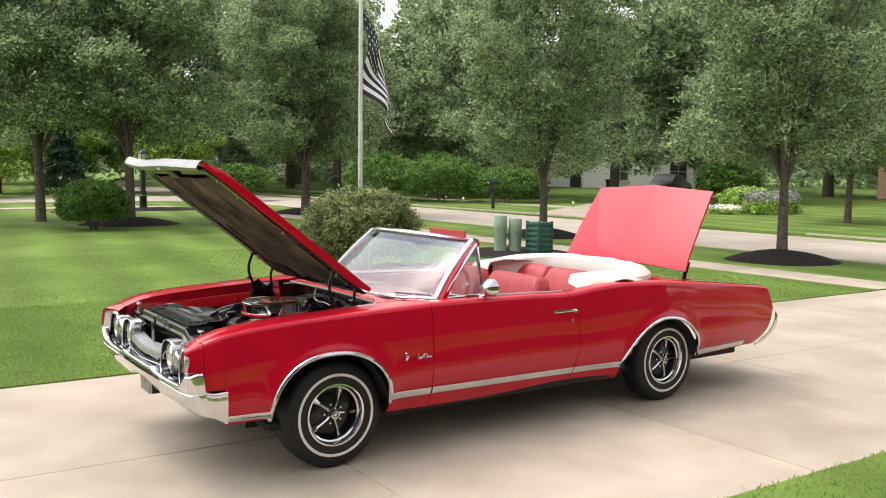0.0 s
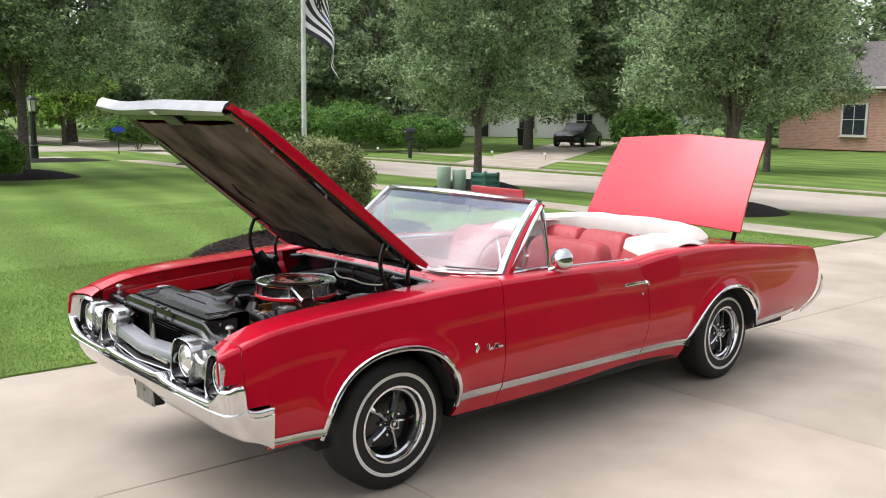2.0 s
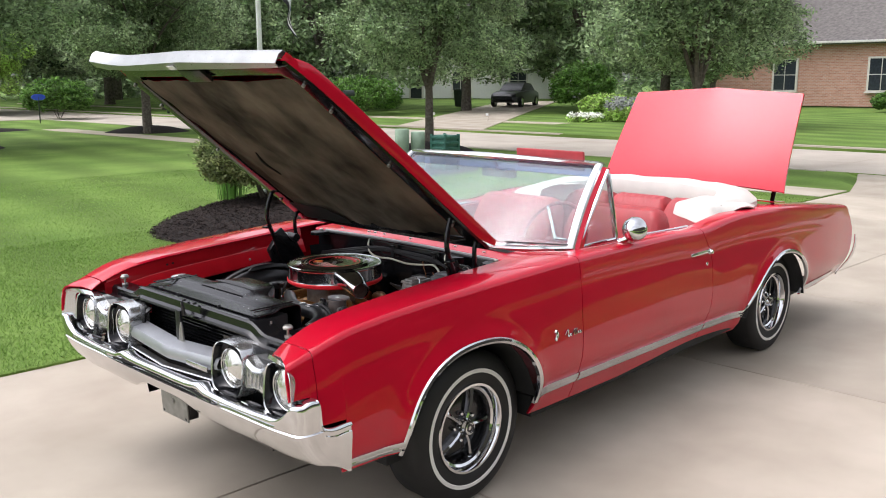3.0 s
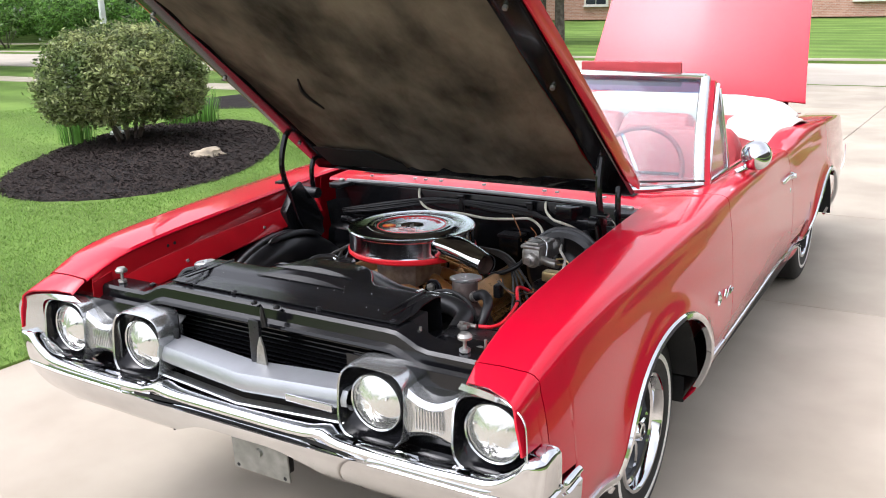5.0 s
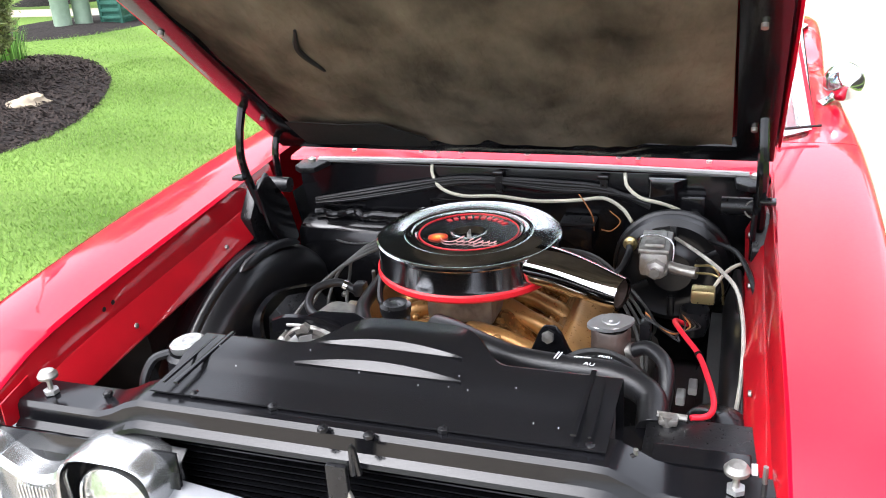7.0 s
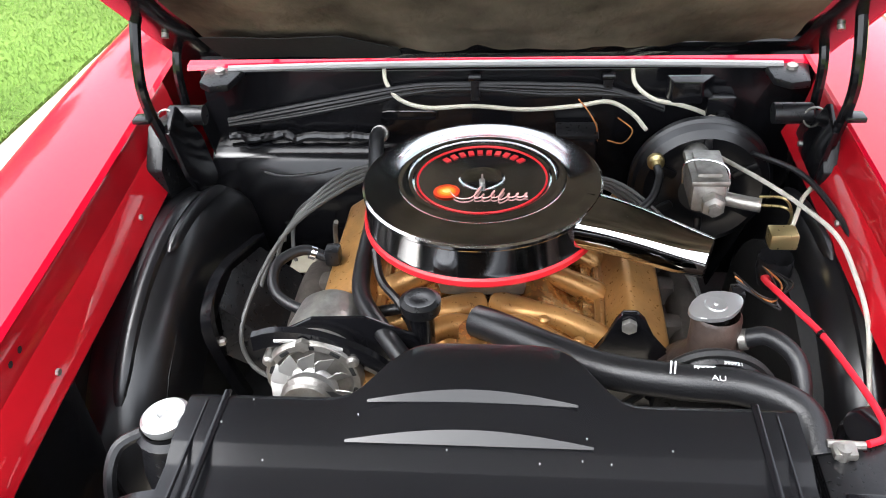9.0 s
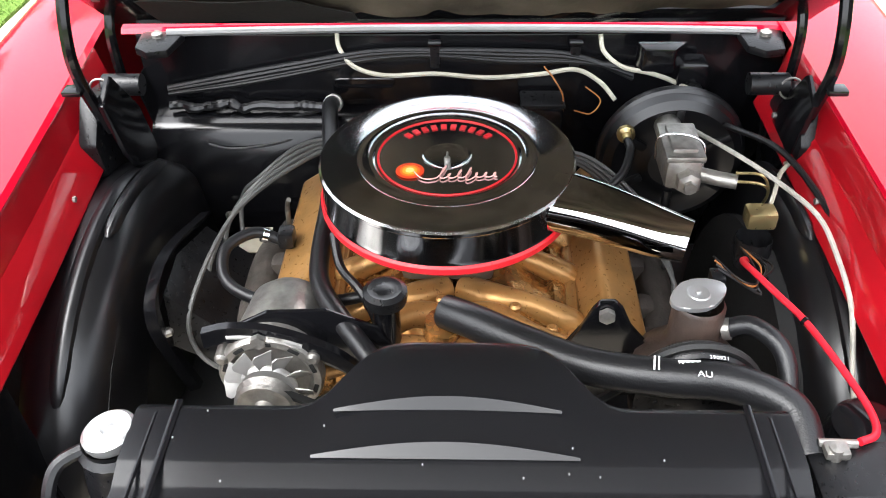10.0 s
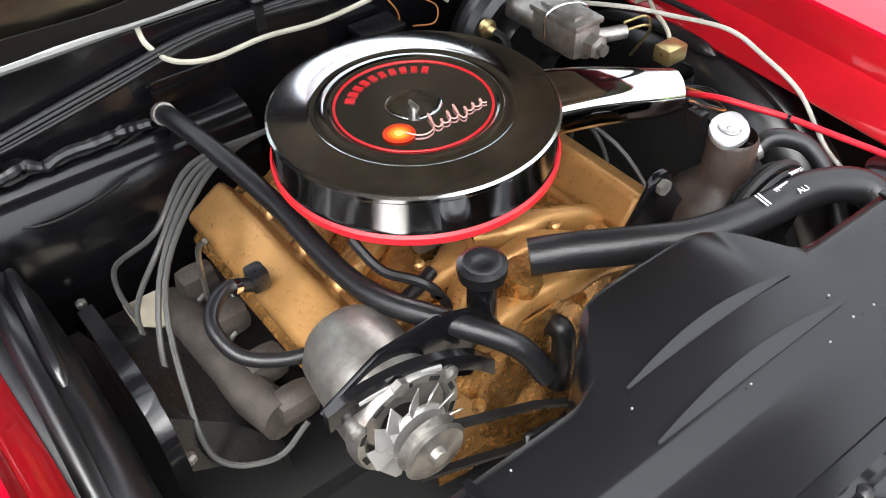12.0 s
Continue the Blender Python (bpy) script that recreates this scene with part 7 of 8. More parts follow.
lettering("390921", 0.009, at(-0.430, -0.352, 0.8500, Matrix.Rotation(radians(-97), 4, "Z")), MARK_WHITE, hose, "hose_letters")
lettering("AU", 0.015, at(-0.462, -0.330, 0.8490, Matrix.Rotation(radians(-97), 4, "Z")), MARK_WHITE, hose, "hose_letters")
part("heater_hose", tube([(0.365, 0.262, 0.800), (0.300, 0.262, 0.822), (0.16, 0.243, 0.815), (0.02, 0.228, 0.80), (-0.13, 0.226, 0.79), (-0.22, 0.212, 0.792), (-0.300, 0.168, 0.79), (-0.375, 0.112, 0.77), (-0.41, 0.085, 0.72)], 0.0165, 12), HOSE, car, "thick black heater hose")
part("heater_hose_clamp", tube([(0.352, 0.262, 0.806), (0.338, 0.262, 0.812)], 0.020, 12, smooth=False), CAST, car)
part("breather_hose", tube([(-0.035, 0.316, 0.742), (-0.040, 0.360, 0.762), (-0.085, 0.402, 0.760), (-0.145, 0.392, 0.740), (-0.185, 0.330, 0.732), (-0.205, 0.240, 0.742), (-0.205, 0.16, 0.755), (-0.19, 0.11, 0.76)], 0.0105, 10), HOSE, car, "curled black breather hose")
part("breather_grommet", box((-0.030, 0.305, 0.745), (0.035, 0.030, 0.035), 0.008), BLACK_SATIN, car)
part("breather_clamp", tube([(-0.036, 0.338, 0.752), (-0.038, 0.348, 0.757)], 0.0135, 10, smooth=False), CHROME, car)
part("vacuum_hose", tube([(-0.13, 0.20, 0.83), (-0.18, 0.185, 0.80), (-0.225, 0.150, 0.79), (-0.245, 0.128, 0.755), (-0.25, 0.12, 0.70)], 0.0075, 8), HOSE, car)
part("vacuum_clip", tube([(-0.236, 0.137, 0.772), (-0.240, 0.133, 0.765)], 0.0095, 8, smooth=False), CHROME, car)
for k, x in enumerate((0.16, 0.05, -0.06, -0.17)):
    part("plug_wire", tube([(0.20, 0.15 + 0.012 * k, 0.805), (0.185 - 0.01 * k, 0.29, 0.812 - 0.006 * k), (0.13 - 0.03 * k, 0.385 + 0.010 * k, 0.765 - 0.006 * k), (x + 0.045, 0.448 + 0.008 * k, 0.665), (x + 0.005, 0.446 + 0.006 * k, 0.585), (x - 0.02, 0.395, 0.560), (x - 0.015, 0.335, 0.590)], 0.0046, 7), WIRE_GREY, car, "grey spark plug wire")
    part("plug_wire", tube([(0.19, -0.13, 0.80), (0.16, -0.26, 0.79 - 0.01 * k), (0.10 - 0.05 * k, -0.38, 0.70), (x, -0.40, 0.60), (x, -0.34, 0.58)], 0.0042, 7), WIRE_GREY, car, "grey spark plug wire")
part("distributor", lathe([(0.05, 0.0), (0.055, 0.04), (0.045, 0.085), (0.0, 0.095)], 20, at(0.245, 0.02, 0.72)), BLACK, car, "black distributor")
part("dipstick", tube([(0.12, 0.34, 0.60), (0.12, 0.335, 0.70), (0.10, 0.325, 0.735)], 0.005, 6), CAST, car)

# brake booster and master cylinder
BX = at(0.262, -0.432, 0.740, AX_X @ Matrix.Rotation(math.pi, 4, "X"))
boost = part("brake_booster", lathe([(0.0, -0.06), (0.10, -0.06), (0.135, -0.035), (0.143, -0.010), (0.150, -0.006), (0.150, 0.006), (0.143, 0.010), (0.138, 0.030), (0.122, 0.040), (0.105, 0.034), (0.085, 0.030), (0.06, 0.036), (0.05, 0.045), (0.0, 0.045)], 56, BX), BAY_BLACK, car, "round black brake booster")
for k in range(6):
    a = 2 * math.pi * (k + 0.5) / 6
    part("booster_rib", box((0, 0, 0), (0.014, 0.056, 0.018), 0.006, at(0.226, -0.432 + 0.095 * math.cos(a), 0.740 + 0.095 * math.sin(a), Matrix.Rotation(a, 4, "X"))), BAY_BLACK, boost)
part("booster_valve", lathe([(0.018, 0), (0.018, 0.010), (0.010, 0.014), (0.009, 0.03), (0, 0.03)], 16, at(0.222, -0.330, 0.812, AX_X @ Matrix.Rotation(math.pi, 4, "X"))), BRASS, boost)
part("booster_hose", tube([(0.192, -0.330, 0.812), (0.165, -0.332, 0.805), (0.13, -0.315, 0.775), (0.10, -0.27, 0.75), (0.05, -0.22, 0.745)], 0.0085, 10), HOSE, boost, "black vacuum hose")
mc = part("master_cylinder", box((0.088, -0.404, 0.838), (0.118, 0.066, 0.060), 0.014), CAST, car, "grey cast brake master cylinder")
part("cylinder_body", tube([(0.25, -0.410, 0.826), (0.03, -0.410, 0.830)], 0.026, 18, smooth=False), CAST, mc)
part("cylinder_lid", box((0.088, -0.404, 0.872), (0.122, 0.070, 0.012), 0.005), CAST, mc)
part("lid_boss", box((0.088, -0.404, 0.880), (0.090, 0.046, 0.012), 0.006), CAST, mc)
part("lid_wire", tube([(0.060, -0.443, 0.820), (0.075, -0.442, 0.876), (0.088, -0.404, 0.889), (0.098, -0.366, 0.876), (0.100, -0.366, 0.830)], 0.0022, 6), ALU, mc)
part("cylinder_end", lathe([(0.022, 0.0), (0.022, 0.020), (0.012, 0.024), (0.012, 0.034), (0, 0.034)], 6, at(0.028, -0.410, 0.834, AX_X @ Matrix.Rotation(math.pi, 4, "X"))), CAST, mc)
part("outlet_block", tube([(0.055, -0.43, 0.828), (0.040, -0.470, 0.826), (0.030, -0.50, 0.826)], 0.014, 10), CAST, mc)
for dz in (0.0, 0.018):
    part("brake_line", tube([(0.032, -0.495, 0.826 + dz), (0.015, -0.535, 0.832 + dz), (0.02, -0.555, 0.81), (0.06, -0.560, 0.74)], 0.0028, 6), BRASS, mc)

# firewall wiring
for k, dz in enumerate((0.0, 0.008, 0.016, -0.006)):
    part("harness", tube([(0.385, 0.62, 0.815 + dz * 0.6), (0.383, 0.48, 0.838 + dz), (0.380, 0.33, 0.868 + dz), (0.380, 0.18, 0.898 + dz * 0.7), (0.378, 0.05, 0.905 + dz * 0.5), (0.376, -0.10, 0.896 + dz), (0.376, -0.24, 0.892 + dz * 0.6), (0.37, -0.36, 0.868 - dz)], 0.0055 + 0.001 * (k % 2), 7), HOSE, car, "black wiring harness on the firewall")
part("loose_wire", tube([(0.385, 0.60, 0.745), (0.365, 0.50, 0.742), (0.362, 0.40, 0.760), (0.372, 0.30, 0.775), (0.385, 0.255, 0.80)], 0.003, 6), HOSE, car)
part("loose_wire", tube([(0.375, 0.62, 0.752), (0.318, 0.52, 0.720), (0.316, 0.42, 0.722), (0.33, 0.33, 0.738)], 0.003, 6), HOSE, car)
part("washer_hose", tube([(0.402, 0.250, 0.942), (0.388, 0.245, 0.912), (0.370, 0.215, 0.880), (0.362, 0.150, 0.864), (0.362, 0.050, 0.868), (0.360, -0.06, 0.860), (0.360, -0.17, 0.868), (0.366, -0.24, 0.875), (0.35, -0.29, 0.855), (0.32, -0.32, 0.83)], 0.0048, 8), WIRE_WHITE, car, "thin white washer hose")
part("washer_hose", tube([(0.402, -0.290, 0.936), (0.386, -0.298, 0.905), (0.368, -0.335, 0.880), (0.355, -0.39, 0.872), (0.335, -0.44, 0.862), (0.28, -0.50, 0.85)], 0.0048, 8), WIRE_WHITE, car, "thin white washer hose")
for y in (0.048, -0.238):
    part("wire_clip", box((0.377, y, 0.905), (0.012, 0.020, 0.060), 0.003), BLACK_SATIN, car)
    part("clip_tab", box((0.370, y, 0.932), (0.020, 0.028, 0.010), 0.003), BLACK, car)
part("orange_wire", tube([(0.36, -0.175, 0.885), (0.345, -0.195, 0.865), (0.34, -0.215, 0.83), (0.345, -0.218, 0.79)], 0.0017, 6), WIRE_ORANGE, car)
reg = part("regulator_box", box((0.355, -0.175, 0.770), (0.06, 0.085, 0.075), 0.008), BLACK, car, "small black relay box on the firewall")
part("regulator_lid", box((0.355, -0.175, 0.811), (0.066, 0.092, 0.010), 0.004), BLACK_SATIN, reg)
wm = part("wiper_motor", box((0.355, -0.470, 0.865), (0.06, 0.060, 0.075), 0.006), BLACK, car, "black wiper motor bracket")
part("motor_cover", prism([(-0.05, 0.0), (0.05, 0.0), (0.04, 0.035), (-0.02, 0.04)], 0.05, at(0.35, -0.405, 0.895, Matrix.Rotation(radians(90), 4, "Z")), 0.005), BLACK, wm)
part("motor_shaft", lathe([(0.018, 0), (0.018, 0.02), (0.01, 0.024), (0, 0.024)], 14, at(0.325, -0.475, 0.850, AX_X @ Matrix.Rotation(math.pi, 4, "X"))), BLACK_SATIN, wm)
part("dark_wires", tube([(0.34, -0.26, 0.85), (0.32, -0.29, 0.83), (0.30, -0.27, 0.81), (0.33, -0.24, 0.80)], 0.0015, 6), WIRE_ORANGE, car)

# driver side wiring and battery
relay = part("horn_relay", box((-0.062, -0.519, 0.818), (0.038, 0.050, 0.032), 0.006), BRASS, car, "brass coloured relay with dark connector")
part("relay_base", lathe([(0.030, 0.0), (0.032, -0.03), (0.024, -0.06), (0, -0.065)], 16, at(-0.095, -0.505, 0.800)), BLACK_SATIN, relay)
part("relay_wire", tube([(-0.050, -0.535, 0.822), (-0.02, -0.550, 0.838), (0.030, -0.572, 0.844), (0.070, -0.60, 0.841), (0.10, -0.605, 0.82)], 0.0042, 7), WIRE_WHITE, relay, "white wire")
part("side_harness", tube([(0.20, -0.44, 0.84), (0.052, -0.50, 0.867), (-0.028, -0.55, 0.864), (-0.125, -0.585, 0.866), (-0.195, -0.60, 0.840), (-0.276, -0.605, 0.804), (-0.353, -0.600, 0.735), (-0.46, -0.58, 0.70)], 0.0043, 8), LOOM, car, "white wrapped wiring along the inner fender")
part("side_harness_dark", tube([(0.22, -0.52, 0.83), (0.10, -0.580, 0.855), (-0.02, -0.612, 0.850), (-0.16, -0.630, 0.830), (-0.32, -0.632, 0.80), (-0.50, -0.62, 0.77)], 0.006, 7), HOSE, car)
for k in range(4):
    part("loom_wire", tube([(-0.185 - 0.01 * k, -0.412, 0.83), (-0.23, -0.445 - 0.012 * k, 0.82 - 0.01 * k), (-0.215, -0.48, 0.80), (-0.16, -0.49 - 0.01 * k, 0.79), (-0.11, -0.48, 0.79)], 0.0018, 6), WIRE_ORANGE if k == 1 else HOSE, car)
for x, y, z in ((0.08, -0.475, 0.47), (0.15, -0.50, 0.46)):
    part("white_connector", box((x, y, z), (0.05, 0.022, 0.022), 0.004), MARK_WHITE, car, "white plastic connector")
part("loom_plug", box((-0.215, -0.415, 0.80), (0.030, 0.022, 0.04), 0.004), BLACK_SATIN, car)
cable = part("battery_cable", tube([(-0.125, -0.492, 0.775), (-0.160, -0.470, 0.800), (-0.21, -0.476, 0.815), (-0.26, -0.500, 0.812), (-0.311, -0.525, 0.808), (-0.40, -0.548, 0.806), (-0.48, -0.560, 0.808), (-0.525, -0.552, 0.812), (-0.542, -0.525, 0.815)], 0.0054, 10), WIRE_RED, car, "thick red battery cable")
part("cable_tie", tube([(-0.309, -0.524, 0.808), (-0.314, -0.5262, 0.808)], 0.0080, 10, smooth=False), BLACK, cable)
bat = part("battery", box((-0.625, -0.548, 0.715), (0.180, 0.185, 0.170), 0.008), BLACK_SATIN, car, "black battery")
part("battery_lid", box((-0.625, -0.548, 0.803), (0.180, 0.185, 0.010), 0.003), BLACK_SATIN, bat)
part("battery_vent_strip", box((-0.650, -0.548, 0.811), (0.05, 0.150, 0.010), 0.004), BLACK, bat)
part("terminal", lathe([(0.010, 0), (0.009, 0.020), (0, 0.021)], 14, at(-0.560, -0.488, 0.806)), CAST, bat)
part("terminal_clamp", box((-0.556, -0.490, 0.816), (0.026, 0.032, 0.013), 0.005), CAST, bat, "grey terminal clamp")
part("clamp_bolt", tube([(-0.545, -0.470, 0.817), (-0.545, -0.520, 0.815)], 0.006, 8, smooth=False), CAST, bat)
part("terminal_negative", lathe([(0.010, 0), (0.009, 0.020), (0, 0.021)], 14, at(-0.690, -0.610, 0.806)), CAST, bat)
for y in (-0.455, -0.640):
    part("hold_down_rod", tube([(-0.715, y, 0.70), (-0.715, y, 0.86)], 0.004, 8, smooth=False), CAST, bat)
part("battery_label", box((-0.655, -0.625, 0.8095), (0.028, 0.014, 0.002), 0), MARK_WHITE, bat)
part("air_duct", lathe([(0.052, -0.10), (0.055, 0.0), (0.048, 0.012), (0.050, 0.02), (0.040, 0.025), (0, 0.03)], 24, at(-0.49, -0.565, 0.765)), BLACK, car, "black canister by the battery")

# ---- things in the yard and across the street ----
POLE = mat("pole_paint", (0.60, 0.63, 0.58), 0.4, var=0.08, metal=0.2)
GREEN_PAINT = mat("green_plastic", (0.030, 0.115, 0.085), 0.5, var=0.15)
PALE_GREEN = mat("pale_green_paint", (0.30, 0.40, 0.30), 0.5, var=0.1)
DARK_IRON = mat("dark_iron", (0.02, 0.03, 0.025), 0.5, var=0.2)
CLOTH_WHITE = mat("white_cloth", (0.75, 0.75, 0.75), 0.8, var=0.05)
CLOTH_BLACK = mat("black_cloth", (0.03, 0.03, 0.035), 0.8, var=0.1)
CLOTH_BLUE = mat("blue_cloth", (0.10, 0.12, 0.35), 0.8, var=0.1)

fx, fy = 5.0, 7.75
pole = thing("flagpole", "tall pale flagpole standing in the mulch bed", "flagpole", (fx, fy, 0))
part("mast", tube([(fx, fy, 0.0), (fx, fy, 3.0), (fx, fy, 6.6)], lambda t: 0.042 - 0.012 * t, 14), POLE, pole)
part("base_collar", lathe([(0.09, 0.0), (0.09, 0.03), (0.055, 0.06), (0.05, 0.12)], 20, at(fx, fy, 0.12)), POLE, pole)
part("finial", lathe([(0.0, 0.12), (0.04, 0.10), (0.055, 0.06), (0.04, 0.02), (0.02, 0.0)], 20, at(fx, fy, 6.6)), BRASS, pole)
part("halyard", tube([(fx - 0.05, fy - 0.03, 1.4), (fx - 0.055, fy - 0.03, 4.0), (fx - 0.045, fy - 0.03, 6.5)], 0.004, 5), CLOTH_WHITE, pole)
part("cleat", tube([(fx - 0.045, fy - 0.02, 1.52), (fx - 0.05, fy - 0.025, 1.62)], 0.012, 6), POLE, pole)
# a limp flag of alternate black and white stripes with a starred canton
flag = thing("flag", "limp black and white striped flag with one blue stripe", "flag", (fx, fy, 3.2))
HOIST, FLY = 1.35, 1.95


def flag_at(u, v):
    """u along the hoist from the top, v along the fly; the cloth hangs in folds."""
    out = 0.52 * (1 - math.exp(-2.2 * v)) * (0.8 + 0.28 * u)
    x = fx + 0.05 + out * 0.95 + 0.045 * math.sin(9 * v + 5 * u)
    y = fy - 0.03 - out * 0.30 + 0.065 * math.sin(7 * v + 8 * u + 1)
    return (x, y, 4.42 - u * HOIST * (1 - 0.35 * v) - 1.23 * v)


for k in range(13):
    v0 = 0.40 if k < 7 else 0.0
    rows = [[flag_at((k + a) / 13, v0 + (1 - v0) * j / 24) for j in range(25)] for a in (0, 0.5, 1)]
    part("stripe", loft(rows), CLOTH_BLUE if k == 6 else (CLOTH_BLACK if k % 2 == 0 else CLOTH_WHITE), flag, "blue stripe" if k == 6 else "", thick=0.003)
canton = part("canton", loft([[flag_at(7 / 13 * i / 8, 0.40 * j / 10) for j in range(11)] for i in range(9)]), CLOTH_BLACK, flag, "black canton", thick=0.003)
stars = bmesh.new()
for i in range(5):
    for j in range(6):
        p, q, r = Vector(flag_at(7 / 13 * (i + 0.5) / 5, 0.40 * (j + 0.5) / 6)), Vector(flag_at(7 / 13 * (i + 0.8) / 5, 0.40 * (j + 0.5) / 6)), Vector(flag_at(7 / 13 * (i + 0.5) / 5, 0.40 * (j + 0.8) / 6))
        e1, e2 = (q - p).normalized(), (r - p).normalized()
        nn = e1.cross(e2).normalized()
        for s in (0.006, -0.006):
            stars.faces.new([stars.verts.new(p + nn * s + (e1 * math.cos(a) + e2 * math.sin(a)) * (0.030 if k % 2 else 0.013)) for k, a in enumerate([2 * math.pi * k / 10 for k in range(10)])])
part("stars", stars, CLOTH_WHITE, canton)

# utility posts and the green cabinet in their own mulch
bed(9.7, 9.5, 1.5, 1.3, 0.05, "utility_mulch", "dark mulch round the utility posts")
for x, y in ((9.43, 9.45), (9.72, 9.30)):
    post = thing("utility_post", "pale green utility pedestal standing in mulch", "utility box", (x, y, 0), "utility posts")
    h = 0.80 if x < 9.5 else 0.74
    part("pedestal", lathe([(0.135, 0.0), (0.135, h * 0.55), (0.140, h * 0.56), (0.140, h - 0.02), (0.13, h), (0.0, h + 0.006)], 28, at(x, y, 0.03)), PALE_GREEN, post)
cab = thing("utility_cabinet", "dark green slatted utility cabinet beside the sidewalk", "utility box", (10.02, 8.85, 0))
part("cabinet_body", box((10.02, 8.85, 0.37), (0.36, 0.36, 0.68), 0.02), GREEN_PAINT, cab)
for k in range(6):
    part("slat", box((10.02, 8.85, 0.12 + 0.11 * k), (0.42, 0.42, 0.055), 0.012), GREEN_PAINT, cab)
for sx in (-0.185, 0.185):
    for sy in (-0.185, 0.185):
        part("corner_post", box((10.02 + sx, 8.85 + sy, 0.37), (0.05, 0.05, 0.72), 0.01), GREEN_PAINT, cab)


def mailbox(x, y):
    ob = thing("mailbox", "black mailbox on a short post by the street", "mailbox", (x, y, 0), "mailboxes")
    part("post", box((x, y, 0.55), (0.12, 0.12, 1.1), 0.015), DARK_IRON, ob)
    rows = [[(x - 0.10 + 0.52 * 1.0 * (i - 0.35), y + 0.14 * math.cos(a), 1.22 + 0.17 * max(-0.6, math.sin(a))) for a in [2 * math.pi * k / 16 for k in range(16)]] for i in (0, 1)]
    bx = part("box", loft(rows, close_v=True, caps=True), DARK_IRON, ob, "black mailbox shell")
    part("newspaper_tube", tube([(x - 0.28, y, 0.92), (x + 0.22, y, 0.92)], 0.08, 12, smooth=False), DARK_IRON, ob)
    part("number_bar", box((x - 0.285, y, 1.22), (0.004, 0.10, 0.03), 0), MARK_WHITE, bx)


mailbox(22.9, 26.9)
mailbox(23.2, 43.0)

lx, ly = 8.0, 30.9
lampost = thing("street_lamp", "dark green lantern on a post beyond the lawn", "street lamp", (lx, ly, 0))
part("post", lathe([(0.20, 0.0), (0.20, 0.08), (0.15, 0.12), (0.14, 0.55), (0.17, 0.60), (0.11, 0.64), (0.10, 1.75), (0.14, 1.80), (0.12, 1.86)], 16, at(lx, ly, 0)), DARK_IRON, lampost)
lan = part("lantern", lathe([(0.09, 1.86), (0.14, 1.90), (0.19, 2.28), (0.0, 2.28)], 6, at(lx, ly, 0)), mat("lantern_glass", (0.75, 0.75, 0.70), 0.3, var=0.05), lampost, "pale lantern glass")
part("lantern_roof", lathe([(0.22, 2.28), (0.21, 2.31), (0.10, 2.42), (0.03, 2.46), (0.0, 2.54)], 6, at(lx, ly, 0)), DARK_IRON, lan)
for k in range(6):
    a = 2 * math.pi * k / 6
    part("lantern_bar", tube([(lx + 0.14 * math.cos(a), ly + 0.14 * math.sin(a), 1.90), (lx + 0.195 * math.cos(a), ly + 0.195 * math.sin(a), 2.28)], 0.012, 6), DARK_IRON, lan)
bed(8.6, 30.7, 2.2, 0.8, 0.12, "lamp_mulch", "dark mulch bed round the lamp post")
sg = thing("yard_sign", "small blue oval sign on a thin post", "sign", (13.2, 36.0, 0))
part("post", tube([(13.2, 36, 0), (13.2, 36, 1.12)], 0.025, 8, smooth=False), DARK_IRON, sg)
part("panel", lathe([(0.0, -0.02), (0.30, -0.02), (0.30, 0.02), (0.0, 0.02)], 24, at(13.2, 36, 1.12, Matrix.Rotation(radians(90), 4, "X")) @ Matrix.Diagonal((1, 0.45, 1, 1))), mat("blue_sign", (0.03, 0.08, 0.55), 0.5, var=0.05), sg, "blue oval panel")
for x, y in ((23.5, 30), (24.2, 32.5), (24.6, 35), (25, 37.5), (25.3, 24), (26, 21.5), (23.6, 40)):
    mk = thing("marker_flag", "tiny white marker flag in the grass", "marker flag", (x, y, 0), "marker flags")
    part("wire", tube([(x, y, 0), (x, y, 0.42)], 0.006, 5, smooth=False), DARK_IRON, mk)
    part("pennant", box((x, y + 0.06, 0.38), (0.01, 0.14, 0.10), 0), CLOTH_WHITE, mk)


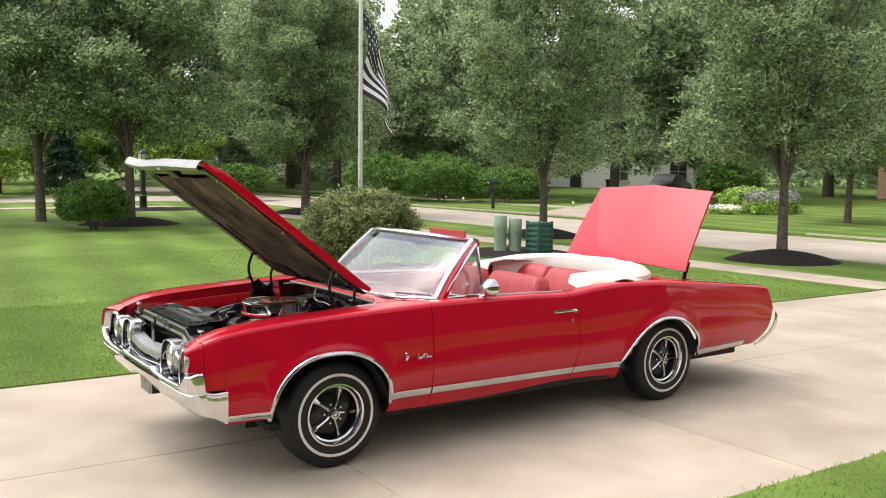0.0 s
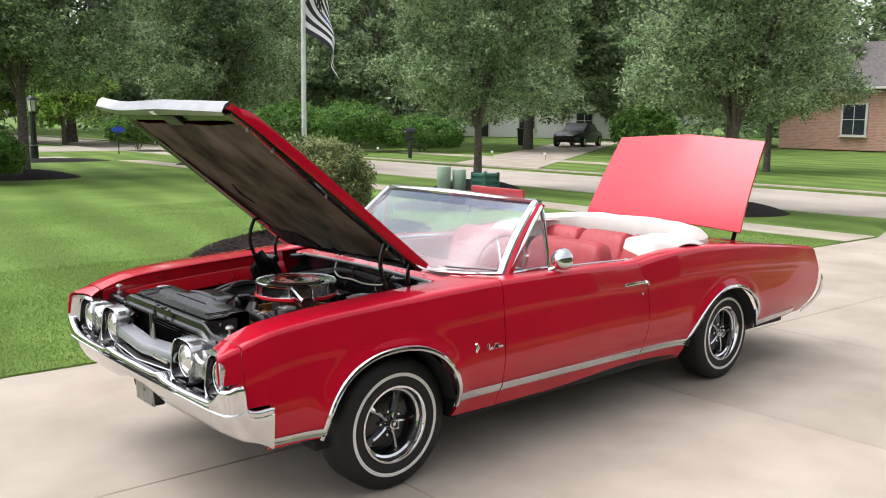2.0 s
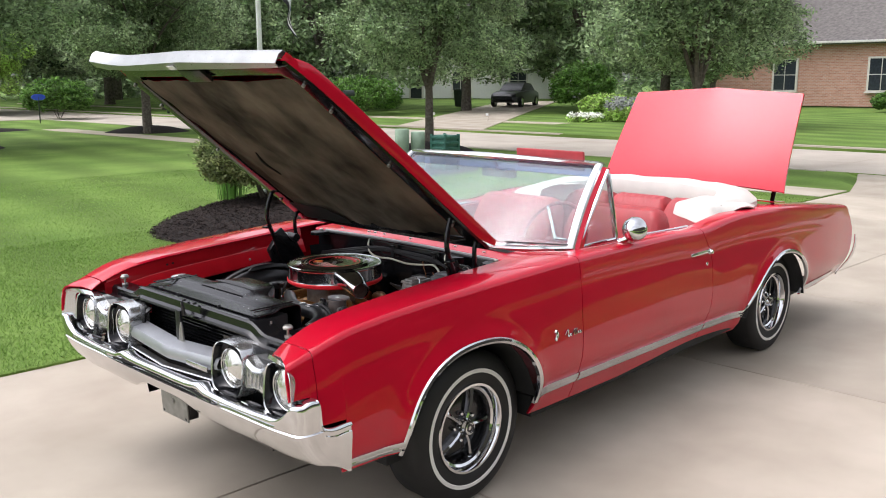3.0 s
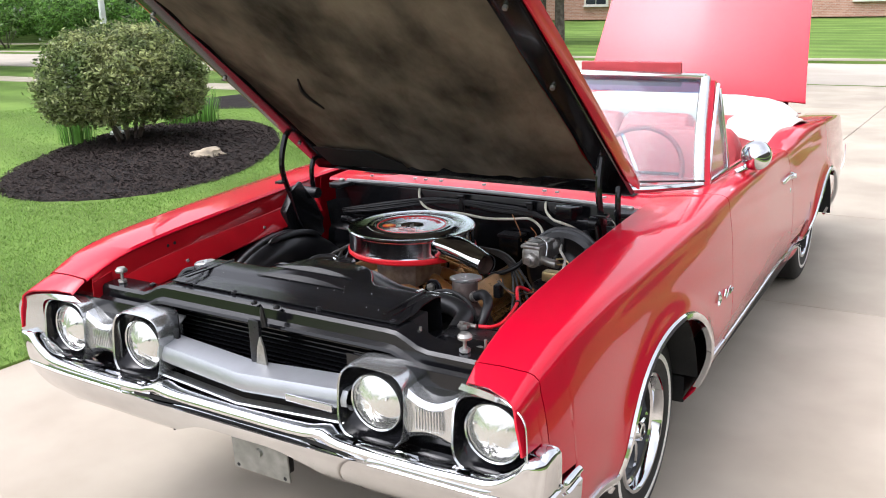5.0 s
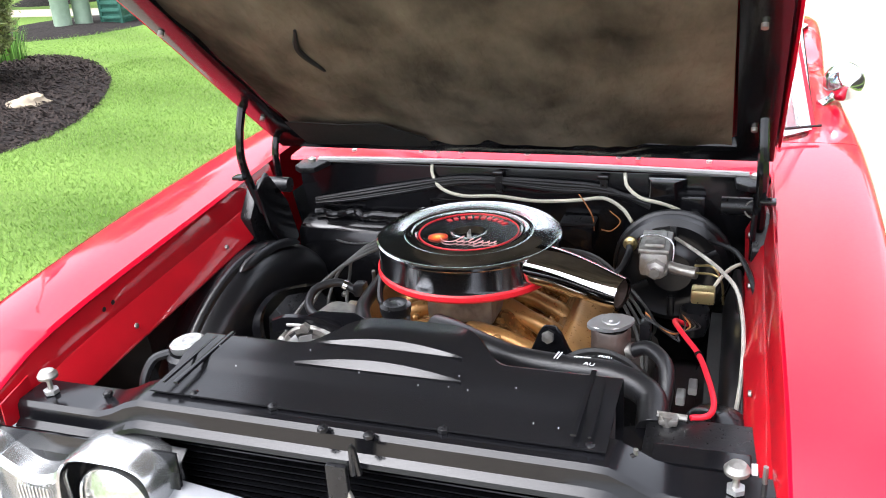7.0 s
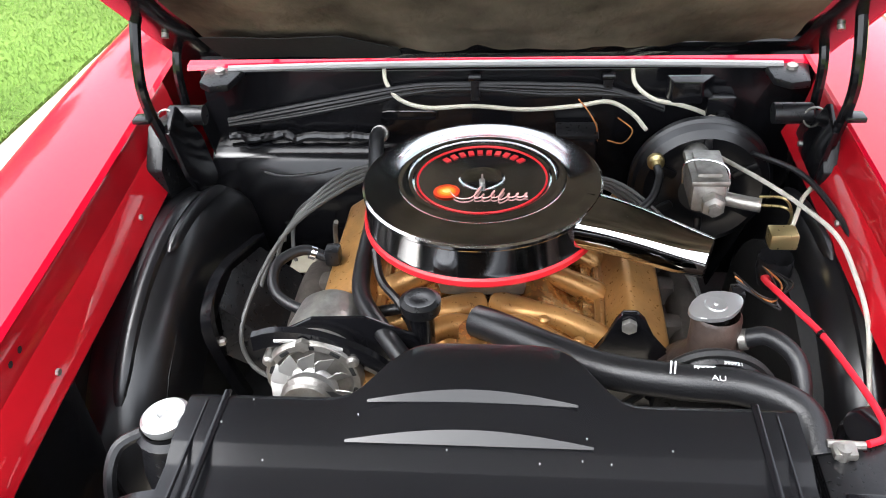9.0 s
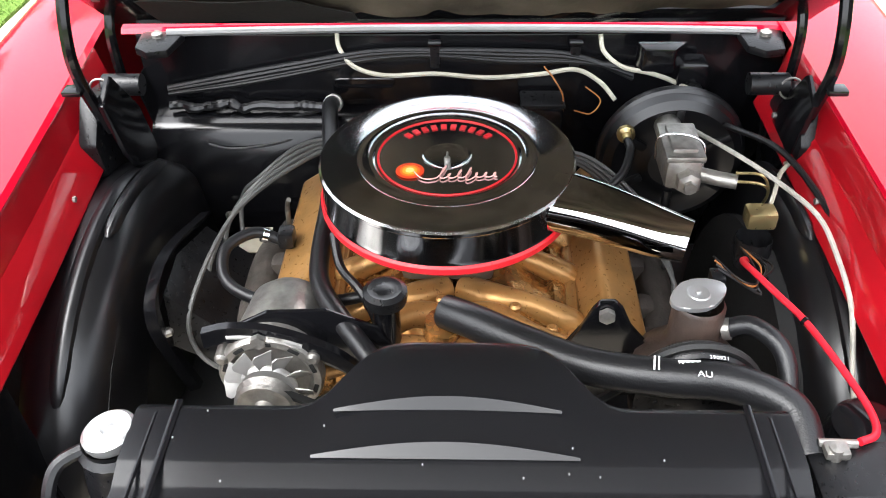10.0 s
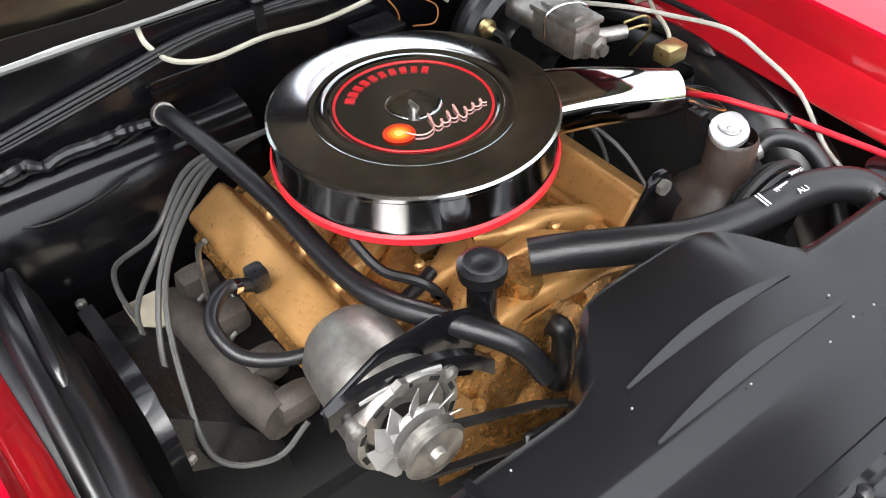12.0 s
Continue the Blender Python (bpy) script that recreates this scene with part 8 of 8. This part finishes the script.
# ---- houses ----
SIDING = mat("white_siding", (0.74, 0.74, 0.73), 0.6, var=0.04)
BRICK = mat("brick_wall", (0.36, 0.155, 0.105), 0.85, base2=(0.47, 0.23, 0.17), scale=3.0, detail=10, bump=0.4, bscale=40)
def brick_courses(m, long):
    """Adds laid courses with pale joints to a wall that runs along y."""
    n, l = m.node_tree.nodes, m.node_tree.links
    p = n["Principled BSDF"]
    tc, sep, com, tex, mix = n.new("ShaderNodeTexCoord"), n.new("ShaderNodeSeparateXYZ"), n.new("ShaderNodeCombineXYZ"), n.new("ShaderNodeTexBrick"), n.new("ShaderNodeMix")
    l.new(tc.outputs["Object"], sep.inputs[0])
    l.new(sep.outputs["Y"], com.inputs["X"])
    l.new(sep.outputs["Z"], com.inputs["Y"])
    l.new(com.outputs[0], tex.inputs["Vector"])
    tex.inputs["Scale"].default_value = 1.0
    tex.inputs["Brick Width"].default_value, tex.inputs["Row Height"].default_value, tex.inputs["Mortar Size"].default_value = long, 0.085, 0.010
    tex.inputs["Color1"].default_value, tex.inputs["Color2"].default_value, tex.inputs["Mortar"].default_value = (0.40, 0.19, 0.13, 1), (0.56, 0.31, 0.23, 1), (0.55, 0.48, 0.42, 1)
    mix.data_type, mix.blend_type = "RGBA", "MIX"
    mix.inputs[0].default_value = 0.75
    l.new(p.inputs["Base Color"].links[0].from_socket, mix.inputs[6])
    l.new(tex.outputs["Color"], mix.inputs[7])
    l.new(mix.outputs[2], p.inputs["Base Color"])


brick_courses(BRICK, 0.24)
ROOF = mat("shingle_roof", (0.10, 0.09, 0.085), 0.9, base2=(0.17, 0.155, 0.145), scale=5, bump=0.5, bscale=30)
PANE = mat("window_pane", (0.03, 0.035, 0.045), 0.08, var=0.2, coat=0.5)
TRIM = mat("pale_trim", (0.62, 0.60, 0.55), 0.6, var=0.05)


def house(name, label, m, w, d, h, roof_h, wall, windows, door_at, lines):
    """A house in its own frame: the front runs along x at y = 0, the depth along +y."""
    ob = thing(name, label, "house", m.translation)
    bm = box((w / 2, d / 2, h / 2), (w, d, h), 0, m)
    body = part("wall", bm, wall, ob)
    if lines:
        for k in range(int(h / lines)):
            part("siding_lap", box((w / 2, -0.012, (k + 0.5) * lines), (w, 0.02, lines * 0.92), 0, m @ Matrix.Rotation(radians(0.0), 4, "X")), wall, body)
    o = 0.5
    prof = [(-o, -o, h - 0.05), (-o, d / 2, h + roof_h), (-o, d + o, h - 0.05)]
    rows = [[m @ Vector((x, y, z)) for _, y, z in prof] for x in (-o, w + o)]
    rf = part("roof", loft(rows), ROOF, ob, thick=0.18)
    for x in (0, w):
        gb = bmesh.new()
        gb.faces.new([gb.verts.new(m @ Vector(p)) for p in ((x, 0, h), (x, d, h), (x, d / 2, h + roof_h - 0.1))])
        part("gable", gb, wall, ob, thick=0.1)
    part("chimney", box((w * 0.7, d * 0.55, h + roof_h * 0.75), (0.9, 0.7, 1.8), 0.02, m), BRICK, rf)
    part("gutter", box((w / 2, -o - 0.02, h - 0.08), (w + 2 * o, 0.12, 0.12), 0.02, m), TRIM, rf)
    for x, z, ww, hh in windows:
        win = part("window", box((x, -0.05, z), (ww + 0.20, 0.10, hh + 0.20), 0.01, m), TRIM, ob, "pale framed window")
        part("pane", box((x - ww / 4, -0.105, z), (ww / 2 - 0.05, 0.03, hh), 0, m), PANE, win)
        part("pane", box((x + ww / 4, -0.105, z), (ww / 2 - 0.05, 0.03, hh), 0, m), PANE, win)
        part("glazing_bar", box((x, -0.115, z), (ww, 0.03, 0.04), 0, m), TRIM, win)
        part("sill", box((x, -0.12, z - hh / 2 - 0.12), (ww + 0.3, 0.2, 0.08), 0.01, m), TRIM, win)
    if door_at is not None:
        dr = part("door", box((door_at, -0.06, 1.05), (1.0, 0.12, 2.1), 0.01, m), PANE, ob, "dark front door")
        part("door_frame", box((door_at, -0.04, 1.1), (1.3, 0.09, 2.3), 0.01, m), TRIM, dr)
    return ob


house("white_house", "white two-storey house with dark windows behind the trees", at(47, 62, 0.35, Matrix.Rotation(radians(-62), 4, "Z")), 24, 10, 5.6, 3.2, SIDING,
      [(3, 1.5, 1.4, 1.5), (7, 1.5, 1.4, 1.5), (3, 4.2, 1.2, 1.4), (7, 4.2, 1.2, 1.4), (11, 4.2, 1.2, 1.4), (15, 1.5, 1.4, 1.5), (15, 4.2, 1.2, 1.4), (20, 4.2, 1.2, 1.4), (20, 1.5, 1.4, 1.5)], 11, 0.28)
house("brick_house", "red brick house with pale trimmed windows behind the lawn", at(49, 23, 0.35, Matrix.Rotation(radians(-90), 4, "Z")), 22, 11, 3.6, 3.0, BRICK,
           [(4.5, 1.75, 1.3, 1.7), (9.8, 1.75, 1.3, 1.7), (15, 1.75, 1.6, 1.7), (19.5, 1.75, 1.6, 1.7)], 12.5, 0)
# out of view: a dark bulk added to shape reflections on the car's near side
house("unseen_house", "plain dark brown house closing the yard behind the driveway", at(15, -11.0, 0, Matrix.Rotation(radians(180), 4, "Z")), 28, 9, 4.2, 2.8, mat("unseen_dark_siding", (0.045, 0.038, 0.032), 0.8, var=0.15, scale=2), [], None, 0)

# parked sedan across the street
sx, sy0, sz = 40.5, 31.8, 0.24
M = at(sx, sy0, sz, Matrix.Rotation(radians(200), 4, "Z"))
sedan = thing("parked_sedan", "black sedan parked on the far driveway", "car", (sx, sy0, sz))
DARK_PAINT = mat("black_car_paint", (0.010, 0.010, 0.014), 0.35, coat=0.3, var=0.2)
rows = []
for x, w, z0, z1 in ((-2.3, 0.60, 0.45, 0.75), (-2.2, 0.82, 0.30, 0.90), (-1.4, 0.90, 0.25, 1.0), (0, 0.92, 0.25, 1.0), (1.2, 0.90, 0.25, 0.96), (2.1, 0.80, 0.30, 0.82), (2.3, 0.60, 0.42, 0.66)):
    rows.append([M @ Vector((x, y * w, z)) for y, z in ((-1, z0), (-1.02, (z0 + z1) / 2), (-0.95, z1 - 0.05), (-0.8, z1), (0.8, z1), (0.95, z1 - 0.05), (1.02, (z0 + z1) / 2), (1, z0))])
part("body", loft(rows, close_v=True, caps=True), DARK_PAINT, sedan, "glossy black body")
rows = [[M @ Vector((x, y * w, z)) for y, z in ((-1, 0.95), (-0.86, zt), (0.86, zt), (1, 0.95))] for x, w, zt in ((-1.75, 0.80, 0.98), (-1.1, 0.78, 1.38), (0.1, 0.76, 1.46), (0.9, 0.80, 0.98))]
part("cabin", loft(rows, caps=True), BLACK_SATIN, sedan, "dark glazed cabin")
for dx in (-1.4, 1.4):
    for dy in (-0.86, 0.86):
        w = part("wheel", lathe([(0.20, -0.1), (0.32, -0.1), (0.33, 0.0), (0.32, 0.1), (0.20, 0.1)], 24, M @ at(dx, dy, 0.33, AX_Y)), RUBBER, sedan)
        part("rim", lathe([(0.0, -0.105), (0.2, -0.10), (0.2, 0.10), (0.0, 0.105)], 16, M @ at(dx, dy, 0.33, AX_Y)), ALU, w)
for dy in (-0.62, 0.62):
    part("tail_light", box((-2.27, dy, 0.72), (0.10, 0.30, 0.12), 0.02, M), RED_LENS, sedan, "red tail light")
part("plate_bar", box((-2.31, 0, 0.62), (0.03, 0.32, 0.10), 0, M), MARK_WHITE, sedan)
for x, y in ((38.6, 34.6), (39.4, 35.4)):
    bn = thing("trash_bin", "dark green wheeled trash bin by the white house", "trash bin", (x, y, 0.22), "trash bins")
    part("bin_body", loft([[(x + a * s, y + b * s, 0.22 + z) for a, b in ((-0.3, -0.3), (0.3, -0.3), (0.3, 0.3), (-0.3, 0.3))] for z, s in ((0, 0.8), (1.0, 1.0))], close_v=True, caps=True), DARK_IRON, bn)
    part("bin_lid", box((x, y, 1.26), (0.68, 0.68, 0.08), 0.02), DARK_IRON, bn)
